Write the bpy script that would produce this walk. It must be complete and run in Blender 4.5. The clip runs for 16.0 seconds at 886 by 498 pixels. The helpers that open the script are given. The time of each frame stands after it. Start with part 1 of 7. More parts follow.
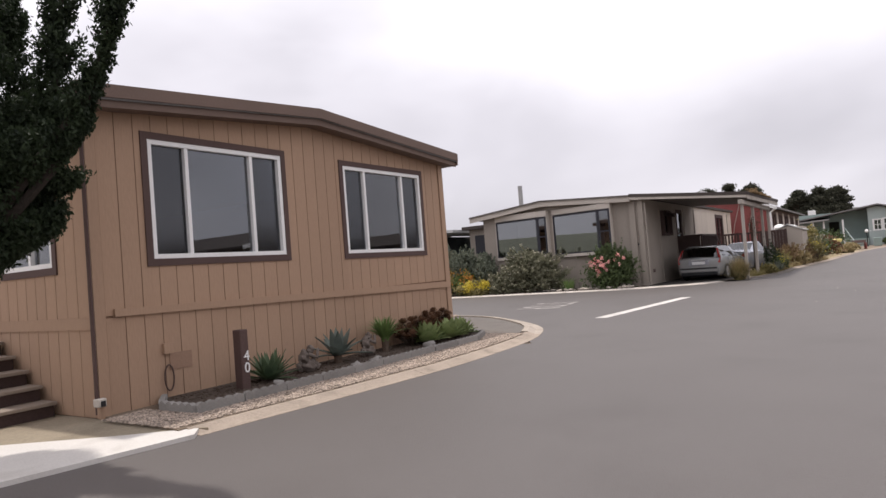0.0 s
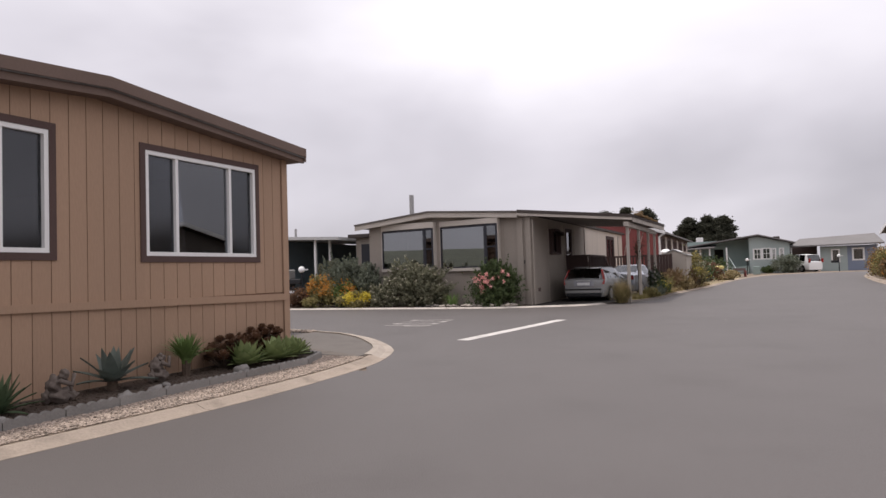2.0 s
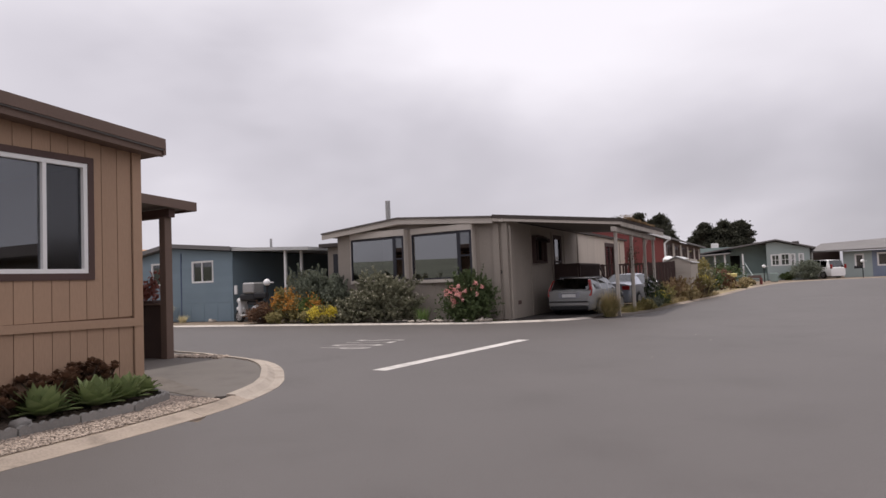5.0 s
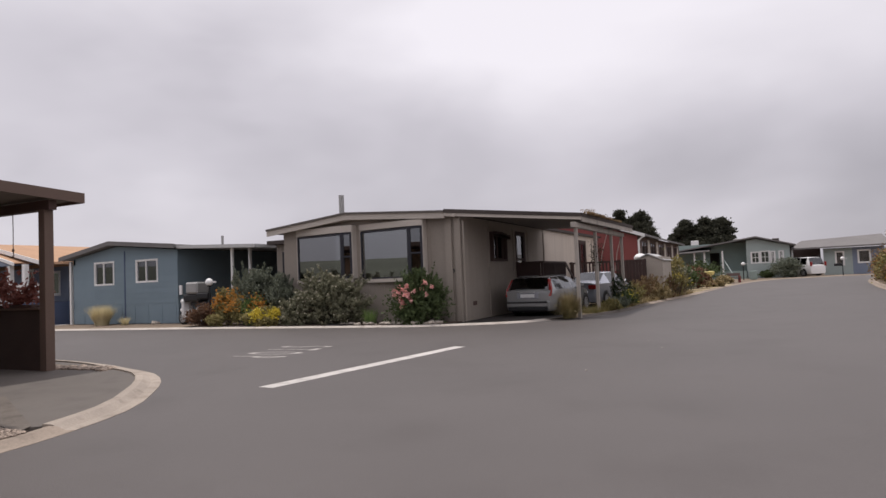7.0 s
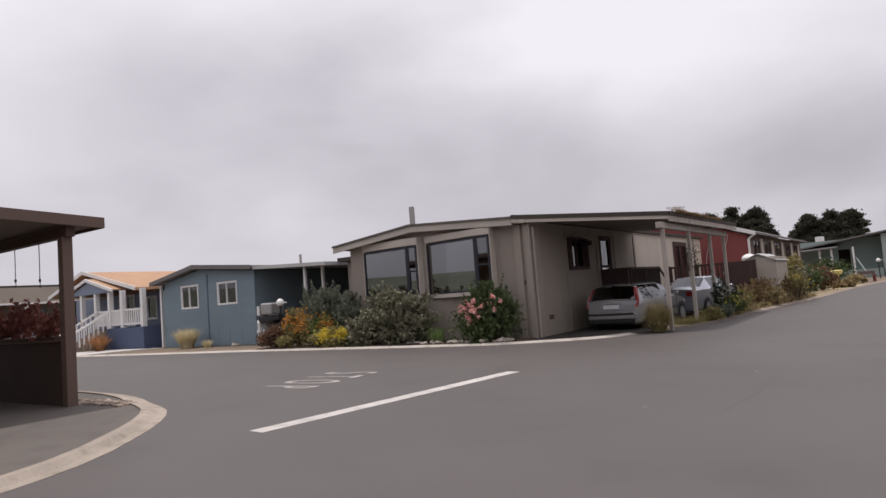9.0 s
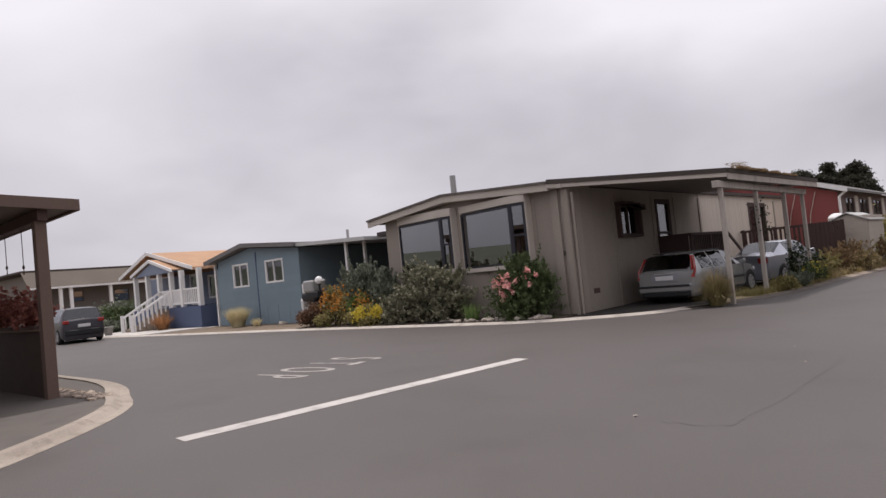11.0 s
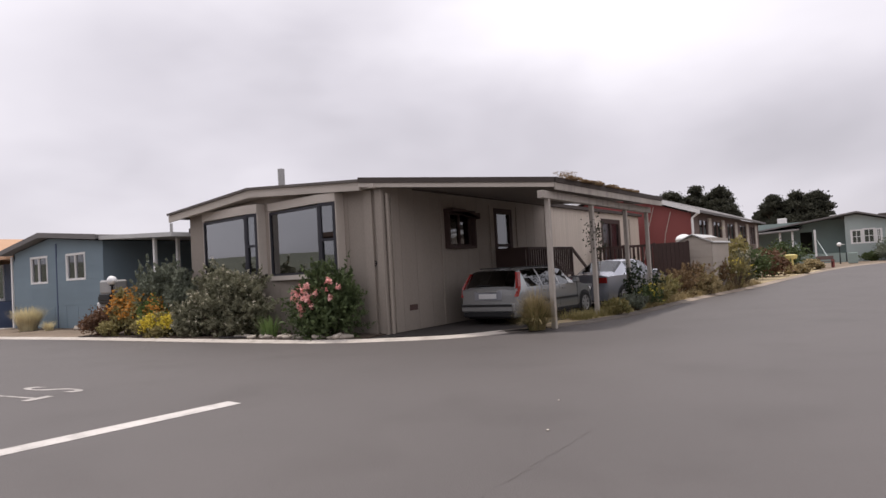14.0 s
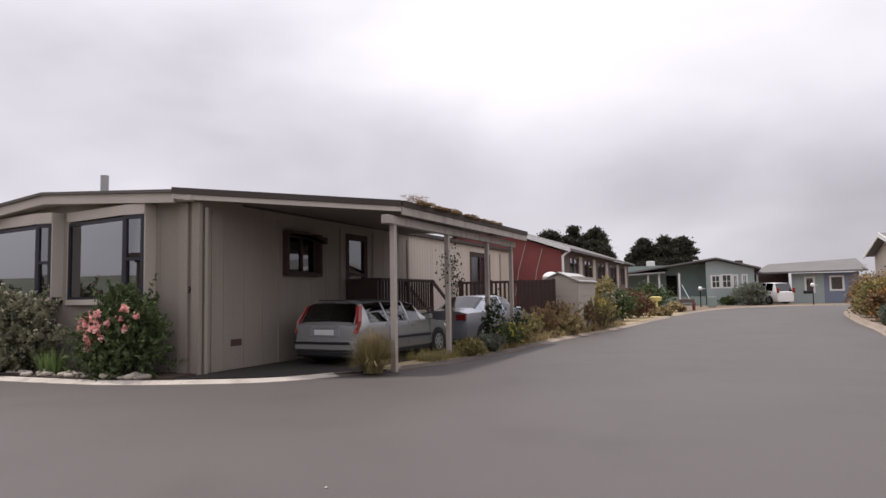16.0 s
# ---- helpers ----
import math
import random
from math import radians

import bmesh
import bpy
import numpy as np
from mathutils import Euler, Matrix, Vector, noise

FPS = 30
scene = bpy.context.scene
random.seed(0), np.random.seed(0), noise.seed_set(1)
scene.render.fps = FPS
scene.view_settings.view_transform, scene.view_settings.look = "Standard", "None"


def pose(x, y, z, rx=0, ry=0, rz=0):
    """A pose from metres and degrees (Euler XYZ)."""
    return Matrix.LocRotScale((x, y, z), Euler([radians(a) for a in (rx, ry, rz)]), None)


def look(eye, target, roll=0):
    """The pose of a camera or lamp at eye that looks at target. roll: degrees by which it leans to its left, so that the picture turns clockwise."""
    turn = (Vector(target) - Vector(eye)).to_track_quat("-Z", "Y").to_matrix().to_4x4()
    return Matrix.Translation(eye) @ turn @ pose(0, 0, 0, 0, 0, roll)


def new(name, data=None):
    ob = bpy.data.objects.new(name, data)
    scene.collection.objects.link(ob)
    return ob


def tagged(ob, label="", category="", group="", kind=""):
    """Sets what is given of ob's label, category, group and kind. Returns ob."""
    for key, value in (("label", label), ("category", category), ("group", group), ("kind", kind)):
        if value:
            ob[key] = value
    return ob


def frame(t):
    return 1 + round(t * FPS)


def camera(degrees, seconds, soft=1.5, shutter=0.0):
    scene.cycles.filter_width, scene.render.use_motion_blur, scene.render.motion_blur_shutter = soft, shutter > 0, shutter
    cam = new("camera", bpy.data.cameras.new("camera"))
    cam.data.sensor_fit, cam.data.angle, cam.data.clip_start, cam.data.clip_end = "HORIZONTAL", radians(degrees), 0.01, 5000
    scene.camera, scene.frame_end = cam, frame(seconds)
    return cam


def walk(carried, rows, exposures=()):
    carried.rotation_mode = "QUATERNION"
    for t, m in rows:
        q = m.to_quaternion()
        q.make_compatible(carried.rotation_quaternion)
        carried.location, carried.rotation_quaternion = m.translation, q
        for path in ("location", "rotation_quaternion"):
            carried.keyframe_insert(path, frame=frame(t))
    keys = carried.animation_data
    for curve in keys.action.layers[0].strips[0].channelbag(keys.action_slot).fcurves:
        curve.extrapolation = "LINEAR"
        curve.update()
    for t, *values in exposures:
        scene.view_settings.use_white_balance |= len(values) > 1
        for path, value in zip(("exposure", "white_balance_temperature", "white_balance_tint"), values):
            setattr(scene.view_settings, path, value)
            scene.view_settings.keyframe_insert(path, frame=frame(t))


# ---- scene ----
cam = camera(67.7, 16.0, soft=1.5)
METRES, EYE, TILT, LEAN, TURN = 15.2, 1.38, 0.0, 0.0, 36.1
PATH = [
    (0, (-0.343, -0.337, 1.37), (-1.432, 1.339, 1.427), -4.5),
    (0.5, (-0.334, 0.155, 1.34), (-1.332, 1.887, 1.403), -3.9),
    (1, (-0.269, 0.599, 1.361), (-1.161, 2.388, 1.434), -3.5),
    (1.5, (-0.205, 1.016, 1.373), (-1.157, 2.773, 1.447), -3.0),
    (2, (-0.099, 1.48, 1.371), (-0.951, 3.288, 1.443), -1.8),
    (2.5, (0.041, 1.942, 1.373), (-0.783, 3.763, 1.449), -2.0),
    (3, (0.122, 2.431, 1.35), (-0.756, 4.226, 1.431), -2.2),
    (3.5, (0.219, 2.905, 1.371), (-0.641, 4.708, 1.45), -1.4),
    (4, (0.354, 3.328, 1.384), (-0.708, 5.02, 1.482), -2.0),
    (4.5, (0.453, 3.842, 1.42), (-0.484, 5.606, 1.528), -2.2),
    (7, (0.982, 6.332, 1.427), (0.108, 8.128, 1.519), -2.4),
    (7.5, (1.067, 6.875, 1.44), (0.167, 8.658, 1.53), -3.0),
    (8, (1.139, 7.386, 1.44), (0.196, 9.147, 1.544), -4.0),
    (8.5, (1.126, 7.942, 1.44), (0.181, 9.7, 1.561), -3.9),
    (9, (1.187, 8.412, 1.462), (0.041, 10.045, 1.605), -4.4),
    (11.5, (1.475, 11.054, 1.459), (0.127, 12.529, 1.53), -5.8),
    (12, (1.535, 11.631, 1.453), (0.219, 13.135, 1.519), -5.0),
    (12.5, (1.637, 12.155, 1.45), (0.312, 13.651, 1.522), -5.3),
    (13, (1.678, 12.701, 1.426), (0.36, 14.204, 1.493), -5.0),
    (13.5, (1.684, 13.266, 1.449), (0.539, 14.904, 1.508), -3.6),
    (14, (1.706, 13.753, 1.457), (0.602, 15.42, 1.52), -3.2),
    (14.5, (1.694, 14.265, 1.481), (0.699, 15.997, 1.584), -1.6),
    (15, (1.697, 14.764, 1.423), (0.77, 16.533, 1.53), -1.4),
    (15.5, (1.768, 15.274, 1.424), (0.828, 17.037, 1.505), -1.4),
    (16, (1.76, 15.827, 1.486), (0.951, 17.65, 1.627), -1.0),
]
walk(cam, [(t, look(eye, target, roll)) for t, eye, target, roll in PATH],
     [(0, 0.3, 6500, 11), (1.5, 0.14, 6500, 12), (3.5, 0.0, 6500, 13), (8, -0.2, 6500, 12.5), (9, -0.2, 6500, 12.5), (13, -0.05, 6500, 12.5), (14.5, 0.07, 6500, 12.5), (15, 0.07, 6500, 12.5), (16, 0.05, 6500, 12.5)])

# ---- light ----
SUN_DIR = Vector((-0.92, 0.22, 3.35)).normalized()
sun = new("sun", bpy.data.lights.new("sun", "SUN"))
sun.data.energy, sun.data.angle, sun.data.color = 2.4, radians(1.5), (1.0, 0.95, 0.88)
sun.matrix_world = look((0, 0, 30), (-SUN_DIR.x, -SUN_DIR.y, 30 - SUN_DIR.z))

world = bpy.data.worlds.new("sky")
scene.world = world
world.use_nodes = True
wn, wl = world.node_tree.nodes, world.node_tree.links
wn.clear()


def wnode(kind, **kw):
    n = wn.new(kind)
    for k, v in kw.items():
        n.inputs[k].default_value = v
    return n


w_out, w_bg = wn.new("ShaderNodeOutputWorld"), wn.new("ShaderNodeBackground")
w_sky = wn.new("ShaderNodeTexSky")
w_sky.sky_type, w_sky.sun_disc = "NISHITA", False
w_sky.sun_elevation = math.asin(SUN_DIR.z)
w_sky.sun_rotation = math.atan2(SUN_DIR.x, SUN_DIR.y)
w_tc, w_sep = wn.new("ShaderNodeTexCoord"), wn.new("ShaderNodeSeparateXYZ")
w_map = wn.new("ShaderNodeMapping")
w_map.inputs["Scale"].default_value = (1.0, 1.0, 2.2)
w_map.inputs["Location"].default_value = (3.1, 0.7, 1.35)
w_n1 = wnode("ShaderNodeTexNoise", Scale=1.7, Detail=4.0, Roughness=0.45, Distortion=0.25)
w_n2 = wnode("ShaderNodeTexNoise", Scale=0.9, Detail=2.0)
w_ramp = wn.new("ShaderNodeValToRGB")
w_ramp.color_ramp.elements[0].position, w_ramp.color_ramp.elements[0].color = 0.30, (0.43, 0.415, 0.45, 1)
w_ramp.color_ramp.elements[1].position, w_ramp.color_ramp.elements[1].color = 0.86, (1.06, 1.03, 1.08, 1)
w_mid = w_ramp.color_ramp.elements.new(0.52)
w_mid.color = (0.72, 0.695, 0.745, 1)
w_high = wn.new("ShaderNodeMapRange")
for i, v in enumerate((0.0, 0.45, -0.2, 0.3)):
    w_high.inputs[i + 1].default_value = v
w_sum = wn.new("ShaderNodeMath")
w_mixn = wn.new("ShaderNodeMath")
w_mixn.operation, w_mixn.inputs[1].default_value = "MULTIPLY_ADD", 0.75
w_half = wn.new("ShaderNodeMath")
w_half.operation, w_half.inputs[1].default_value = "MULTIPLY", 0.35
w_mix = wn.new("ShaderNodeMixRGB")
w_mix.inputs[0].default_value = 0.95
w_dim = wn.new("ShaderNodeMixRGB")
w_dim.blend_type, w_dim.inputs[0].default_value, w_dim.inputs[2].default_value = "MULTIPLY", 1.0, (0.1, 0.1, 0.1, 1)
wl.new(w_tc.outputs["Generated"], w_map.inputs["Vector"])
wl.new(w_tc.outputs["Generated"], w_sep.inputs[0])
wl.new(w_map.outputs[0], w_n1.inputs["Vector"])
wl.new(w_map.outputs[0], w_n2.inputs["Vector"])
wl.new(w_n2.outputs["Fac"], w_half.inputs[0])
wl.new(w_n1.outputs["Fac"], w_mixn.inputs[0])
wl.new(w_half.outputs[0], w_mixn.inputs[2])
wl.new(w_sep.outputs["Z"], w_high.inputs[0])
wl.new(w_mixn.outputs[0], w_sum.inputs[0])
wl.new(w_high.outputs[0], w_sum.inputs[1])


def cloud_mass(total, az, el, wide, high, amount, drift):
    """A broad soft mass of lighter or darker cloud round a bearing, with an edge that wanders."""
    c = Vector((math.sin(radians(az)) * math.cos(radians(el)), math.cos(radians(az)) * math.cos(radians(el)), math.sin(radians(el))))
    sub, mul, ln = wn.new("ShaderNodeVectorMath"), wn.new("ShaderNodeVectorMath"), wn.new("ShaderNodeVectorMath")
    sub.operation, mul.operation, ln.operation = "SUBTRACT", "MULTIPLY", "LENGTH"
    sub.inputs[1].default_value = c
    mul.inputs[1].default_value = (1 / wide, 1 / wide, 1 / high)
    wl.new(drift, sub.inputs[0])
    wl.new(sub.outputs[0], mul.inputs[0])
    wl.new(mul.outputs[0], ln.inputs[0])
    fade = wn.new("ShaderNodeMapRange")
    fade.interpolation_type = "SMOOTHSTEP"
    for i, v in enumerate((0.1, 1.0, amount, 0.0)):
        fade.inputs[i + 1].default_value = v
    wl.new(ln.outputs["Value"], fade.inputs[0])
    add = wn.new("ShaderNodeMath")
    wl.new(total, add.inputs[0])
    wl.new(fade.outputs[0], add.inputs[1])
    return add.outputs[0]


w_n3 = wnode("ShaderNodeTexNoise", Scale=2.6, Detail=4.0, Roughness=0.5)
wl.new(w_map.outputs[0], w_n3.inputs["Vector"])
w_ctr, w_amp = wn.new("ShaderNodeVectorMath"), wn.new("ShaderNodeVectorMath")
w_ctr.operation, w_amp.operation = "SUBTRACT", "MULTIPLY_ADD"
w_ctr.inputs[1].default_value, w_amp.inputs[1].default_value = (0.5, 0.5, 0.5), (0.6, 0.6, 0.26)
wl.new(w_n3.outputs["Color"], w_ctr.inputs[0])
wl.new(w_ctr.outputs[0], w_amp.inputs[0])
wl.new(w_tc.outputs["Generated"], w_amp.inputs[2])
w_total = w_sum.outputs[0]
for mass in ((-60, 17.5, 0.62, 0.2, -0.13), (12, 8.5, 0.66, 0.17, -0.13), (-54, 4.0, 0.55, 0.13, 0.15), (-14, 21.0, 0.46, 0.18, 0.09), (-31, 22.0, 0.46, 0.15, 0.13)):
    w_total = cloud_mass(w_total, *mass, w_amp.outputs[0])
wl.new(w_total, w_ramp.inputs[0])
wl.new(w_sky.outputs[0], w_dim.inputs[1])
wl.new(w_dim.outputs[0], w_mix.inputs[1])
wl.new(w_ramp.outputs[0], w_mix.inputs[2])
wl.new(w_mix.outputs[0], w_bg.inputs[0])
w_bg.inputs[1].default_value = 1.0
wl.new(w_bg.outputs[0], w_out.inputs[0])
scene.view_settings.exposure = 0.0


# ---- materials ----
def mat(name, color, rough=0.75, var=0.18, fine=60.0, broad=1.2, bump=0.15, metal=0.0, island=0.0, stain=None, stretch=(1, 1, 1), spec=0.3):
    """A surface with fine grain, broad patches, relief, and a tone that varies from piece to piece."""
    m = bpy.data.materials.new(name)
    m.use_nodes = True
    n, l = m.node_tree.nodes, m.node_tree.links
    b = n["Principled BSDF"]
    b.inputs["Roughness"].default_value, b.inputs["Metallic"].default_value = rough, metal
    b.inputs["Specular IOR Level"].default_value = spec
    tc, mp = n.new("ShaderNodeTexCoord"), n.new("ShaderNodeMapping")
    mp.inputs["Scale"].default_value = stretch
    geo = n.new("ShaderNodeNewGeometry")
    l.new(geo.outputs["Position"], mp.inputs[0])
    fn, br = n.new("ShaderNodeTexNoise"), n.new("ShaderNodeTexNoise")
    fn.inputs["Scale"].default_value, fn.inputs["Detail"].default_value = fine, 4
    br.inputs["Scale"].default_value, br.inputs["Detail"].default_value, br.inputs["Distortion"].default_value = broad, 5, 0.4
    l.new(mp.outputs[0], fn.inputs["Vector"])
    l.new(mp.outputs[0], br.inputs["Vector"])
    add = n.new("ShaderNodeMath")
    add.operation = "ADD"
    l.new(fn.outputs["Fac"], add.inputs[0])
    l.new(br.outputs["Fac"], add.inputs[1])
    mr = n.new("ShaderNodeMapRange")
    for i, v in enumerate((0.6, 1.4, 1 - var, 1 + var)):
        mr.inputs[i + 1].default_value = v
    l.new(add.outputs[0], mr.inputs[0])
    last = mr.outputs[0]
    if island:
        info = n.new("ShaderNodeObjectInfo")
        src = n.new("ShaderNodeMapRange")
        for i, v in enumerate((0, 1, 1 - island, 1 + island)):
            src.inputs[i + 1].default_value = v
        both = n.new("ShaderNodeMath")
        both.operation = "FRACT"
        sm = n.new("ShaderNodeMath")
        l.new(info.outputs["Random"], sm.inputs[0])
        l.new(geo.outputs["Random Per Island"], sm.inputs[1])
        l.new(sm.outputs[0], both.inputs[0])
        l.new(both.outputs[0], src.inputs[0])
        mul = n.new("ShaderNodeMath")
        mul.operation = "MULTIPLY"
        l.new(last, mul.inputs[0])
        l.new(src.outputs[0], mul.inputs[1])
        last = mul.outputs[0]
    mix = n.new("ShaderNodeVectorMath")
    mix.operation = "SCALE"
    base = n.new("ShaderNodeRGB")
    base.outputs[0].default_value = (*color, 1)
    tone = base.outputs[0]
    if stain:
        st = n.new("ShaderNodeTexNoise")
        st.inputs["Scale"].default_value, st.inputs["Detail"].default_value = broad * 2.3, 6
        l.new(mp.outputs[0], st.inputs["Vector"])
        sr = n.new("ShaderNodeMapRange")
        for i, v in enumerate((0.52, 0.72, 0.0, 0.75)):
            sr.inputs[i + 1].default_value = v
        l.new(st.outputs["Fac"], sr.inputs[0])
        mc = n.new("ShaderNodeMixRGB")
        mc.inputs[2].default_value = (*stain, 1)
        l.new(sr.outputs[0], mc.inputs[0])
        l.new(tone, mc.inputs[1])
        tone = mc.outputs[0]
    l.new(tone, mix.inputs[0])
    l.new(last, mix.inputs["Scale"])
    l.new(mix.outputs[0], b.inputs["Base Color"])
    if bump:
        bp = n.new("ShaderNodeBump")
        bp.inputs["Strength"].default_value, bp.inputs["Distance"].default_value = bump, 0.02
        l.new(fn.outputs["Fac"], bp.inputs["Height"])
        l.new(bp.outputs[0], b.inputs["Normal"])
    return m


def glass(name, mirror, tint=(0.5, 0.53, 0.55), rough=0.01):
    """Window glass: a see-through pane whose gloss grows at grazing angles."""
    m = bpy.data.materials.new(name)
    m.use_nodes = True
    n, l = m.node_tree.nodes, m.node_tree.links
    n.clear()
    out, mix = n.new("ShaderNodeOutputMaterial"), n.new("ShaderNodeMixShader")
    tr, gl, lw = n.new("ShaderNodeBsdfTransparent"), n.new("ShaderNodeBsdfGlossy"), n.new("ShaderNodeFresnel")
    tr.inputs[0].default_value = (*tint, 1)
    gl.inputs["Color"].default_value, gl.inputs["Roughness"].default_value = (0.95, 0.97, 1.0, 1), rough
    lw.inputs["IOR"].default_value = 1.45
    add = n.new("ShaderNodeMath")
    add.inputs[1].default_value, add.use_clamp = mirror, True
    l.new(lw.outputs[0], add.inputs[0])
    l.new(add.outputs[0], mix.inputs[0])
    l.new(tr.outputs[0], mix.inputs[1])
    l.new(gl.outputs[0], mix.inputs[2])
    l.new(mix.outputs[0], out.inputs[0])
    return m


def leafy(name, a, b, rough=0.6):
    """Leaves between two greens, tone by tone."""
    m = bpy.data.materials.new(name)
    m.use_nodes = True
    n, l = m.node_tree.nodes, m.node_tree.links
    p = n["Principled BSDF"]
    p.inputs["Roughness"].default_value, p.inputs["Specular IOR Level"].default_value = rough, 0.25
    geo, mix = n.new("ShaderNodeNewGeometry"), n.new("ShaderNodeMixRGB")
    nz = n.new("ShaderNodeTexNoise")
    nz.inputs["Scale"].default_value = 3.5
    l.new(geo.outputs["Position"], nz.inputs["Vector"])
    av = n.new("ShaderNodeMath")
    av.operation, av.inputs[1].default_value = "MULTIPLY_ADD", 0.6
    sub = n.new("ShaderNodeMath")
    sub.operation, sub.inputs[1].default_value = "MULTIPLY_ADD", 2.1
    sub.inputs[2].default_value = -0.5
    l.new(nz.outputs["Fac"], sub.inputs[0])
    l.new(geo.outputs["Random Per Island"], av.inputs[0])
    l.new(sub.outputs[0], av.inputs[2])
    l.new(av.outputs[0], mix.inputs[0])
    mix.inputs[1].default_value, mix.inputs[2].default_value = (*a, 1), (*b, 1)
    l.new(mix.outputs[0], p.inputs["Base Color"])
    tl, ms = n.new("ShaderNodeBsdfTranslucent"), n.new("ShaderNodeMixShader")
    l.new(mix.outputs[0], tl.inputs[0])
    ms.inputs[0].default_value = 0.25
    l.new(p.outputs[0], ms.inputs[1])
    l.new(tl.outputs[0], ms.inputs[2])
    l.new(ms.outputs[0], n["Material Output"].inputs[0])
    return m


M_ASPHALT = mat("asphalt", (0.107, 0.096, 0.092), 0.58, 0.13, 90, 0.3, 0.35, stain=(0.09, 0.08, 0.076))
M_APRON = mat("apron_concrete", (0.142, 0.127, 0.115), 0.9, 0.14, 70, 0.8, 0.2, stain=(0.11, 0.098, 0.09))
# carport floor: the shade under the roof is put into this near-black base
M_SLAB = mat("shade_dark_slab", (0.042, 0.037, 0.035), 0.9, 0.25, 50, 1.2, 0.2, stain=(0.045, 0.04, 0.037))
M_DRIVE = mat("driveway_concrete", (0.58, 0.55, 0.52), 0.9, 0.12, 60, 0.9, 0.2, stain=(0.46, 0.43, 0.4))
M_YARD = mat("bare_sandy_yard", (0.27, 0.225, 0.165), 0.95, 0.2, 35, 1.1, 0.5, stain=(0.2, 0.165, 0.12))
M_TANPATCH = mat("darker_tan_patch", (0.29, 0.185, 0.13), 0.85, 0.1, 40, 2.0, 0.1)
M_KERB = mat("kerb_concrete", (0.31, 0.255, 0.208), 0.9, 0.2, 40, 1.6, 0.3, island=0.08, stain=(0.2, 0.165, 0.135))
M_KERBC = mat("corner_kerb_concrete", (0.39, 0.335, 0.285), 0.9, 0.18, 40, 1.6, 0.3, island=0.1, stain=(0.25, 0.21, 0.175))
M_DIRT = mat("dirt", (0.20, 0.155, 0.115), 0.95, 0.3, 25, 0.8, 0.6)
M_SOIL = mat("dark_soil", (0.075, 0.056, 0.044), 0.95, 0.35, 40, 2.5, 0.8)
M_DRY = mat("dry_grass_ground", (0.40, 0.32, 0.2), 0.95, 0.3, 20, 0.7, 0.6)
M_PAINT = mat("road_paint", (0.54, 0.51, 0.485), 0.8, 0.2, 60, 1.5, 0.2, stain=(0.3, 0.28, 0.265))
M_PAINT_WORN = mat("worn_road_paint", (0.42, 0.39, 0.37), 0.85, 0.25, 40, 2.5, 0.2, stain=(0.2, 0.185, 0.175))
M_TAN = mat("tan_siding", (0.37, 0.245, 0.168), 0.8, 0.08, 45, 0.7, 0.15, island=0.04, stretch=(1, 1, 0.25))
M_TANDARK = mat("tan_groove", (0.2, 0.12, 0.08), 0.9, 0.1)
M_BROWN = mat("brown_trim", (0.085, 0.052, 0.046), 0.7, 0.15, 50, 1.5, 0.15)
M_ROOFEDGE = mat("brown_fascia", (0.15, 0.103, 0.083), 0.7, 0.12, 40, 1.2, 0.15)
M_WHITE = mat("white_vinyl", (0.78, 0.77, 0.76), 0.5, 0.05, 40, 1.0, 0.05)
# near-black for added inner boards; stands in for unlit rooms behind the panes
M_DARKIN = mat("unlit_interior_dark", (0.06, 0.055, 0.05), 0.9, 0.1)
M_CURTAIN = mat("curtain", (0.30, 0.29, 0.28), 0.9, 0.15, 20, 3.0, 0.1)
M_BEIGE = mat("beige_siding", (0.30, 0.262, 0.226), 0.85, 0.1, 40, 0.8, 0.2, island=0.03, stretch=(1, 1, 0.4))
M_BEIGEL = mat("light_beige_siding", (0.56, 0.49, 0.42), 0.85, 0.08, 40, 0.8, 0.2, island=0.04, stretch=(1, 1, 0.4))
M_BLIND = mat("pale_blind", (0.62, 0.6, 0.58), 0.85, 0.1, 30, 2.0, 0.05)
M_BEIGETRIM = mat("beige_trim", (0.50, 0.45, 0.40), 0.8, 0.1, 40, 1.2, 0.15)
M_POST = mat("weathered_grey_post", (0.42, 0.38, 0.34), 0.85, 0.16, 40, 2.0, 0.2, stretch=(1, 1, 0.2), stain=(0.24, 0.21, 0.19))
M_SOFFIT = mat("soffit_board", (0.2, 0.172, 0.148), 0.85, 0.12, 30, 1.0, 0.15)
M_ROOFDARK = mat("dark_roof_felt", (0.075, 0.062, 0.056), 0.9, 0.2, 40, 1.0, 0.4)
M_DRIP = mat("grey_drip_edge", (0.13, 0.115, 0.105), 0.7, 0.15, 40, 1.0, 0.2)
M_KERBD = mat("dark_kerb_concrete", (0.15, 0.13, 0.113), 0.95, 0.25, 40, 1.4, 0.4, stain=(0.1, 0.085, 0.072))
M_ROOFGREY = mat("grey_roof", (0.185, 0.175, 0.172), 0.9, 0.15, 30, 0.6, 0.4)
M_ROOFORANGE = mat("orange_roof_shingle", (0.46, 0.285, 0.18), 0.9, 0.15, 20, 0.8, 0.4)
M_ROOFMETAL = mat("pale_metal_roof", (0.5, 0.5, 0.49), 0.45, 0.12, 20, 0.8, 0.1, metal=0.2)
M_BLACKFR = mat("black_window_frame", (0.03, 0.03, 0.038), 0.5, 0.1, bump=0.03)
M_BLUE = mat("blue_siding", (0.20, 0.262, 0.305), 0.8, 0.08, 40, 0.7, 0.12, island=0.03)
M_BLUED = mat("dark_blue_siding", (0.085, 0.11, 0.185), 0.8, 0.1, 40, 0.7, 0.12)
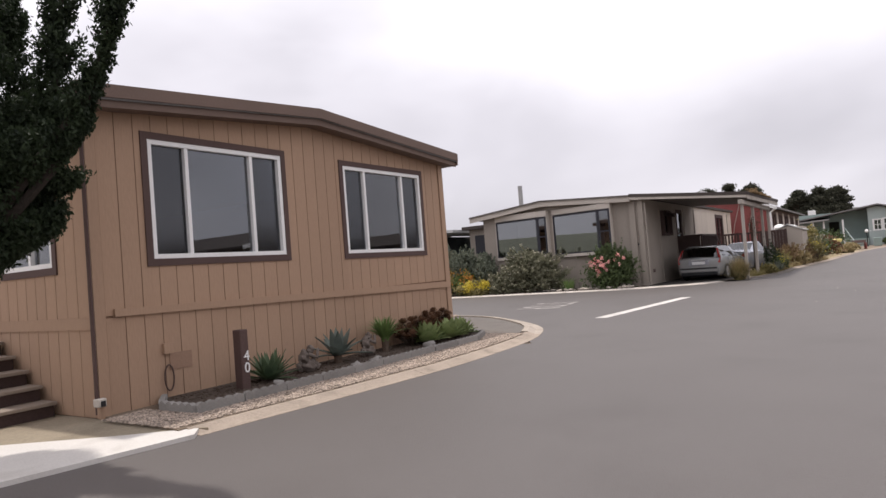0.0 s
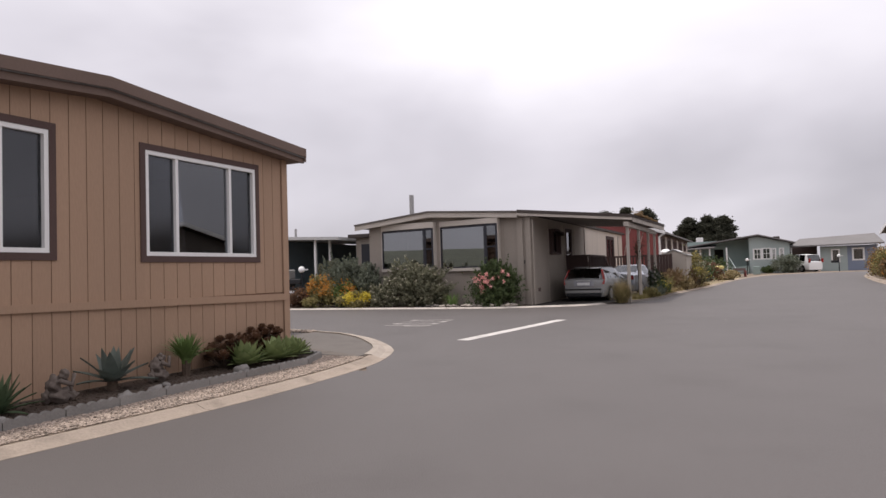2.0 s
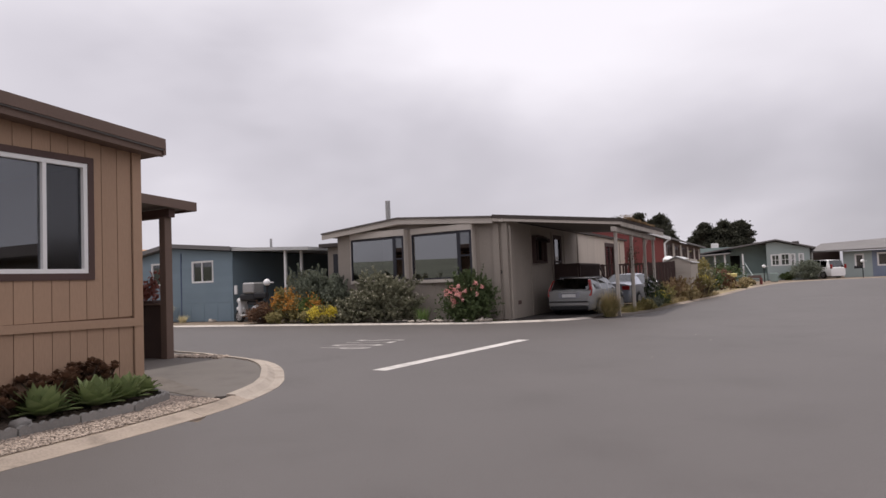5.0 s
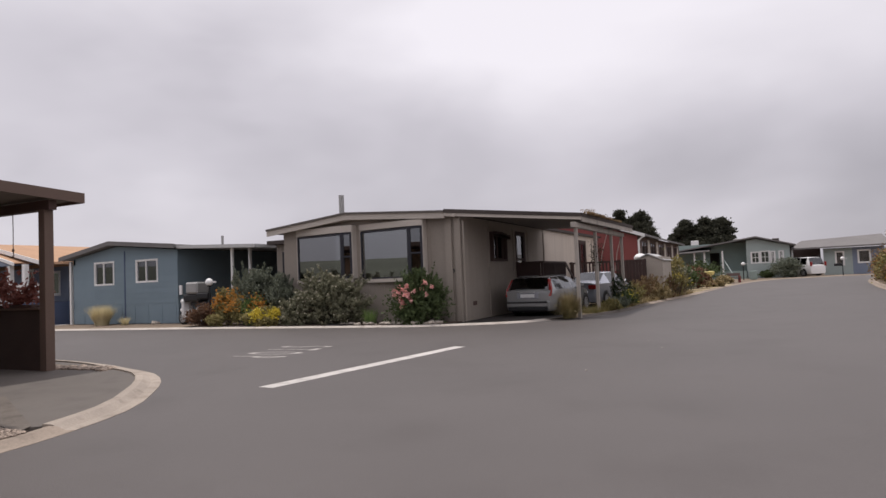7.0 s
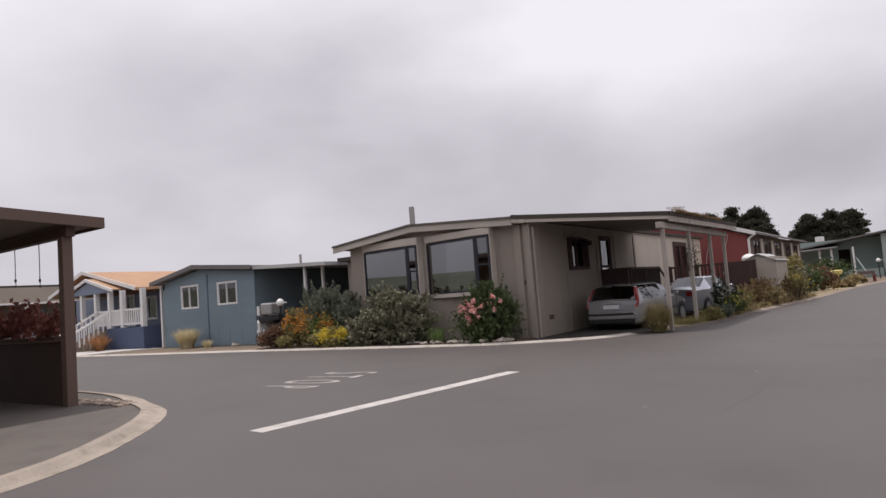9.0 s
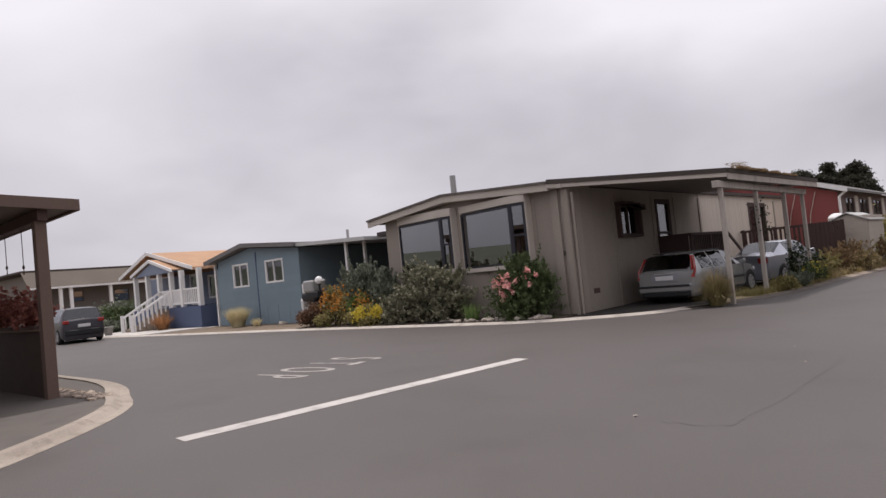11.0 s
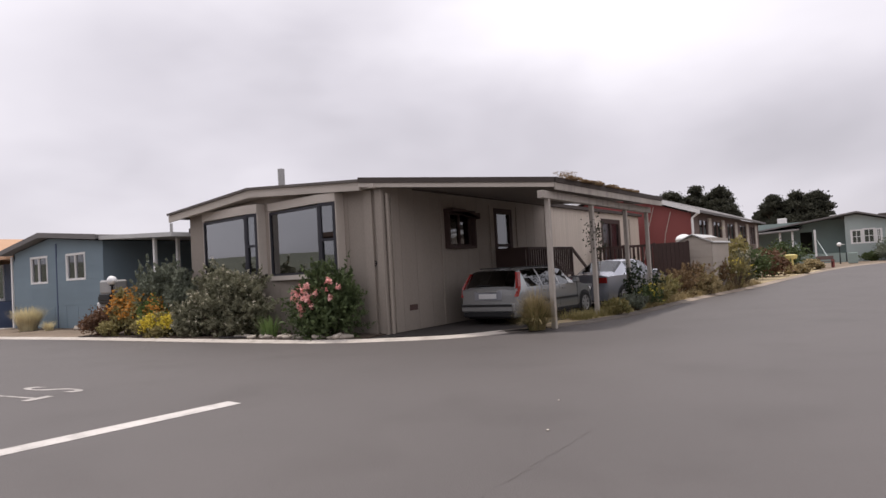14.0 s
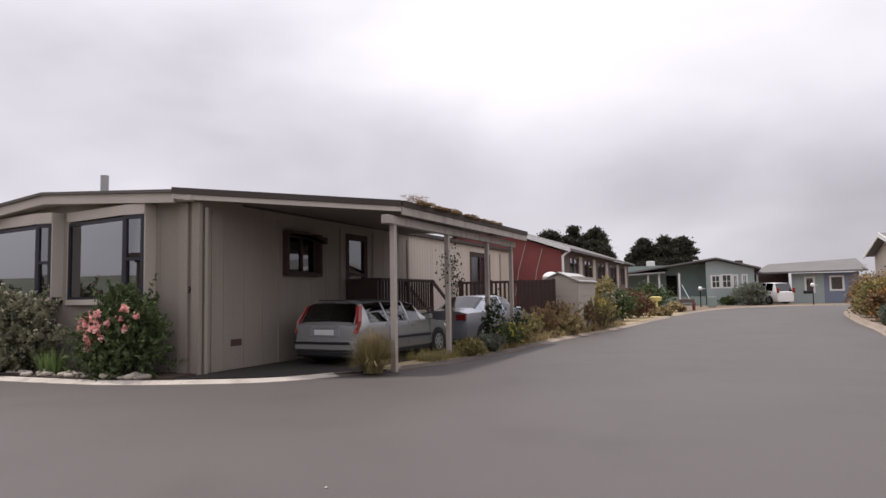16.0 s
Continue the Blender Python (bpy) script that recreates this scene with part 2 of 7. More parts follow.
M_BLUEG = mat("grey_blue_siding", (0.22, 0.255, 0.335), 0.8, 0.1, 40, 0.7, 0.12)
M_TAUPE = mat("taupe_siding", (0.17, 0.15, 0.132), 0.85, 0.1, 40, 0.7, 0.12)
M_RED = mat("red_siding", (0.25, 0.075, 0.07), 0.8, 0.1, 40, 0.7, 0.15)
M_BROWNRED = mat("brown_side_wall", (0.16, 0.115, 0.105), 0.8, 0.1, 40, 0.7, 0.15)
M_GREEN = mat("sage_siding", (0.27, 0.335, 0.315), 0.8, 0.1, 40, 0.7, 0.15)
M_GREENL = mat("pale_sage_siding", (0.37, 0.425, 0.415), 0.8, 0.1, 40, 0.7, 0.15)
M_DECK = mat("dark_brown_rail", (0.058, 0.036, 0.032), 0.75, 0.2, 40, 2.0, 0.2)
M_STEP = mat("step_tread", (0.27, 0.22, 0.18), 0.85, 0.15)
M_SHED = mat("shed_panel", (0.43, 0.38, 0.33), 0.75, 0.1, 40, 1.0, 0.1)
M_CEMENT = mat("scallop_cement", (0.25, 0.235, 0.22), 0.9, 0.16, 50, 3.0, 0.3, island=0.1)
M_KERBL = mat("pale_kerb_concrete", (0.5, 0.455, 0.41), 0.9, 0.14, 60, 1.2, 0.3, stain=(0.3, 0.26, 0.23))
M_PEBBLE = mat("pebble", (0.32, 0.258, 0.212), 0.85, 0.25, 60, 5.0, 0.2, island=0.55)
M_ROCK = mat("border_rock", (0.42, 0.37, 0.32), 0.9, 0.25, 30, 4.0, 0.5, island=0.2)
M_BARK = mat("bark", (0.11, 0.08, 0.06), 0.95, 0.3, 25, 4.0, 0.8)
# darker copy of the bark: shade inside the crown, put into the limbs' colour
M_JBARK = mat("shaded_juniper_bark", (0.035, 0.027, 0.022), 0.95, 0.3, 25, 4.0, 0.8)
M_STATUE = mat("grey_cast_stone", (0.15, 0.122, 0.105), 0.9, 0.25, 40, 8.0, 0.3)
M_GREYMETAL = mat("grey_metal", (0.36, 0.355, 0.35), 0.5, 0.12, 40, 2.0, 0.05, metal=0.5)
M_BLACK = mat("black_plastic", (0.018, 0.018, 0.02), 0.5, 0.1, bump=0.05)
M_RUBBER = mat("tyre_rubber", (0.022, 0.022, 0.022), 0.85, 0.15)
M_GLOBE = mat("opal_globe", (0.85, 0.85, 0.84), 0.3, 0.03, bump=0)
M_SILVER = mat("silver_car_paint", (0.36, 0.368, 0.37), 0.22, 0.03, 200, 1, 0, metal=0.55, spec=0.5)
M_SILVERB = mat("bluish_silver_paint", (0.46, 0.48, 0.54), 0.2, 0.03, 200, 1, 0, metal=0.6, spec=0.5)
M_CARDARK = mat("dark_grey_car_paint", (0.055, 0.052, 0.062), 0.3, 0.03, 200, 1, 0, metal=0.4, spec=0.5)
M_CARWHITE = mat("white_car_paint", (0.78, 0.78, 0.78), 0.3, 0.03, 200, 1, 0, spec=0.5)
M_TAILRED = mat("red_lamp_lens", (0.27, 0.018, 0.015), 0.2, 0.1, bump=0, spec=0.6)
M_CLEARLENS = mat("clear_lamp_lens", (0.6, 0.6, 0.6), 0.15, 0.1, bump=0, spec=0.6)
M_PLATE = mat("number_plate", (0.6, 0.6, 0.6), 0.5, 0.08)
M_YELLOWPL = mat("yellow_plastic", (0.72, 0.62, 0.25), 0.6, 0.1)
G_A = glass("window_glass", 0.10, (0.45, 0.47, 0.5))
G_SCREEN = glass("screened_window_glass", 0.035, (0.3, 0.31, 0.33), 0.12)
G_B = glass("reflective_window_glass", 0.2, (0.4, 0.42, 0.42))
G_CAR = glass("car_glass", 0.06, (0.1, 0.11, 0.12))
M_CRACK = mat("crack_fill", (0.11, 0.099, 0.095), 0.7, 0.2)
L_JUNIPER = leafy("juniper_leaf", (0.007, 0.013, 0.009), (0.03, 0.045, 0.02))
L_OLIVE = leafy("grey_green_leaf", (0.048, 0.057, 0.03), (0.25, 0.245, 0.165))
L_GREEN = leafy("green_leaf", (0.022, 0.034, 0.014), (0.1, 0.135, 0.055))
L_SAGE = leafy("sage_leaf", (0.048, 0.058, 0.042), (0.195, 0.215, 0.16))
L_BRIGHT = leafy("bright_leaf", (0.055, 0.11, 0.03), (0.18, 0.26, 0.09))
L_AGAVE = leafy("agave_leaf", (0.035, 0.06, 0.035), (0.11, 0.155, 0.085))
L_BLUEAG = leafy("blue_agave_leaf", (0.06, 0.078, 0.07), (0.17, 0.2, 0.175))
L_BRONZE = leafy("bronze_leaf", (0.045, 0.025, 0.016), (0.18, 0.1, 0.06))
L_PALE = leafy("pale_succulent_leaf", (0.1, 0.145, 0.055), (0.32, 0.38, 0.17))
L_PINE = leafy("pine_needle", (0.024, 0.027, 0.02), (0.065, 0.066, 0.045))
L_STRAW = leafy("straw_blade", (0.36, 0.31, 0.17), (0.72, 0.64, 0.42))
L_DRYGREEN = leafy("dry_green_blade", (0.1, 0.11, 0.04), (0.33, 0.28, 0.12))
L_TAN = leafy("tan_blade", (0.14, 0.108, 0.05), (0.4, 0.32, 0.17))
L_RUST = leafy("rust_weed_leaf", (0.07, 0.045, 0.025), (0.24, 0.16, 0.085))
L_MOSS = leafy("dry_moss", (0.1, 0.06, 0.035), (0.28, 0.19, 0.1))
L_FLAX = leafy("bronze_flax_leaf", (0.2, 0.09, 0.04), (0.5, 0.26, 0.12))
F_YELLOW = leafy("yellow_petal", (0.55, 0.42, 0.04), (0.8, 0.68, 0.12))
F_ORANGE = leafy("orange_petal", (0.40, 0.15, 0.03), (0.66, 0.34, 0.08))
F_PINK = leafy("pink_petal", (0.74, 0.2, 0.21), (0.92, 0.54, 0.5))
F_CREAM = leafy("cream_petal", (0.36, 0.33, 0.22), (0.6, 0.56, 0.44))


# ---- building helpers ----
def smooth(a, b, v):
    t = min(1, max(0, (v - a) / (b - a)))
    return t * t * (3 - 2 * t)


def gz(x, y):
    """Height of the ground: level near by, rising up the street."""
    return 0.33 * smooth(32, 74, y)


def thing(name, label, category, at=(0, 0, 0), turn=0, group="", kind=""):
    ob = tagged(new(name), label, category, group, kind)
    ob.empty_display_size = 0.2
    ob.matrix_basis = pose(*at, 0, 0, turn)
    return ob


def root(ob):
    while ob.parent:
        ob = ob.parent
    return ob


def part(name, bm, material, parent=None, label="", world=False, shade=False):
    """Links a bmesh as one mesh object. world: its points are in the world, not in the thing's own frame."""
    me = bpy.data.meshes.new(name)
    if world and parent:
        bm.transform(root(parent).matrix_basis.inverted())
    if shade:
        for f in bm.faces:
            f.smooth = True
    bm.to_mesh(me)
    bm.free()
    me.materials.append(material)
    ob = new(name, me)
    ob.parent = parent
    if label:
        ob["label"] = label
    return ob


def data_part(name, verts, faces, material, parent=None, label="", shade=False):
    me = bpy.data.meshes.new(name)
    me.from_pydata(verts, [], faces)
    me.materials.append(material)
    if shade:
        me.polygons.foreach_set("use_smooth", [True] * len(me.polygons))
    ob = new(name, me)
    ob.parent = parent
    if label:
        ob["label"] = label
    return ob


def box(bm, x0, x1, y0, y1, z0, z1, bevel=0.0, m=None):
    vs = [bm.verts.new((x, y, z)) for x in (x0, x1) for y in (y0, y1) for z in (z0, z1)]
    fs = [bm.faces.new([vs[i] for i in q]) for q in ((0, 1, 3, 2), (4, 6, 7, 5), (0, 4, 5, 1), (2, 3, 7, 6), (0, 2, 6, 4), (1, 5, 7, 3))]
    if bevel:
        es = {e for f in fs for e in f.edges}
        r = bmesh.ops.bevel(bm, geom=list(es), offset=bevel, segments=1, affect="EDGES")
        vs = list({v for f in r["faces"] for v in f.verts} | {v for v in vs if v.is_valid})
    if m:
        bmesh.ops.transform(bm, matrix=m, verts=[v for v in vs if v.is_valid])
    return bm


def tube(bm, pts, radii, sides=10, caps=True):
    """A round limb along points."""
    rings = []
    for i, p in enumerate(pts):
        p = Vector(p)
        d = (Vector(pts[min(i + 1, len(pts) - 1)]) - Vector(pts[max(i - 1, 0)])).normalized()
        a = d.orthogonal().normalized() if i == 0 else (a - d * a.dot(d)).normalized()
        b = d.cross(a)
        r = radii[i] if isinstance(radii, (list, tuple)) else radii
        rings.append([bm.verts.new(p + (a * math.cos(k * math.tau / sides) + b * math.sin(k * math.tau / sides)) * r) for k in range(sides)])
    for s, t in zip(rings, rings[1:]):
        for k in range(sides):
            bm.faces.new((s[k], s[(k + 1) % sides], t[(k + 1) % sides], t[k]))
    if caps:
        bm.faces.new(rings[0][::-1])
        bm.faces.new(rings[-1])
    return bm


def ball(bm, at, r, squash=(1, 1, 1), sub=2, jitter=0.0):
    made = bmesh.ops.create_icosphere(bm, subdivisions=sub, radius=1.0)
    for v in made["verts"]:
        k = 1 + jitter * noise.noise(v.co * 1.7 + Vector(at) * 3.1)
        v.co = Vector(at) + Vector((v.co.x * squash[0], v.co.y * squash[1], v.co.z * squash[2])) * (r * k)
    return bm


def prism(bm, outline, lift):
    """A slab between an outline and the same outline moved by lift."""
    a = [bm.verts.new(p) for p in outline]
    b = [bm.verts.new(Vector(p) + Vector(lift)) for p in outline]
    n = len(a)
    bm.faces.new(a)
    bm.faces.new(b[::-1])
    for i in range(n):
        bm.faces.new((a[i], b[i], b[(i + 1) % n], a[(i + 1) % n]))
    bmesh.ops.recalc_face_normals(bm, faces=bm.faces[:])
    return bm


class Face:
    """A wall's plane: u along it, z up, d outwards (to the right of u)."""

    def __init__(self, x, y, turn):
        self.o, a = (x, y), radians(turn)
        self.u, self.n = (math.cos(a), math.sin(a)), (math.sin(a), -math.cos(a))

    def p(self, u, z, d=0.0):
        return Vector((self.o[0] + u * self.u[0] + d * self.n[0], self.o[1] + u * self.u[1] + d * self.n[1], z))

    def box(self, bm, u0, u1, z0, z1, d0, d1):
        vs = [bm.verts.new(self.p(u, z, d)) for u in (u0, u1) for z in (z0, z1) for d in (d0, d1)]
        fs = [bm.faces.new([vs[i] for i in q]) for q in ((0, 1, 3, 2), (4, 6, 7, 5), (0, 4, 5, 1), (2, 3, 7, 6), (0, 2, 6, 4), (1, 5, 7, 3))]
        bmesh.ops.recalc_face_normals(bm, faces=fs)
        return bm

    def slab(self, bm, pts, d0, d1):
        return prism(bm, [self.p(u, z, d0) for u, z in pts], self.p(0, 0, d1) - self.p(0, 0, d0))


def cells(u0, u1, z0, z1, holes):
    """The rectangle less its holes, as smaller rectangles."""
    us = sorted({u0, u1, *(min(max(h[i], u0), u1) for h in holes for i in (0, 1))})
    for a, b in zip(us, us[1:]):
        if b - a < 1e-4:
            continue
        z = z0
        for h in sorted((h for h in holes if h[0] < (a + b) / 2 < h[1]), key=lambda h: h[2]):
            if h[2] > z:
                yield a, b, z, min(h[2], z1)
            z = max(z, h[3])
        if z < z1:
            yield a, b, z, z1


def wall(parent, name, face, u0, u1, z0, z1, holes, material, thick=0.15, gable=None):
    """A wall with openings through it and, where given, a gable above it."""
    bm = bmesh.new()
    for a, b, c, d in cells(u0, u1, z0, z1, holes):
        face.box(bm, a, b, c, d, -thick, 0)
    if gable:
        face.slab(bm, [(u0, z1), (u1, z1), *gable], -thick, 0)
    bmesh.ops.remove_doubles(bm, verts=bm.verts[:], dist=0.0005)
    return part(name, bm, material, parent, world=True)


board_meshes = {}


def boards(parent, face, u0, u1, z0, z1, holes, step, material, gap=0.010, out=0.012, top=None, name="siding_board", flat=False):
    """Upright (or level, when flat) siding boards on a wall, each its own piece, cut at the openings. top(u): the roof line."""
    house = root(parent)
    edges = [u0 + i * step for i in range(int((u1 - u0) / step) + 1)] + [u1]
    if flat:
        for i in range(int((z1 - z0) / step)):
            for a, b, c, d in cells(u0, u1, z0 + i * step, z0 + (i + 1) * step - gap, holes):
                one_board(house, parent, face, a, b, c, d, out, material, name)
        return
    for a, b in zip(edges, edges[1:]):
        if b - a < 0.03:
            continue
        h = z1 if top is None else min(top(a), top(b))
        for p, q, c, d in cells(a + gap / 2, b - gap / 2, z0, h, holes):
            if q - p > 0.02 and d - c > 0.02:
                one_board(house, parent, face, p, q, c, d, out, material, name)


def one_board(house, parent, face, p, q, c, d, out, material, name):
    key = (round(q - p, 2), round(d - c, 2), out, material.name, round(face.u[0], 3), round(face.u[1], 3))
    if key not in board_meshes:
        bm = bmesh.new()
        f0 = Face(0, 0, math.degrees(math.atan2(face.u[1], face.u[0])))
        f0.box(bm, 0, q - p, 0, d - c, -0.004, out)
        me = bpy.data.meshes.new(name)
        bm.to_mesh(me)
        bm.free()
        me.materials.append(material)
        board_meshes[key] = me
    ob = new(name, board_meshes[key])
    ob.parent = parent
    ob.matrix_basis = Matrix.Translation(house.matrix_basis.inverted() @ face.p(p, c))


def window(parent, face, u0, u1, z0, z1, trim, frame_mat, pane_mat, trim_w=0.09, splits=(), bars=(), frame_w=0.05, proud=0.03, label="", screen=None):
    """A framed window set in its opening: trim round it, frame, mullions, panes."""
    bm = bmesh.new()
    for a, b, c, d in cells(u0, u1, z0, z1, [(u0 + frame_w, u1 - frame_w, z0 + frame_w, z1 - frame_w)]):
        face.box(bm, a, b, c, d, -0.08, 0.022)
    bmesh.ops.remove_doubles(bm, verts=bm.verts[:], dist=0.0005)
    w = part("window", bm, frame_mat, parent, label, world=True)
    for s in splits:
        bm = bmesh.new()
        face.box(bm, s - frame_w * 0.45, s + frame_w * 0.45, z0 + frame_w, z1 - frame_w, -0.06, 0.016)
        part("mullion", bm, frame_mat, w, world=True)
    for a, b, z in bars:
        for c, e in ((a, a + 0.09), (b - 0.09, b)):
            bm = bmesh.new()
            face.box(bm, c, e, z0 + frame_w * 0.5, z1 - frame_w * 0.5, -0.05, 0.012)
            part("sash_stile", bm, frame_mat, w, world=True)
        bm = bmesh.new()
        face.box(bm, a, b, z - frame_w * 0.4, z + frame_w * 0.4, -0.06, 0.014)
        part("sash_bar", bm, frame_mat, w, world=True)
    cuts = [u0 + frame_w, *splits, u1 - frame_w]
    for a, b in zip(cuts, cuts[1:]):
        bm = bmesh.new()
        face.box(bm, a, b, z0 + frame_w, z1 - frame_w, -0.042, -0.036)
        outer = screen and (a == cuts[0] or b == cuts[-1])
        pane = part("pane", bm, screen if outer else pane_mat, w, "dark insect-screened pane" if outer else "", world=True)
        pane.visible_shadow = False
    if trim:
        bm = bmesh.new()
        for a, b, c, d in cells(u0 - trim_w, u1 + trim_w, z0 - trim_w, z1 + trim_w, [(u0, u1, z0, z1)]):
            face.box(bm, a, b, c, d, -0.01, proud)
        bmesh.ops.remove_doubles(bm, verts=bm.verts[:], dist=0.0005)
        part("window_trim", bm, trim, w, world=True)
    return w


def leaves(pts, size, rng, tall=1.6, up=0.0):
    """Small folded leaves, one at each point."""
    n = len(pts)
    a = rng.normal(size=(n, 3))
    a[:, 2] += up
    a /= np.linalg.norm(a, axis=1)[:, None]
    b = np.cross(a, rng.normal(size=(n, 3)))
    b /= np.linalg.norm(b, axis=1)[:, None] + 1e-9
    s = (size * rng.uniform(0.6, 1.4, n))[:, None]
    c = np.cross(a, b) * s * 0.18
    v = np.stack([pts - a * s * tall * 0.5, pts + b * s * 0.5 + c, pts + a * s * tall * 0.5, pts - b * s * 0.5 + c], 1).reshape(-1, 3)
    i = np.arange(n)[:, None] * 4
    f = np.concatenate([i + (0, 1, 2), i + (0, 2, 3)], 1).reshape(-1, 3)
    return v.tolist(), f.tolist()


def cloud_points(n, at, radii, rng, clumps=24, spread=0.28, low=0.0):
    """Points in clumps near the skin of an uneven rounded mass."""
    d = rng.normal(size=(clumps, 3))
    d /= np.linalg.norm(d, axis=1)[:, None]
    d[:, 2] = np.where(d[:, 2] < low - 1, -d[:, 2], d[:, 2])
    c = d * rng.uniform(0.45, 0.95, (clumps, 1))
    k = rng.integers(0, clumps, n)
    p = c[k] + rng.normal(size=(n, 3)) * spread * rng.uniform(0.5, 1.0, (clumps, 1))[k]
    p = p * np.array(radii) + np.array(at)
    return p


def bush(name, label, at, radii, leaf_mat, n=2500, size=0.07, seed=1, clumps=26, flower=None, nf=0, fs=0.05, face_dir=None, category="bush", up=0.0, tall=1.6, group=""):
    """A bush: stems from the ground and an uneven crown of leaves, with flowers where it has them."""
    rng = np.random.default_rng(seed)
    b = thing(name, label, category, (at[0], at[1], gz(at[0], at[1]) + (at[2] if len(at) > 2 else 0)), group=group)
    mid = (0, 0, radii[2] * 0.95)
    pts = cloud_points(n, mid, radii, rng, clumps)
    pts[:, 2] = np.abs(pts[:, 2])
    bm = bmesh.new()
    for i in range(7):
        e = pts[rng.integers(0, n)] * 0.8
        tube(bm, [(rng.uniform(-0.05, 0.05), rng.uniform(-0.05, 0.05), -0.03), tuple(e * (0.45, 0.45, 0.5)), tuple(e)], [0.018, 0.012, 0.005], 5)
    part("stem", bm, M_BARK, b)
    data_part("foliage", *leaves(pts, size, rng, tall, up), leaf_mat, b)
    if flower:
        fp = cloud_points(nf * 6, mid, (radii[0] * 1.05, radii[1] * 1.05, radii[2] * 1.05), rng, clumps)
        if face_dir is not None:
            fp = fp[((fp - mid) @ np.array(face_dir)) > 0][: nf]
        fp = fp[:nf]
        fp[:, 2] = np.abs(fp[:, 2])
        v = np.repeat(fp, 7, 0) + rng.normal(size=(len(fp) * 7, 3)) * fs * 0.3
        data_part("blossom", *leaves(v, fs, rng, 1.0), flower, b)
    return b


def sprig_bush(name, label, at, radii, leaf_mat, sprigs=420, per=26, length=0.45, size=0.05, seed=1, rise=0.7, tall=1.9, tip=None, category="bush", group=""):
    """A shrub of leafy sprigs that spring outwards and upwards, so that its outline is spiky and its heart is dark. tip: flowers at the sprigs' ends."""
    rng = np.random.default_rng(seed)
    b = thing(name, label, category, (at[0], at[1], gz(at[0], at[1]) + (at[2] if len(at) > 2 else 0)), group=group)
    d = rng.normal(size=(sprigs, 3))
    d[:, 2] = d[:, 2] * 0.8 + 0.22
    d /= np.linalg.norm(d, axis=1)[:, None]
    lump = 0.8 + 0.22 * np.sin(d[:, 0] * 5.3 + seed) * np.cos(d[:, 1] * 4.1 + seed * 2) + rng.normal(0, 0.07, sprigs)
    R = np.array(radii)
    start = d * R * (rng.uniform(0.3, 0.88, sprigs) * lump)[:, None]
    way = d * R / R.max() + rng.normal(size=(sprigs, 3)) * 0.28 + (0, 0, rise)
    way /= np.linalg.norm(way, axis=1)[:, None]
    L = length * rng.uniform(0.55, 1.15, sprigs)
    t = rng.uniform(0.0, 1.0, (sprigs, per)) ** 0.8
    p = start[:, None] + way[:, None] * (L[:, None] * t)[:, :, None]
    p[:, :, 2] -= (L[:, None] * t * t * 0.18)
    p = p.reshape(-1, 3) + rng.normal(size=(sprigs * per, 3)) * size * 0.42
    p[:, 2] = np.abs(p[:, 2] + radii[2] * 0.62) + 0.02
    data_part("foliage", *leaves(p, size, rng, tall, rise), leaf_mat, b)
    bm = bmesh.new()
    for i in range(0, sprigs, max(1, sprigs // 22)):
        e = start[i] + way[i] * L[i] * 0.8 + (0, 0, radii[2] * 0.62)
        e[2] = max(e[2], 0.08)
        tube(bm, [(e[0] * 0.2, e[1] * 0.2, -0.03), tuple(e * (0.55, 0.55, 0.5)), tuple(e)], [0.014, 0.009, 0.003], 5)
    part("stem", bm, M_BARK, b)
    if tip:
        material, share, fs = tip
        k = rng.random(sprigs) < share
        e = (start + way * L[:, None] * 1.02)[k] + (0, 0, radii[2] * 0.62)
        v = np.repeat(e, 8, 0) + rng.normal(size=(len(e) * 8, 3)) * fs * 0.55
        v[:, 2] = np.abs(v[:, 2])
        data_part("blossom", *leaves(v, fs, rng, 1.1), material, b)
    return b


def blades(n, length, width, rng, lean=0.6, lo=0.5, root_r=0.04, seg=4, droop=0.35):
    """Arching blades that rise from one tuft."""
    verts, faces = [], []
    for i in range(n):
        a, k = rng.uniform(0, math.tau), rng.uniform(0.15, 1.0) * lean
        L = length * rng.uniform(lo, 1.0)
        dx, dy = math.cos(a), math.sin(a)
        x0, y0 = dx * root_r * rng.uniform(0, 1), dy * root_r * rng.uniform(0, 1)
        base = len(verts)
        for s in range(seg + 1):
            t = s / seg
            r = L * k * t ** 1.5
            z = L * (t * (1 - droop * k * t * k))
            w = width * (1 - t) ** 0.7 * (0.6 + 0.8 * t if t < 0.4 else 1)
            cx, cy = x0 + dx * r, y0 + dy * r
            verts += [(cx - dy * w / 2, cy + dx * w / 2, z), (cx + dy * w / 2, cy - dx * w / 2, z)]
        for s in range(seg):
            q = base + 2 * s
            faces.append((q, q + 1, q + 3, q + 2))
    return verts, faces


def tuft(name, label, at, n, length, width, material, seed=1, lean=0.6, lo=0.5, category="grass tuft", root_r=0.05, group=""):
    rng = np.random.default_rng(seed)
    t = thing(name, label, category, (at[0], at[1], (at[2] if len(at) > 2 else 0) + gz(at[0], at[1])), group=group)
    data_part("foliage", *blades(n, length, width, rng, lean, lo, root_r), material, t)
    return t


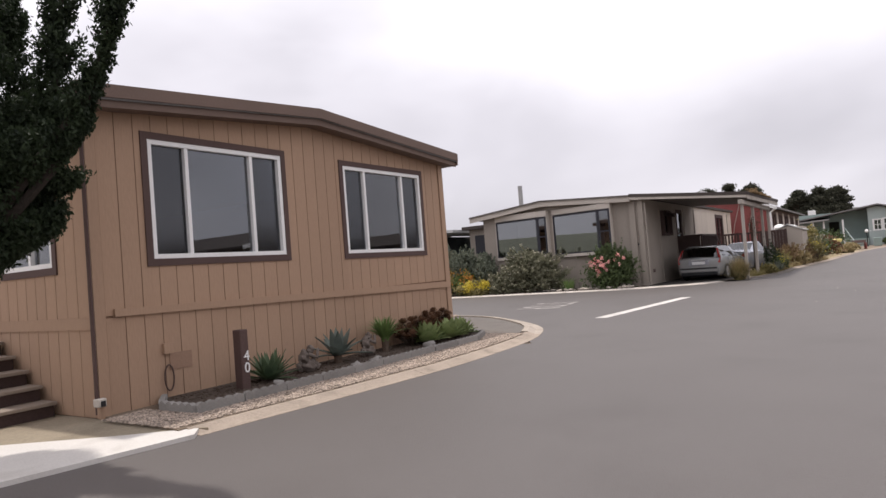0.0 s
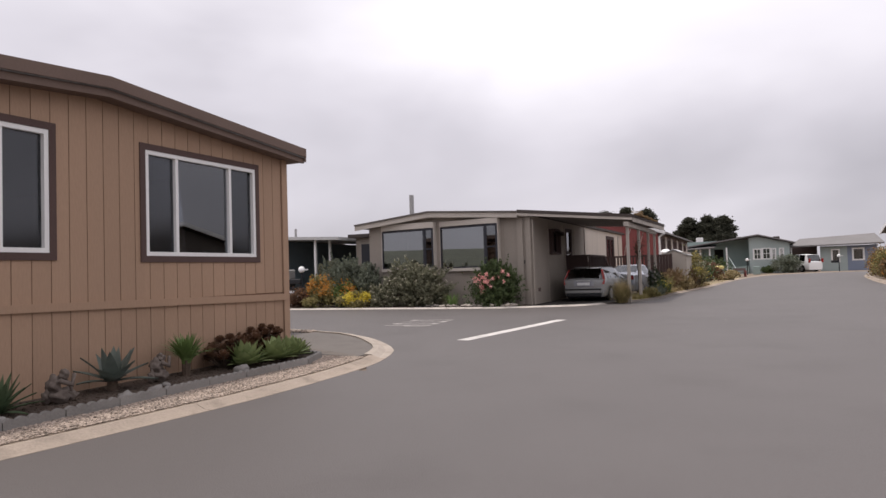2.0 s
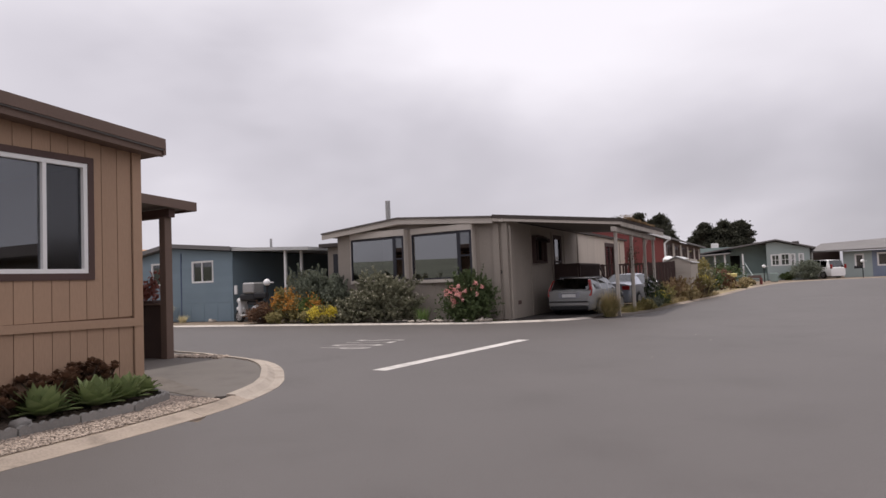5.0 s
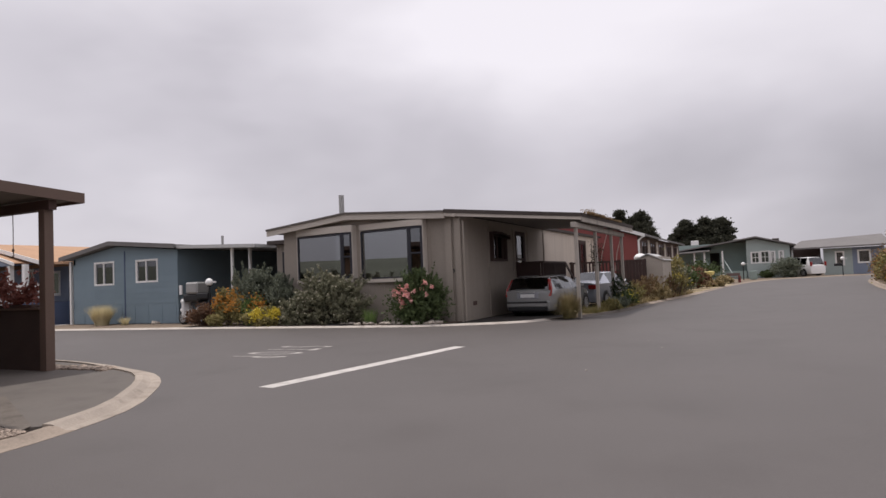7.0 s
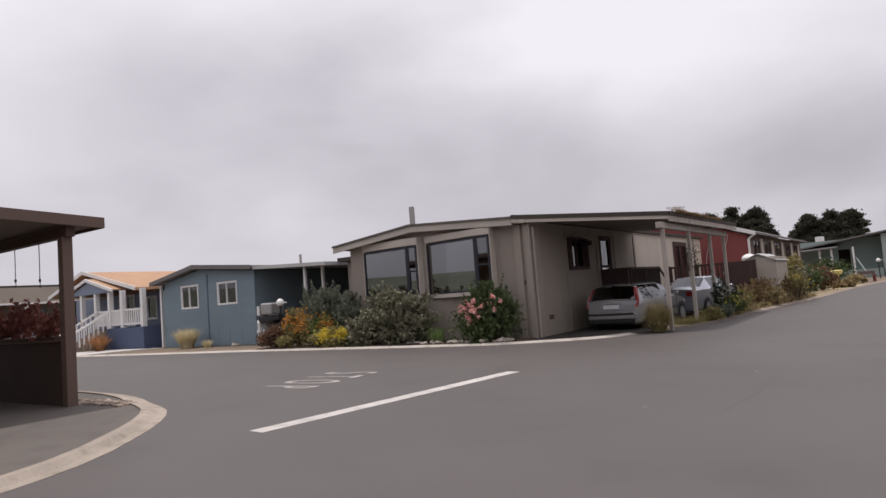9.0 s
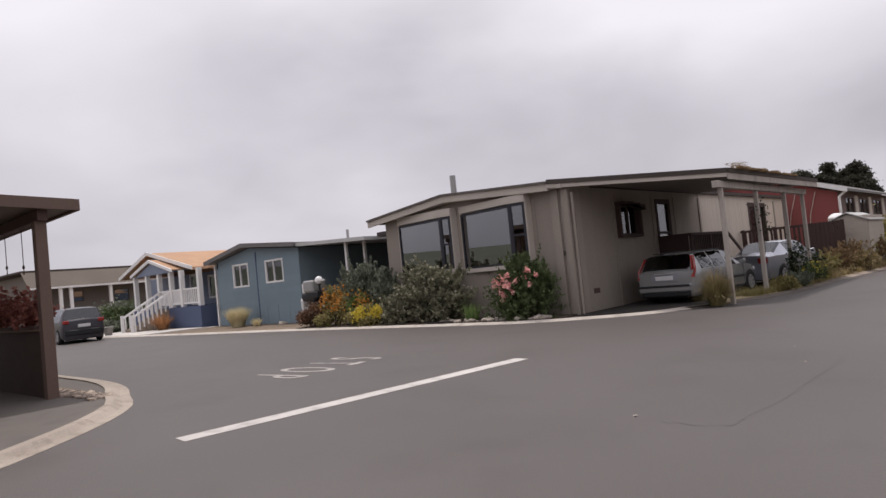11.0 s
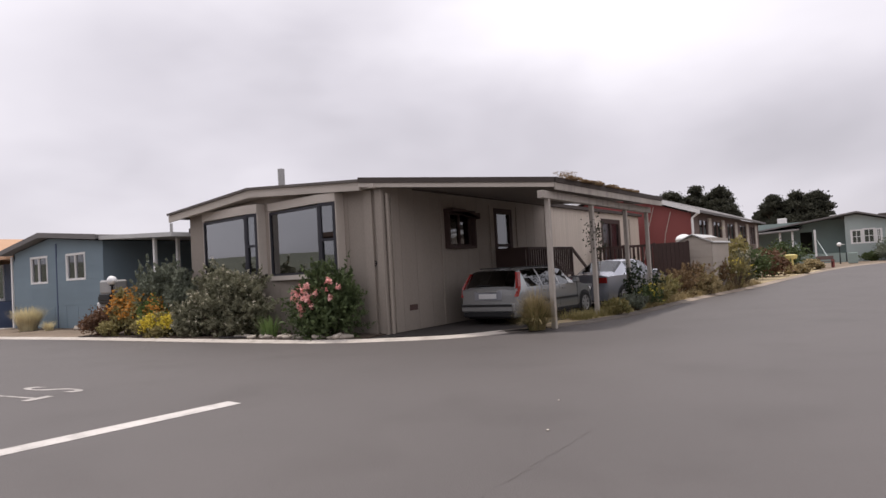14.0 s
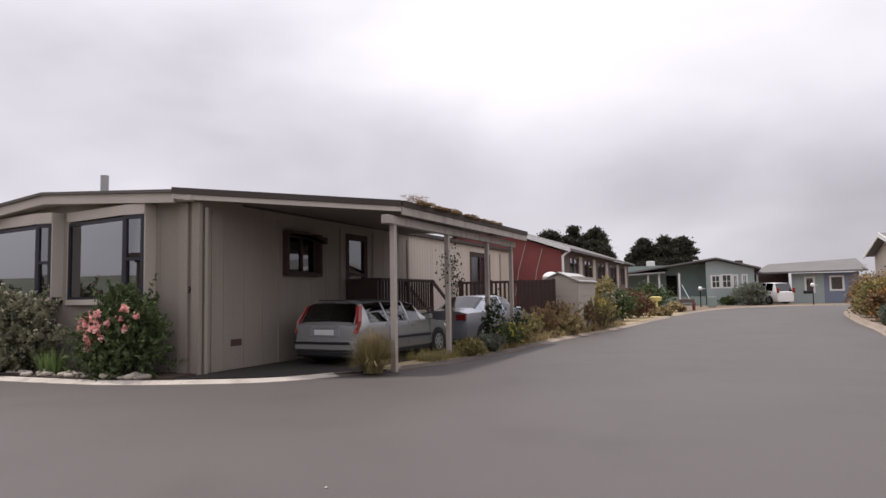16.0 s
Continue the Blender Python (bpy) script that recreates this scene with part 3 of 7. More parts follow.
# ---- ground, streets, kerbs ----
def sheet(name, rows, material, lift=0.0, kind_label=""):
    """A strip of ground between two lines, row by row."""
    bm = bmesh.new()
    rings = [[bm.verts.new((x, y, gz(x, y) + lift)) for x, y in r] for r in rows]
    for a, b in zip(rings, rings[1:]):
        for i in range(len(a) - 1):
            bm.faces.new((a[i], a[i + 1], b[i + 1], b[i]))
    bmesh.ops.recalc_face_normals(bm, faces=bm.faces[:])
    for f in bm.faces:
        if f.normal.z < 0:
            f.normal_flip()
    return tagged(part(name, bm, material), kind_label, "", "", "structure")


def spread(a, b, n):
    return [(a[0] + (b[0] - a[0]) * i / n, a[1] + (b[1] - a[1]) * i / n) for i in range(n + 1)]


def ground_fill(name, outline, material, z, label, thick=0.03):
    bm = bmesh.new()
    prism(bm, [(x, y, gz(x, y) + z - thick) for x, y in outline], (0, 0, thick))
    return tagged(part(name, bm, material), label, "", "", "structure")


ys = [-400, -60, 0, 20, 30] + [32 + 3 * i for i in range(16)] + [90, 140, 400, 900]
xs = [-900, -300, -100, -60, -30, -10, 0, 10, 30, 60, 100, 300, 900]
sheet("ground", [[(x, y) for x in xs] for y in ys], M_DIRT, -0.02, "bare sandy brown earth between the lots")

WEST = [(-5.8, -40), (-5.8, 2), (-5.6, 4.0), (-5.43, 5.6), (-5.29, 7.3), (-5.31, 8.9), (-5.48, 10.4), (-6.02, 11.85), (-6.78, 12.85), (-7.64, 13.75), (-8.62, 14.46), (-9.75, 14.88), (-11.15, 15.36), (-13.2, 15.65), (-18, 15.8), (-57, 15.8)]
NORTH = [(-57, 22.9), (-33, 23.1), (-25, 23.5), (-18.3, 23.9), (-13.4, 24.0), (-9.6, 24.1), (-8.3, 24.3), (-7.3, 24.65), (-5.95, 25.35), (-5.15, 26.5), (-4.05, 29.0), (-3.6, 32), (-3.4, 36.3), (-2.6, 42), (-1.7, 50), (-0.7, 57), (0.8, 63), (3.5, 67.5), (8, 70.5), (16, 72.5), (40, 74)]
EAST = [(4.9, -40), (4.9, 28), (5.45, 36), (5.95, 42), (6.15, 48), (6.9, 57), (8.6, 63), (13, 67), (20, 68.5), (40, 69)]


def along(line, y):
    for (x0, y0), (x1, y1) in zip(line, line[1:]):
        if y0 <= y <= y1:
            return x0 + (x1 - x0) * (y - y0) / (y1 - y0)
    return line[-1][0]


def rounded(line, step=0.45):
    """The line through the points, eased and cut into short steps."""
    out = []
    for i in range(len(line) - 1):
        p0, p1, p2, p3 = (Vector((*line[min(max(j, 0), len(line) - 1)], 0)) for j in (i - 1, i, i + 1, i + 2))
        n = max(1, int((p2 - p1).length / step))
        if (p2 - p1).length > 12:
            n = 6
        for k in range(n):
            t = k / n
            if (p2 - p1).length > 12 or (p1 - p0).length > 12 or (p3 - p2).length > 12:
                q = p1.lerp(p2, t)
            else:
                q = 0.5 * ((2 * p1) + (p2 - p0) * t + (2 * p0 - 5 * p1 + 4 * p2 - p3) * t * t + (3 * p1 - p0 - 3 * p2 + p3) * t ** 3)
            out.append((q.x, q.y))
    return out + [line[-1]]


west, north, east = rounded(WEST), rounded(NORTH), rounded(EAST)
road_rows = [spread((-6.2, y), (4.9, y), 6) for y in (-40, 0)] + [spread((-5.9, y), (4.9, y), 6) for y in (2, 5, 9, 9.6)]
sheet("road", road_rows, M_ASPHALT, 0.004, "worn grey asphalt of the park's main street")
bm = bmesh.new()
corner = [p for p in west if p[1] > 9.6 and p[0] > -56] + [(-57, 15.8), (-57, 22.9)] + [p for p in north if p[1] < 30 and p[0] > -56.9]
corner = [(4.9, 9.6), (-5.2, 9.6)] + [p for p in corner] + [(along(NORTH[10:], 30), 30), (4.95, 30)]
vs = [bm.verts.new((x, y, 0.004)) for x, y in corner]
bm.faces.new(vs)
bmesh.ops.triangulate(bm, faces=bm.faces[:])
for f in bm.faces:
    if f.normal.z < 0:
        f.normal_flip()
tagged(part("road_junction", bm, M_ASPHALT), "worn grey asphalt where the side street joins", "", "", "structure")
far_l = [p for p in north if p[1] >= 30]
far_r = rounded(EAST, 0.6)
far_r = [p for p in far_r if p[1] >= 30]
rows = []
for i in range(41):
    t = i / 40
    a = far_l[round(t * (len(far_l) - 1))]
    b = far_r[round(t * (len(far_r) - 1))]
    rows.append(spread(a, b, 6))
rows[0] = spread((along(NORTH[10:], 30), 30), (4.95, 30), 6)
sheet("road_far", rows, M_ASPHALT, 0.004, "grey asphalt street rising and bending away")


def kerb(name, line, profile, material, label, side=1, seglen=6):
    """A concrete gutter and kerb in cast lengths along a line; profile: (distance from the road's edge, height)."""
    top = tagged(new(name), label, "", "", "structure")
    pts = [Vector((x, y, gz(x, y))) for x, y in line]
    nor = []
    for i in range(len(pts)):
        d = (pts[min(i + 1, len(pts) - 1)] - pts[max(i - 1, 0)]).normalized()
        nor.append(Vector((-d.y, d.x, 0)) * side)
    for s in range(0, len(pts) - 1, seglen):
        bm = bmesh.new()
        rings = []
        for i in range(s, min(s + seglen, len(pts) - 1) + 1):
            shift = Vector((0, 0, 0))
            if i == s:
                shift = (pts[i + 1] - pts[i]).normalized() * 0.008
            rings.append([bm.verts.new(pts[i] + nor[i] * a + Vector((0, 0, h)) + shift) for a, h in profile])
        for a, b in zip(rings, rings[1:]):
            for j in range(len(profile) - 1):
                bm.faces.new((a[j], b[j], b[j + 1], a[j + 1]))
        for r in (rings[0], rings[-1]):
            bm.faces.new(r)
        bmesh.ops.recalc_face_normals(bm, faces=bm.faces[:])
        part("kerb_length", bm, material, top)
    return top


K_PROFILE = [(0, -0.1), (0, 0.010), (0.15, 0.012), (0.21, 0.045), (0.26, 0.075), (0.37, 0.08), (0.37, -0.1)]
split = next(i for i, p in enumerate(west) if p[1] > 10.4)
first = next(i for i, p in enumerate(west) if p[1] > 3.4)
kerb("kerb_west", west[first:split + 1], [(0, -0.1), (0, 0.008), (0.10, 0.012), (0.17, 0.035), (0.22, 0.055), (0.30, 0.058), (0.30, -0.1)], M_KERB, "pinkish beige concrete kerb beside the gravel", 1)
kerb("kerb_corner", [p for p in west[split:] if p[0] > -40], K_PROFILE, M_KERBC, "broad rolled concrete kerb round the corner", 1)
LOW = [(0, -0.1), (0, 0.012), (0.12, 0.02), (0.2, 0.05), (0.3, 0.055), (0.3, -0.1)]
near, far = next(i for i, p in enumerate(north) if p[1] > 26.3), next(i for i, p in enumerate(north) if p[1] > 35.5)
kerb("kerb_north", [p for p in north[:near + 1] if p[0] > -40], LOW, M_KERBL, "low beige concrete kerb along the corner lot", 1)
kerb("kerb_carport", north[near:far + 1], LOW, M_KERBD, "low dark concrete kerb beside the carport", 1)
kerb("kerb_verge", north[far:], LOW, M_KERB, "low beige concrete kerb along the verge", 1)
kerb("kerb_east", east, [(0, -0.1), (0, 0.012), (0.12, 0.03), (0.2, 0.12), (0.34, 0.13), (0.34, -0.1)], M_KERB, "pale concrete kerb", -1)

# stop bar and the word before it
bm = bmesh.new()
bar = [Vector((-5.585, 13.66, 0)), Vector((-5.00, 18.98, 0))]
side = (bar[1] - bar[0]).cross(Vector((0, 0, 1))).normalized() * 0.14
prism(bm, [bar[0] - side, bar[0] + side, bar[1] + side, bar[1] - side], (0, 0, 0.003))
bmesh.ops.translate(bm, verts=bm.verts[:], vec=(0.12, 0, 0.0055))
tagged(part("stop_line", bm, M_PAINT), "white painted stop line on the asphalt", "road marking", "", "structure")
curve = bpy.data.curves.new("stop_word", "FONT")
curve.body, curve.size, curve.extrude, curve.align_x, curve.align_y = "STOP", 1.0, 0.0015, "CENTER", "CENTER"
curve.space_character = 1.75
word = new("stop_word", curve)
bpy.context.view_layer.update()
wx, wy = word.dimensions.x, word.dimensions.y
word.matrix_basis = pose(-8.64, 17.76, 0.0075, 0, 0, -84) @ Matrix.Diagonal((2.16 / wx, 1.35 / wy, 1, 1))
word.data.materials.append(M_PAINT_WORN)
tagged(word, "worn white word STOP painted on the asphalt", "road marking", "", "structure")

# ---- house with tan siding ----
AX, AY0, AY1 = -7.41, 3.57, 10.64
house_a = thing("brown_mobile_home", "tan mobile home with grooved siding, brown trim and white windows", "house", (AX - 6, 7.1, 0))
fa, fas, fan = Face(AX, 0, 90), Face(0, AY0, 0), Face(0, AY1, 180)
ha = [(4.30, 6.39, 1.74, 3.16), (7.72, 9.86, 1.72, 3.14)]


def roof_a(u):
    return 3.68 - 0.29 * abs(u - 7.0) / 3.7


wa = wall(house_a, "front_wall", fa, AY0, AY1, 0.0, 3.38, ha, M_TANDARK, 0.14, gable=[(AY1, 3.39), (7.0, 3.7), (AY0, 3.39)])
boards(wa, fa, AY0 + 0.11, AY1 - 0.13, 1.13, 3.4, [(a - 0.02, b + 0.02, c - 0.02, d + 0.02) for a, b, c, d in ha], 0.228, M_TAN, top=roof_a)
boards(wa, fa, AY0 + 0.11, AY1 - 0.13, 0.05, 1.105, [], 0.228, M_TAN)
bm = bmesh.new()
fa.slab(bm, [(AY0 + 0.2, 1.115), (AY1, 0.99), (AY1, 1.10), (AY0 + 0.2, 1.20)], 0, 0.05)
part("belt_board", bm, M_TAN, house_a, world=True)
for u0, u1 in ((AY0 - 0.02, AY0 + 0.10), (AY1 - 0.12, AY1 + 0.02)):
    bm = bmesh.new()
    fa.box(bm, u0, u1, 0.03, 3.42, 0.002, 0.036)
    part("corner_board", bm, M_TAN, house_a, world=True)
bm = bmesh.new()
tube(bm, [fa.p(AY0 - 0.05, 0.1, 0.03), fa.p(AY0 - 0.05, 3.3, 0.03)], 0.022, 8)
part("conduit", bm, M_BROWN, house_a, "thin brown conduit at the corner", world=True)
for h, sp in zip(ha, ((4.83, 5.85), (8.26, 9.30))):
    window(house_a, fa, *h, M_BROWN, M_WHITE, G_A, 0.085, sp, frame_w=0.055, screen=G_SCREEN)
hs = [(-9.35, -8.18, 1.72, 3.05)]
ws = wall(house_a, "side_wall", fas, -18, AX - 0.142, 0.0, 3.38, hs, M_TANDARK, 0.14)
boards(ws, fas, -12.5, AX - 0.03, 1.13, 3.38, [(a - 0.02, b + 0.02, c - 0.02, d + 0.02) for a, b, c, d in hs], 0.228, M_TAN)
boards(ws, fas, -12.5, AX - 0.03, 0.05, 1.0, [], 0.228, M_TAN)
bm = bmesh.new()
fas.box(bm, -12.5, AX, 1.0, 1.13, 0, 0.03)
part("belt_board", bm, M_TAN, house_a, world=True)
window(house_a, fas, *hs[0], M_BROWN, M_WHITE, G_A, 0.085, (-8.72,), frame_w=0.055)
wall(house_a, "rear_wall", fan, -AX, 18, 0.0, 3.38, [], M_TAN, 0.14)
wall(house_a, "end_wall", Face(-18, 0, -90), -AY1, -AY0, 0, 3.38, [], M_TAN, 0.14)
for y0, y1 in ((AY0 - 0.24, 7.0), (10.84, 7.0)):
    bm = bmesh.new()
    prism(bm, [(-7.12, y0, 3.44), (-7.12, y1, 3.74), (-18.3, y1, 3.74), (-18.3, y0, 3.44)], (0, 0, 0.1))
    part("roof", bm, M_ROOFGREY, house_a, world=True)
for k, (d0, d1, za, zb) in enumerate(((0.26, 0.31, 3.46, 3.605), (0.21, 0.258, 3.36, 3.48))):
    for s in (-1, 1):
        bm = bmesh.new()
        e = AY0 - 0.26 if s < 0 else 10.86
        fa.slab(bm, [(e, za), (7.0, za + 0.29), (7.0, zb + 0.29), (e, zb)], d0, d1)
        part("fascia", bm, M_ROOFEDGE, house_a, world=True)
bm = bmesh.new()
fa.slab(bm, [(AY0 - 0.24, 3.37), (7.0, 3.66), (10.84, 3.37), (10.84, 3.385), (7.0, 3.675), (AY0 - 0.24, 3.385)], -0.1, 0.22)
part("soffit", bm, M_ROOFEDGE, house_a, world=True)
for y in (AY0 - 0.28, 10.84):
    bm = bmesh.new()
    box(bm, -18, -7.12, y, y + 0.04, 3.38, 3.56)
    part("eave_fascia", bm, M_ROOFEDGE, house_a, world=True)
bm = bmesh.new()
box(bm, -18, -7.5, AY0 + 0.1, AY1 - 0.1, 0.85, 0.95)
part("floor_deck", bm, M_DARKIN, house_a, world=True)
bm = bmesh.new()
box(bm, -18, -7.5, AY0 + 0.1, AY1 - 0.1, 3.3, 3.36)
part("inner_ceiling", bm, M_CURTAIN, house_a, world=True)

# steps up to its porch
stair = thing("porch_steps", "dark brown wooden porch steps with worn pale treads", "steps", (-8.2, 2.8, 0))
for i in range(5):
    bm = bmesh.new()
    box(bm, -8.28 - 0.3 * i, -8.24 - 0.3 * i, 2.0, 3.5, 0.03, 0.17 * (i + 1), m=None)
    part("riser", bm, M_DECK, stair, world=True)
    bm = bmesh.new()
    box(bm, -8.6 - 0.3 * i, -8.2 - 0.3 * i, 1.97, 3.52, 0.17 * (i + 1), 0.17 * (i + 1) + 0.04, 0.006)
    part("tread", bm, M_STEP, stair, world=True)
bm = bmesh.new()
box(bm, -12, -9.72, 1.9, 3.5, 0.0, 0.86)
part("porch_base", bm, M_DECK, stair, world=True)

# its carport
carport_a = thing("carport", "tan carport roof on posts with a low brown wall", "carport", (-15, 12.6, 0))
bm = bmesh.new()
prism(bm, [(-10.72, 10.9, 3.40), (-10.72, 14.62, 3.22), (-18, 14.62, 3.22), (-18, 10.9, 3.40)], (0, 0, 0.05))
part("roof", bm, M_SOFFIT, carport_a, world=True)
for a in ([(-10.70, 10.88, 3.36), (-10.70, 14.66, 3.17), (-10.70, 14.66, 3.36), (-10.70, 10.88, 3.55)],):
    bm = bmesh.new()
    prism(bm, a, (0.05, 0, 0))
    part("fascia", bm, M_ROOFEDGE, carport_a, world=True)
bm = bmesh.new()
box(bm, -18, -10.7, 14.62, 14.67, 3.17, 3.36)
part("fascia", bm, M_ROOFEDGE, carport_a, world=True)
bm = bmesh.new()
box(bm, -18, -10.8, 14.05, 14.2, 3.02, 3.2)
part("beam", bm, M_BROWN, carport_a, world=True)
for x in (-11.0, -14.5, -17.8):
    bm = bmesh.new()
    box(bm, x - 0.09, x + 0.09, 14.03, 14.21, 0.0, 3.03, 0.008)
    part("post", bm, M_ROOFEDGE, carport_a, world=True)
# brown wall in the darker M_DECK: its deep shade is put into the colour
bm = bmesh.new()
box(bm, -18, -11.09, 14.07, 14.17, 0.0, 1.18)
part("low_wall", bm, M_DECK, carport_a, world=True)
bm = bmesh.new()
box(bm, -18, -11.09, 14.02, 14.22, 1.18, 1.22, 0.006)
part("wall_cap", bm, M_ROOFEDGE, carport_a, world=True)
inner = []
for p, q in zip(west, west[1:]):
    if q[1] > 10.5 and q[0] > -18:
        d = Vector((q[0] - p[0], q[1] - p[1])).normalized()
        inner.append((q[0] - d.y * 0.36, q[1] + d.x * 0.36))
ground_fill("driveway_apron", [(-6.3, 10.5)] + inner + [(-18, 10.7), (-7.38, 10.7)], M_APRON, 0.055, "weathered grey apron in front of the carport", 0.12)
ground_fill("driveway", [(-5.62, 3.42), (-5.8, 3.6), (-6.42, 3.12), (-7.26, 2.56), (-9.6, 1.0), (-9.6, -6), (-5.95, -6), (-5.88, 1.94)], M_DRIVE, 0.045, "pale concrete driveway along the street", 0.12)
ground_fill("bare_yard", [(-5.74, 3.66), (-7.39, 3.6), (-9.7, 3.55), (-18, 3.5), (-18, -6), (-9.58, -6), (-9.58, 1.02), (-7.25, 2.58), (-6.41, 3.14), (-5.81, 3.61)], M_YARD, 0.04, "bare sandy earth beside the porch steps", 0.12)

# ---- house with the side carport ----
BY, BX0, BX1 = 25.73, -15.0, -7.85
house_b = thing("beige_mobile_home", "beige mobile home with large dark-framed windows and low gable", "house", (-11.4, 30, 0))
fb, fbs = Face(0, BY, 0), Face(BX1, 0, 90)
# each window is a shallow prow: a wide fixed pane runs out from the wall to a narrow sash that runs back
PROWS = [((-14.36, 0.02), (-12.22, 0.33), (-11.82, 0.28), 1.60, 3.17), ((-11.62, 0.02), (-9.56, 0.33), (-9.06, 0.28), 1.54, 3.20)]
hb = [(p0[0] + 0.02, p2[0] - 0.02, z0, z1) for p0, p1, p2, z0, z1 in PROWS]
wb = wall(house_b, "front_wall", fb, BX0, BX1, 0.0, 3.36, hb, M_BEIGE, 0.14, gable=[(BX1, 3.5), (-12.0, 3.78), (BX0, 3.36)])
boards(wb, fb, BX0, BX1 - 0.45, 0.05, 3.36, [(a - 0.05, b + 0.05, c - 0.05, d + 0.05) for a, b, c, d in hb], 0.61, M_BEIGE, gap=0.008, out=0.012, name="siding_panel")


def prow_window(p0, p1, p2, z0, z1):
    def leg(a, b):
        f = Face(a[0], BY - a[1], math.degrees(math.atan2(a[1] - b[1], b[0] - a[0])))
        return f, math.hypot(b[0] - a[0], b[1] - a[1])

    f, n = leg(p0, p1)
    bm = bmesh.new()
    for a, b, c, d in cells(0, n, z0, z1, [(0.045, n - 0.05, z0 + 0.05, z1 - 0.06)]):
        f.box(bm, a, b, c, d, -0.05, 0.012)
    w = part("window", bm, M_BLACKFR, house_b, "wide fixed pane in a thin black frame", world=True)
    bm = bmesh.new()
    f.box(bm, 0.045, n - 0.05, z0 + 0.05, z1 - 0.06, -0.03, -0.024)
    part("pane", bm, G_B, w, world=True).visible_shadow = False
    f, n = leg(p1, p2)
    bm = bmesh.new()
    mid = z0 + (z1 - z0) * 0.48
    for a, b, c, d in cells(0, n, z0, z1 + 0.03, [(0.075, n - 0.075, z0 + 0.08, mid - 0.03), (0.075, n - 0.075, mid + 0.03, z1 - 0.05)]):
        f.box(bm, a, b, c, d, -0.05, 0.02)
    w = part("window", bm, M_BLACKFR, house_b, "narrow double-hung sash in a thick black frame", world=True)
    for c, d, o in ((z0 + 0.08, mid - 0.03, -0.03), (mid + 0.03, z1 - 0.05, -0.012)):
        bm = bmesh.new()
        f.box(bm, 0.075, n - 0.075, c, d, o - 0.006, o)
        part("pane", bm, G_B, w, world=True).visible_shadow = False
    for name, za, zb, g in (("window_head", z1 + 0.034, 3.44, 0.03), ("window_sill", z0 - 0.12, z0 - 0.004, 0.035)):
        bm = bmesh.new()
        prism(bm, [(p0[0] - g, BY - 0.013, za), (p0[0] - g, BY - p0[1] - g, za), (p1[0], BY - p1[1] - g, za), (p2[0] + g, BY - p2[1] - g, za), (p2[0] + g, BY - 0.013, za)], (0, 0, zb - za))
        part(name, bm, M_BEIGETRIM, house_b, world=True)
    for p in (p0, p2):
        bm = bmesh.new()
        fb.box(bm, p[0] - 0.035, p[0] + 0.035, z0 - 0.12, 3.42, 0.013, p[1] + 0.006)
        part("window_post", bm, M_BEIGETRIM, house_b, world=True)


for pr in PROWS:
    prow_window(*pr)
bm = bmesh.new()
fb.slab(bm, [(BX0, 3.38), (-12.0, 3.62), (BX1, 3.42), (BX1, 3.52), (-12.0, 3.80), (BX0, 3.48)], 0.005, 0.3)
part("gable_soffit", bm, M_BEIGETRIM, house_b, world=True)
bm = bmesh.new()
fb.box(bm, -8.34, -8.10, 0.03, 3.4, 0.0, 0.09)
part("corner_board", bm, M_BEIGE, house_b, world=True)
bm = bmesh.new()
fb.box(bm, -8.10, -7.99, 0.03, 3.4, 0.0, 0.02)
part("corner_gap_board", bm, M_BEIGE, house_b, world=True)
bm = bmesh.new()
fb.box(bm, -7.99, BX1 + 0.05, 0.03, 3.4, 0.002, 0.09)
part("corner_board", bm, M_BEIGE, house_b, world=True)
bm = bmesh.new()
tube(bm, [(BX1 + 0.1, BY + 0.06, 0.05), (BX1 + 0.1, BY + 0.06, 3.3)], 0.04, 8)
part("downpipe", bm, M_BEIGE, house_b, world=True)
hbs = [(28.36, 29.62, 2.08, 2.98), (31.05, 32.05, 1.0, 3.15), (40.1, 42.3, 1.0, 3.15)]
wbs = wall(house_b, "side_wall", fbs, BY + 0.142, 45.1, 0.0, 3.5, hbs, M_BEIGE, 0.14)
for u in (26.0, 28.1, 30.7, 32.4, 34.6, 43.6):
    bm = bmesh.new()
    fbs.box(bm, u, u + 0.12, 0.05, 3.3, 0.0, 0.04)
    part("batten", bm, M_BEIGE, house_b, world=True)
# grooved paler boards past the carport roof; open daylight is partly in their tone
boards(wbs, fbs, 34.75, 45.1, 0.05, 3.45, hbs, 0.2, M_BEIGEL, name="siding_board")
boards(wbs, fbs, BY + 0.02, 34.5, 0.05, 3.5, hbs, 0.61, M_BEIGE, gap=0.008, out=0.012, name="siding_panel")
for z0, z1, d in ((3.39, 3.58, 0.36), (3.585, 3.645, 0.42)):
    bm = bmesh.new()
    fb.slab(bm, [(BX0 - 0.5, z0 - 0.12), (-12.0, z0 + 0.24), (-8.2, z0), (-8.2, z1), (-12.0, z1 + 0.24), (BX0 - 0.5, z1 - 0.12)], d - 0.05, d)
    part("fascia", bm, M_DRIP if d > 0.38 else M_BEIGETRIM, house_b, world=True)
bm = bmesh.new()
prism(bm, [(BX0 - 0.5, BY - 0.33, 3.37), (-12.0, BY - 0.33, 3.73), (-12.0, 45.3, 3.73), (BX0 - 0.5, 45.3, 3.37)], (0, 0, 0.12))
part("roof", bm, M_ROOFDARK, house_b, world=True)
bm = bmesh.new()
prism(bm, [(-12.0, BY - 0.33, 3.73), (-8.2, BY - 0.33, 3.49), (-7.7, 27.5, 3.45), (-7.7, 45.3, 3.45), (-12.0, 45.3, 3.73)], (0, 0, 0.12))
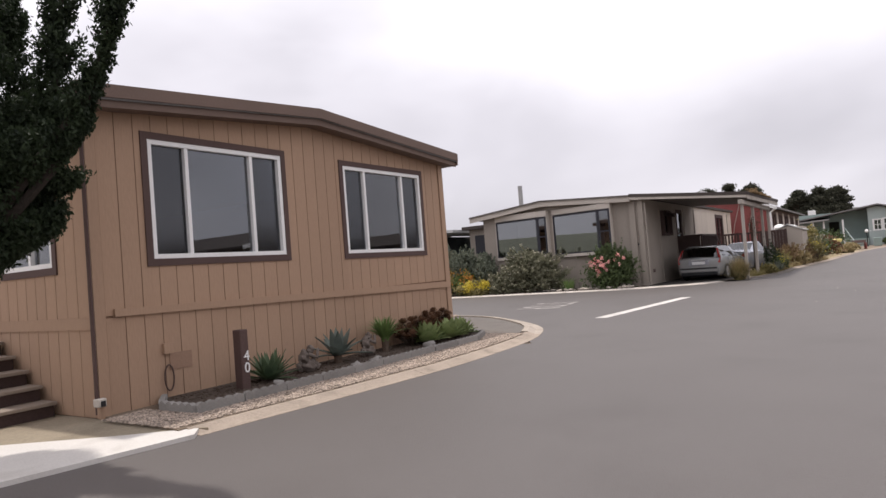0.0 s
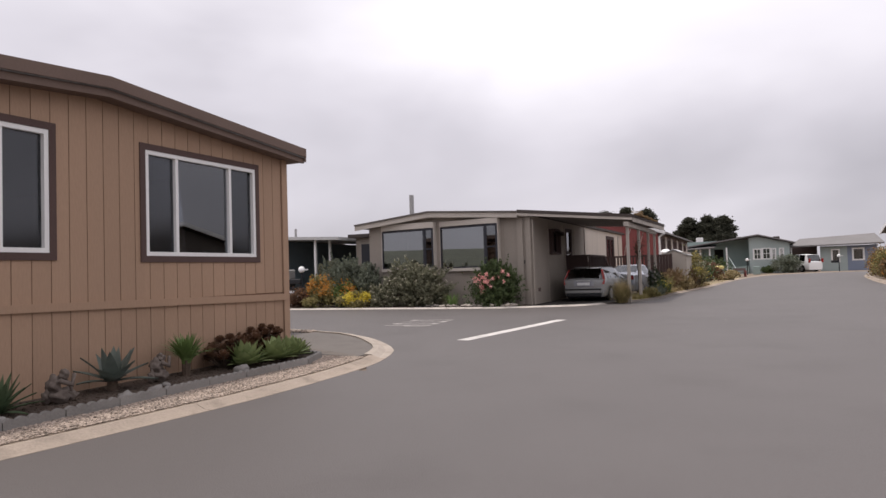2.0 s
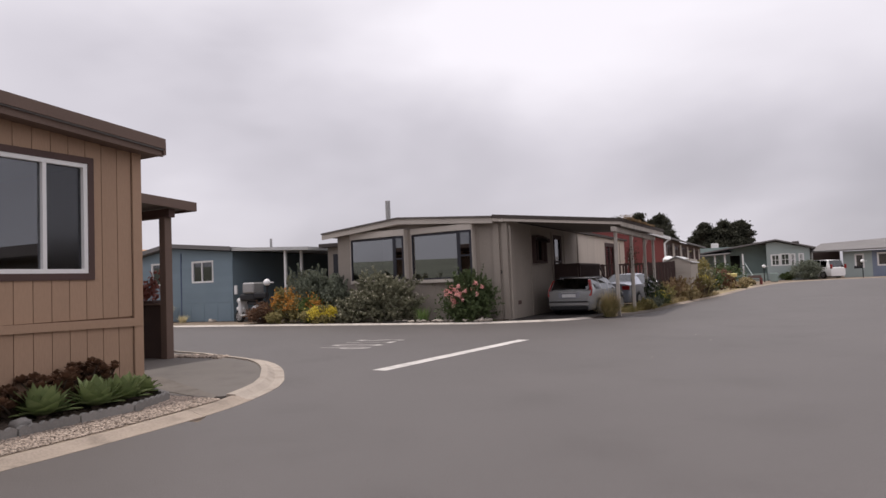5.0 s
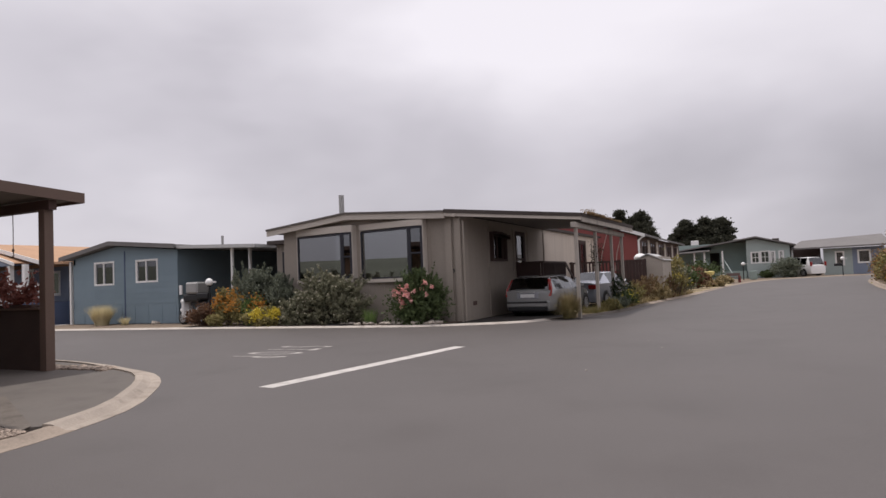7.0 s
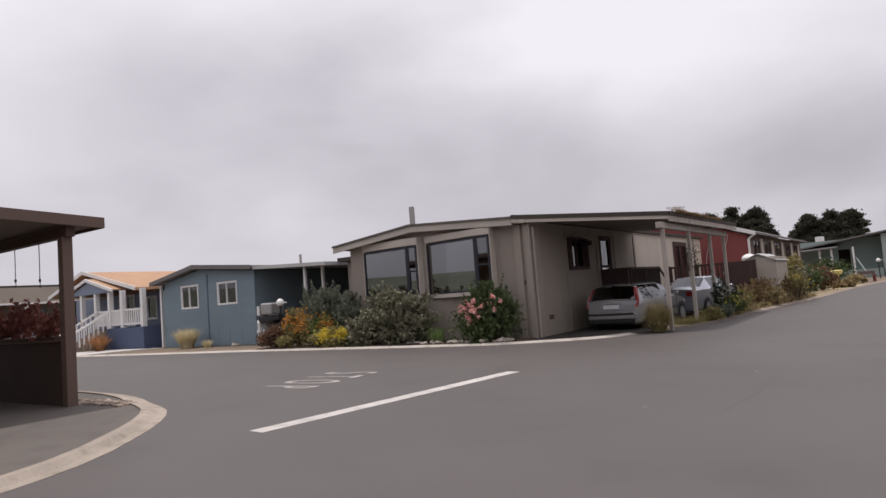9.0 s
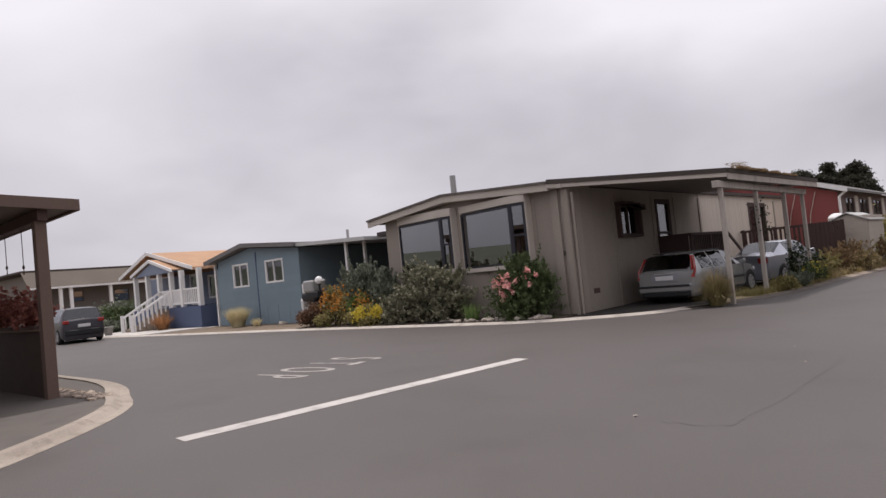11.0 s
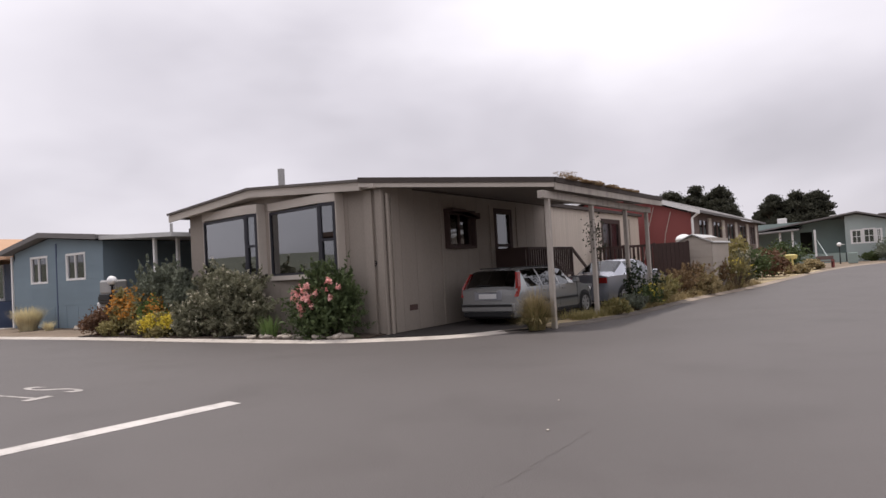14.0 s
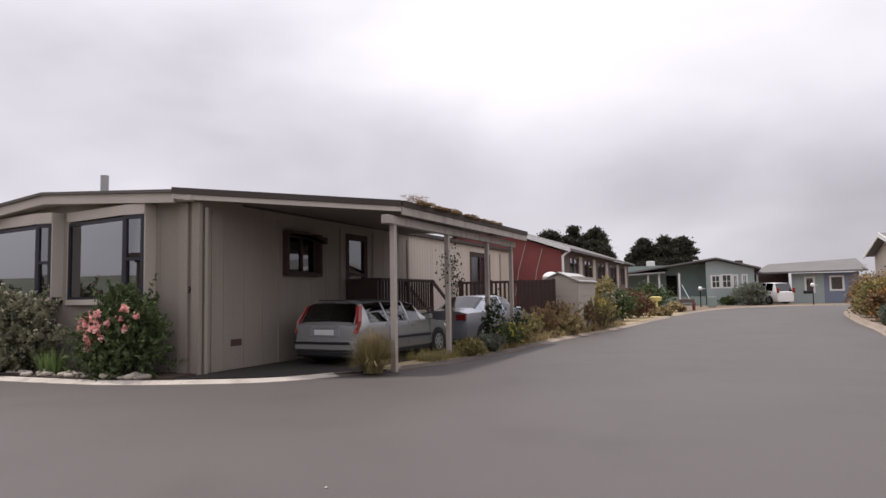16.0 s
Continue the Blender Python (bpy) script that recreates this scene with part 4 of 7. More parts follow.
part("roof", bm, M_ROOFDARK, house_b, world=True)
wall(house_b, "west_wall", Face(BX0, 0, -90), -45.1, -BY, 0, 3.4, [], M_BEIGE, 0.14)
wall(house_b, "back_wall", Face(0, 45.1, 180), -BX1, 15, 0, 3.4, [], M_BEIGE, 0.14)
window(house_b, fbs, *hbs[0], M_DECK, M_DECK, G_A, 0.07, (29.05,), frame_w=0.05, proud=0.16)
bm = bmesh.new()
fbs.slab(bm, [(28.28, 2.98), (29.70, 2.98), (29.70, 2.82), (28.9, 3.06), (28.28, 3.06)], 0.0, 0.3)
part("awning_hood", bm, M_DECK, house_b, world=True)
window(house_b, fbs, *hbs[1], M_DECK, M_DECK, G_A, 0.06, (), [(31.05, 32.05, 2.1)], 0.1, label="dark framed glazed side door")
window(house_b, fbs, *hbs[2], M_DECK, M_DECK, G_SCREEN, 0.06, (41.2,), (), 0.12, label="dark sliding door")
for u, z in ((26.58, 0.52),):
    bm = bmesh.new()
    fbs.box(bm, u, u + 0.32, z, z + 0.14, 0.005, 0.02)
    part("crawl_vent", bm, M_BROWN, house_b, world=True)
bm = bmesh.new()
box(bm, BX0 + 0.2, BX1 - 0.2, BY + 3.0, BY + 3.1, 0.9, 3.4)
part("room_backing", bm, M_DARKIN, house_b, world=True)
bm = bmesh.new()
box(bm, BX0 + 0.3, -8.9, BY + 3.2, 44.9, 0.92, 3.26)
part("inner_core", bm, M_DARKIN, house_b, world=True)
# dark sheet added behind the sliding door in place of a shaded room
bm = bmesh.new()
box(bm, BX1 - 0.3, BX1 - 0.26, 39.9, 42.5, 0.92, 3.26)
part("dark_door_backing", bm, M_DARKIN, house_b, world=True)
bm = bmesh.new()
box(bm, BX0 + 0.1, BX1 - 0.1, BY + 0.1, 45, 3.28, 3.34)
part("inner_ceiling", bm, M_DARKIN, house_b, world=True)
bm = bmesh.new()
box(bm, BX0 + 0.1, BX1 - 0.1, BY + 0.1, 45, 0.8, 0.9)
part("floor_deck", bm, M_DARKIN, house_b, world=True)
bm = bmesh.new()
tube(bm, [(-14.63, 29.0, 3.6), (-14.63, 29.0, 5.08)], 0.11, 12)
part("flue_pipe", bm, M_GREYMETAL, house_b, world=True)

carport_b = thing("carport", "beige flat carport roof with mossy edge on slim posts", "carport", (-6, 31, 0))
OUT = [(-8.2, 25.34), (-4.28, 27.42), (-4.08, 35.25), (-7.7, 35.25)]
hgt = [3.53, 3.24, 3.24, 3.45]
for plan in ([(-8.2, 25.34, 3.53), (-4.28, 27.42, 3.24), (-4.11, 34.2, 3.24), (-7.7, 34.2, 3.45)], [(-4.95, 34.21, 3.24), (-4.11, 34.21, 3.24), (-4.08, 35.25, 3.24), (-4.95, 35.25, 3.24)]):
    bm = bmesh.new()
    prism(bm, plan, (0, 0, 0.03))
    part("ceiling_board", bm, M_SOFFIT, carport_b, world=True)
    bm = bmesh.new()
    prism(bm, [(x, y, h + 0.034) for x, y, h in plan], (0, 0, 0.1))
    part("roof", bm, M_ROOFDARK, carport_b, world=True)
for (a, b), m0, lo, hi, o in (((0, 1), M_BEIGETRIM, -0.07, 0.03, 0.03), ((1, 2), M_POST, -0.13, 0.03, 0.03), ((0, 1), M_ROOFDARK, 0.032, 0.15, 0.06), ((1, 2), M_ROOFDARK, 0.032, 0.15, 0.06)):
    (x0, y0), (x1, y1) = OUT[a], OUT[b]
    d = Vector((x1 - x0, y1 - y0, 0)).normalized()
    n = Vector((d.y, -d.x, 0)) * o
    bm = bmesh.new()
    prism(bm, [(x0, y0, hgt[a] + lo), (x1, y1, hgt[b] + lo), (x1, y1, hgt[b] + hi), (x0, y0, hgt[a] + hi)], n)
    part("fascia", bm, m0, carport_b, world=True)
bm = bmesh.new()
box(bm, -4.56, -4.40, 27.1, 35.2, 2.92, 3.09, 0.01)
part("beam", bm, M_POST, carport_b, world=True)
for y in (27.45, 30.15, 32.85, 34.95):
    bm = bmesh.new()
    box(bm, -4.54, -4.43, y - 0.055, y + 0.055, 0.0, 2.93, 0.008)
    part("post", bm, M_POST, carport_b, world=True)
ground_fill("carport_slab", [(-7.8, 25.0), (-5.5, 26.3), (-4.7, 27.3), (-4.5, 36.3), (-7.8, 36.3)], M_SLAB, 0.045, "concrete carport floor with the roof's shade put into its colour", 0.1)
ground_fill("garden_soil", [(-18.6, 24.25), (-13.4, 24.35), (-9.6, 24.45), (-8.4, 24.7), (-7.85, 25.0), (-7.85, 25.7), (-15, 25.7), (-15, 27), (-18.6, 27)], M_SOIL, 0.07, "dark garden soil under the front windows", 0.12)

# ---- deck, rails and shed beside the beige house ----
deck = thing("side_deck", "dark brown wooden entry deck with slatted railing and stairs", "deck", (-7.2, 33, 0))
bm = bmesh.new()
box(bm, -7.82, -6.75, 30.9, 34.3, 0.86, 0.96)
part("platform", bm, M_DECK, deck, world=True)
for y in (31.0, 32.6, 34.2):
    bm = bmesh.new()
    box(bm, -6.83, -6.75, y - 0.04, y + 0.04, 0.0, 1.98)
    part("post", bm, M_DECK, deck, world=True)
for z in (1.08, 1.9):
    bm = bmesh.new()
    box(bm, -6.84, -6.75, 30.95, 34.25, z, z + 0.08)
    part("rail", bm, M_DECK, deck, world=True)
bm = bmesh.new()
box(bm, -7.8, -6.8, 30.92, 30.98, 1.9, 1.98)
part("rail", bm, M_DECK, deck, world=True)
bm = bmesh.new()
box(bm, -7.8, -6.84, 30.93, 30.96, 0.96, 1.9)
part("end_panel", bm, M_DECK, deck, world=True)
for i in range(20):
    bm = bmesh.new()
    box(bm, -6.815, -6.775, 31.14 + i * 0.155, 31.19 + i * 0.155, 1.1, 1.95)
    part("baluster", bm, M_DECK, deck, world=True)
for x in (-6.80, -7.75):
    bm = bmesh.new()
    prism(bm, [(x, 34.25, 1.86), (x, 36.0, 0.9), (x, 36.0, 1.0), (x, 34.25, 1.98)], (0.05, 0, 0))
    part("stair_rail", bm, M_DECK, deck, world=True)
    bm = bmesh.new()
    prism(bm, [(x, 34.3, 0.72), (x, 35.7, 0.0), (x, 35.95, 0.0), (x, 34.3, 0.95)], (0.05, 0, 0))
    part("stringer", bm, M_DECK, deck, world=True)
for i in range(4):
    bm = bmesh.new()
    box(bm, -7.75, -6.8, 34.4 + 0.32 * i, 34.72 + 0.32 * i, 0.74 - 0.19 * i, 0.78 - 0.19 * i)
    part("step", bm, M_DECK, deck, world=True)

fence = thing("deck_fence", "dark brown slatted deck fence behind the parked cars", "fence", (-6, 38.7, 0))
for x in (-7.7, -6.5, -5.35, -4.15):
    bm = bmesh.new()
    box(bm, x - 0.05, x + 0.05, 38.65, 38.75, 0.0, 2.02)
    part("post", bm, M_DECK, fence, world=True)
for z in (1.0, 1.9):
    bm = bmesh.new()
    box(bm, -7.8, -4.1, 38.67, 38.73, z, z + 0.09)
    part("rail", bm, M_DECK, fence, world=True)
for i in range(14):
    bm = bmesh.new()
    box(bm, -7.65 + i * 0.165, -7.57 + i * 0.165, 38.66, 38.7, 1.05, 1.95)
    part("slat", bm, M_DECK, fence, world=True)
for i in range(8):
    bm = bmesh.new()
    box(bm, -5.34 + i * 0.15, -5.2 + i * 0.15, 38.63, 38.67, 0.3, 1.98)
    part("board", bm, M_DECK, fence, world=True)
bm = bmesh.new()
box(bm, -7.8, -4.1, 38.74, 41.5, 0.86, 0.98)
part("platform", bm, M_DECK, fence, world=True)

shed = thing("garden_shed", "small beige metal garden shed with a low gable roof", "shed", (-4.1, 41, 0))
bm = bmesh.new()
Face(0, 39.25, 0).slab(bm, [(-4.72, 0.05), (-3.45, 0.05), (-3.45, 1.92), (-4.1, 2.2), (-4.72, 1.92)], -3.2, 0)
part("body", bm, M_SHED, shed, world=True)
for s, (xa, xb) in enumerate(((-4.82, -4.1), (-3.35, -4.1))):
    bm = bmesh.new()
    prism(bm, [(xa, 39.15, 1.90), (xb, 39.15, 2.23), (xb, 42.5, 2.23), (xa, 42.5, 1.90)], (0, 0, 0.04))
    part("roof_panel", bm, M_ROOFMETAL, shed, world=True)
for z in np.arange(0.2, 1.9, 0.24):
    bm = bmesh.new()
    box(bm, -4.70, -3.44, 39.235, 39.245, z, z + 0.22)
    part("panel", bm, M_SHED, shed, world=True)
    bm = bmesh.new()
    box(bm, -3.445, -3.435, 39.3, 42.4, z, z + 0.22)
    part("panel", bm, M_SHED, shed, world=True)
dome = thing("roof_skylight", "white domed cover on the shed roof", "cover", (-4.55, 39.9, 1.98))
bm = bmesh.new()
ball(bm, (0, 0, 0.1), 0.3, (1.0, 1.6, 0.75), 3)
part("dome", bm, M_WHITE, dome, shade=True)

# house number by the corner
for ch, z in (("4", 1.80), ("9", 1.68)):
    c = bpy.data.curves.new("house_number", "FONT")
    c.body, c.size, c.extrude, c.align_x, c.align_y = ch, 0.19, 0.006, "CENTER", "CENTER"
    c.materials.append(M_BLACK)
    o = new("house_number", c)
    o.parent = house_b
    o.matrix_basis = house_b.matrix_basis.inverted() @ pose(-8.16 + (0.08 if ch == "9" else 0), BY - 0.058, z, 90, 0, 0)


# ---- vehicles ----
def wheel(car_ob, x, y, r, w, rim_mat):
    s = 1 if y > 0 else -1
    bm = bmesh.new()
    prof = [(r * 0.62, -w / 2), (r * 0.9, -w / 2), (r, -w / 2 + 0.03), (r, w / 2 - 0.03), (r * 0.9, w / 2), (r * 0.62, w / 2)]
    n = 28
    rings = [[bm.verts.new((x + q * math.cos(a), y + d, r + q * math.sin(a))) for q, d in prof] for a in (i * math.tau / n for i in range(n))]
    for i in range(n):
        a, b = rings[i], rings[(i + 1) % n]
        for j in range(len(prof)):
            bm.faces.new((a[j], a[(j + 1) % len(prof)], b[(j + 1) % len(prof)], b[j]))
    bmesh.ops.recalc_face_normals(bm, faces=bm.faces[:])
    t = part("wheel", bm, M_RUBBER, car_ob)
    bm = bmesh.new()
    for i in range(7):
        a = i * math.tau / 7
        m = Matrix.Translation((x, y + s * (w / 2 - 0.009), r)) @ Matrix.Rotation(a, 4, "Y")
        box(bm, -0.034, 0.034, -0.008, 0.008, 0.0, r * 0.64, 0.0, m)
    tube(bm, [(x, y + s * (w / 2 - 0.02), r), (x, y + s * (w / 2 + 0.004), r)], r * 0.2, 14)
    q = [(x + r * 0.63 * math.cos(i * math.tau / 24), y + s * (w / 2 - 0.004), r + r * 0.63 * math.sin(i * math.tau / 24)) for i in range(25)]
    tube(bm, q, 0.014, 6)
    part("rim", bm, rim_mat, t)


def car(name, label, at, turn, stations, paint, glass_cols, wheels, r=0.32, rim=M_GREYMETAL, belt=0.9):
    """A car lofted along its length. A station: x, half width at the sill, at the belt and at the roof, and the heights of belt and top."""
    c = thing(name, label, "car", (at[0], at[1], gz(at[0], at[1]) + at[2]), turn)
    grid = []
    for x, ws, wb, wt, zb, zt in stations:
        grid.append([(x, ws * 0.92, 0.20), (x, ws, 0.34), (x, wb + 0.012, zb * 0.72), (x, wb, zb), (x, wb * 0.5 + wt * 0.5 + 0.012, zb * 0.5 + zt * 0.5 - 0.01), (x, wt, zt - 0.03), (x, wt * 0.86, zt), (x, 0, zt + 0.02)])
    body, panes = bmesh.new(), {}
    k = len(grid[0])

    def quad(bm, pts):
        bm.faces.new([bm.verts.new(p) for p in pts])

    for i in range(len(grid) - 1):
        for j in range(k - 1):
            for s in (1, -1):
                q = [(p[0], p[1] * s, p[2]) for p in (grid[i][j], grid[i + 1][j], grid[i + 1][j + 1], grid[i][j + 1])]
                kind = glass_cols.get(i, "")
                if (kind == "side" and j in (3, 4)) or (kind == "screen" and j >= 5):
                    key = (i, s) if kind == "side" else (i, 0)
                    panes.setdefault(key, bmesh.new())
                    quad(panes[key], q)
                else:
                    quad(body, q)
    for st in (grid[0], grid[-1]):
        ring = [(p[0], p[1], p[2]) for p in st] + [(p[0], -p[1], p[2]) for p in st[-2::-1]]
        quad(body, ring)
    bmesh.ops.remove_doubles(body, verts=body.verts[:], dist=0.0005)
    bmesh.ops.recalc_face_normals(body, faces=body.faces[:])
    for e in body.edges:
        e.smooth = len(e.link_faces) == 2 and e.calc_face_angle() < 0.55
    part("body", body, paint, c, shade=True)
    for key, bm in panes.items():
        bmesh.ops.remove_doubles(bm, verts=bm.verts[:], dist=0.0005)
        bmesh.ops.recalc_face_normals(bm, faces=bm.faces[:])
        for f in bm.faces:
            if f.normal.z < -0.1:
                f.normal_flip()
        bmesh.ops.inset_region(bm, faces=bm.faces[:], thickness=0.025, depth=0.0)
        part("window_glass", bm, G_CAR, c)
    bm = bmesh.new()
    box(bm, stations[0][0] + 0.1, stations[-1][0] - 0.1, -0.7, 0.7, 0.16, 0.5)
    part("underbody", bm, M_BLACK, c)
    bm = bmesh.new()
    box(bm, -0.9, 0.9, -0.62, 0.62, 0.5, 0.95, 0.1)
    part("seat_row", bm, M_BLACK, c)
    for x, w in wheels:
        for s in (1, -1):
            wheel(c, x, s * (w - 0.078), r, 0.21, rim)
            bm = bmesh.new()
            n = 14
            pts = [(x + (r + 0.06) * math.cos(math.pi * i / n), s * (w + 0.006), r + (r + 0.06) * math.sin(math.pi * i / n)) for i in range(n + 1)]
            prism(bm, [*pts, (x - r - 0.06, s * (w + 0.006), 0.18), (x + r + 0.06, s * (w + 0.006), 0.18)], (0, -s * 0.03, 0))
            part("wheel_arch", bm, M_BLACK, c)
    return c


def lamp(c, name, material, x0, x1, y0, y1, z0, z1, label=""):
    bm = bmesh.new()
    box(bm, x0, x1, y0, y1, z0, z1, min(abs(x1 - x0), abs(y1 - y0)) * 0.2)
    part(name, bm, material, c, label)


WAGON = [(-2.33, 0.70, 0.70, 0.60, 0.62, 0.66), (-2.30, 0.82, 0.82, 0.64, 0.90, 0.94), (-2.22, 0.87, 0.86, 0.74, 0.93, 1.0), (-1.98, 0.89, 0.88, 0.68, 0.94, 1.42), (-1.80, 0.90, 0.89, 0.67, 0.94, 1.45),
         (-1.05, 0.90, 0.90, 0.65, 0.94, 1.48), (-0.98, 0.90, 0.90, 0.65, 0.94, 1.48), (-0.1, 0.90, 0.90, 0.66, 0.93, 1.47), (-0.02, 0.90, 0.90, 0.66, 0.93, 1.47), (0.55, 0.90, 0.89, 0.63, 0.92, 1.40), (1.05, 0.90, 0.89, 0.74, 0.92, 1.03), (1.25, 0.89, 0.88, 0.74, 0.91, 0.97), (1.9, 0.87, 0.84, 0.70, 0.82, 0.86), (2.2, 0.80, 0.76, 0.62, 0.66, 0.74), (2.34, 0.66, 0.62, 0.52, 0.52, 0.56)]
WAGON = [(x * 0.94, a, b, d, zb, zt * 0.965) for x, a, b, d, zb, zt in WAGON]
wagon = car("station_wagon", "silver station wagon with tall red tail lamps parked in the carport", (-6.14, 29.8, 0.045), 85, WAGON, M_SILVER, {2: "screen", 4: "side", 6: "side", 8: "side", 9: "screen"}, ((1.42, 0.89), (-1.32, 0.9)))
wagon.matrix_basis = wagon.matrix_basis @ Matrix.Scale(0.95, 4)
for s in (1, -1):
    bm = bmesh.new()
    prism(bm, [(-2.19, s * 0.80, 0.72), (-2.18, s * 0.868, 0.72), (-2.10, s * 0.872, 0.98), (-1.90, s * 0.745, 1.33), (-1.92, s * 0.69, 1.33), (-2.11, s * 0.80, 0.98)], (0.13, 0, 0.0))
    part("tail_lamp", bm, M_TAILRED, wagon, "tall red tail lamp")
    lamp(wagon, "mirror", M_SILVER, 0.72, 0.86, s * 0.88, s * 1.06, 0.93, 1.07)
    lamp(wagon, "roof_rail", M_BLACK, -1.7, 0.2, s * 0.52, s * 0.56, 1.43, 1.46)
    lamp(wagon, "side_moulding", M_BLACK, -0.9, 1.0, s * 0.895, s * 0.912, 0.52, 0.58)
    lamp(wagon, "headlamp", M_CLEARLENS, 1.95, 2.17, s * 0.5, s * 0.76, 0.62, 0.76)
lamp(wagon, "bumper", M_SILVER, -2.29, -2.12, -0.8, 0.8, 0.34, 0.56, "body-coloured rear bumper")
lamp(wagon, "bumper_strip", M_BLACK, -2.305, -2.27, -0.78, 0.78, 0.48, 0.54)
lamp(wagon, "number_plate", M_PLATE, -2.218, -2.196, -0.27, 0.27, 0.68, 0.80)
lamp(wagon, "plate_recess", M_SILVERB, -2.204, -2.15, -0.42, 0.42, 0.64, 0.86)

for s in (1, -1):
    for x in (0.98, -0.06, -1.02):
        lamp(wagon, "door_seam", M_BLACK, x - 0.006, x + 0.006, s * 0.893, s * 0.906, 0.36, 0.93)
    for x in (0.08, -0.92):
        lamp(wagon, "door_handle", M_SILVER, x, x + 0.18, s * 0.893, s * 0.93, 0.80, 0.835)
    lamp(wagon, "sill_trim", M_BLACK, -0.95, 1.0, s * 0.86, s * 0.902, 0.2, 0.30)
lamp(wagon, "bumper_valance", M_BLACK, -2.275, -2.1, -0.76, 0.76, 0.2, 0.34, "black lower bumper valance")
lamp(wagon, "tailgate_handle", M_GREYMETAL, -2.225, -2.19, -0.3, 0.3, 0.845, 0.875)
lamp(wagon, "wiper", M_BLACK, -2.105, -2.06, -0.02, 0.42, 1.0, 1.025)

SEDAN = [(-2.2, 0.70, 0.68, 0.58, 0.6, 0.66), (-2.15, 0.80, 0.79, 0.64, 0.92, 0.98), (-1.6, 0.84, 0.83, 0.66, 0.94, 1.03), (-1.45, 0.85, 0.84, 0.64, 0.94, 1.06), (-0.85, 0.86, 0.85, 0.58, 0.94, 1.38), (-0.72, 0.86, 0.85, 0.58, 0.94, 1.40), (-0.1, 0.86, 0.85, 0.6, 0.93, 1.42), (-0.02, 0.86, 0.85, 0.6, 0.93, 1.42), (0.45, 0.86, 0.85, 0.58, 0.92, 1.36), (1.0, 0.86, 0.84, 0.70, 0.91, 1.0), (1.2, 0.85, 0.83, 0.7, 0.9, 0.96), (1.9, 0.8, 0.78, 0.64, 0.78, 0.83), (2.15, 0.7, 0.66, 0.55, 0.58, 0.66)]
sedan = car("sedan", "bluish silver sedan parked ahead of the wagon", (-5.62, 35.35, 0.045), 80, SEDAN, M_SILVERB, {3: "screen", 4: "side", 5: "side", 7: "side", 8: "screen"}, ((1.3, 0.85), (-1.3, 0.85)), 0.3)
for s in (1, -1):
    lamp(sedan, "tail_lamp", M_TAILRED, -2.19, -2.12, s * 0.45, s * 0.77, 0.72, 0.9)
    lamp(sedan, "mirror", M_SILVERB, 0.65, 0.78, s * 0.85, s * 1.0, 0.93, 1.05)
lamp(sedan, "number_plate", M_PLATE, -2.23, -2.205, -0.26, 0.26, 0.62, 0.74)

SUV = [(x, a, b, d, zb * 1.08, zt * 1.13) for x, a, b, d, zb, zt in WAGON]
suv = car("suv", "dark grey sport utility car parked along the side street", (-33.45, 21.8, 0.005), 174, SUV, M_CARDARK, {2: "screen", 4: "side", 6: "side", 8: "side", 9: "screen"}, ((1.42, 0.89), (-1.32, 0.9)), 0.35)
for s in (1, -1):
    lamp(suv, "tail_lamp", M_TAILRED, -2.26, -2.13, s * 0.6, s * 0.86, 0.9, 1.06)
lamp(suv, "number_plate", M_PLATE, -2.29, -2.265, -0.26, 0.26, 0.72, 0.86)
lamp(suv, "bumper", M_BLACK, -2.34, -2.2, -0.8, 0.8, 0.38, 0.62)

VAN = [(x, a, b, d + 0.06, zb * 1.12, zt * (1.22 if zt > 1.1 else 1.05)) for x, a, b, d, zb, zt in WAGON]
van = car("minivan", "white minivan parked before the far house", (3.85, 77.5, 0.0), 132, VAN, M_CARWHITE, {2: "screen", 4: "side", 6: "side", 8: "side", 9: "screen"}, ((1.42, 0.89), (-1.32, 0.9)), 0.33)
for s in (1, -1):
    lamp(van, "tail_lamp", M_TAILRED, -2.3, -2.1, s * 0.74, s * 0.88, 0.9, 1.3)


# ---- blue house across the side street ----
house_c = thing("blue_mobile_home", "blue-grey mobile home with white windows and flat carport roof", "house", (-25, 32, 0))
fc, fcs = Face(0, 26.88, 0), Face(-21.75, 0, 90)
hc = [(-27.08, -25.78, 1.82, 2.86), (-24.30, -22.97, 1.87, 2.84)]
wc = wall(house_c, "front_wall", fc, -28.6, -21.75, 0, 3.05, hc, M_BLUE, 0.14, gable=[(-21.75, 3.2), (-25.6, 3.55), (-28.6, 3.1)])
boards(wc, fc, -28.6, -25.08, 0.9, 3.0, [(a - 0.02, b + 0.02, c - 0.02, d + 0.02) for a, b, c, d in hc], 0.24, M_BLUE, gap=0.012, flat=True)
boards(wc, fc, -25.02, -21.75, 0.9, 3.0, [(a - 0.02, b + 0.02, c - 0.02, d + 0.02) for a, b, c, d in hc], 0.24, M_BLUE, gap=0.012, flat=True)
for i in range(8):
    bm = bmesh.new()
    fc.box(bm, -28.6 + i * 0.85, -27.8 + i * 0.85 - 0.02, 0.04, 0.84, 0, 0.012)
    part("skirt_panel", bm, M_BLUE, wc, world=True)
bm = bmesh.new()
fc.box(bm, -25.08, -25.02, 0.05, 3.3, 0, 0.03)
part("joint_strip", bm, M_BLUED, house_c, world=True)
for h in hc:
    window(house_c, fc, *h, M_WHITE, M_WHITE, G_A, 0.03, ((h[0] + h[1]) / 2 - 0.05,), frame_w=0.05)
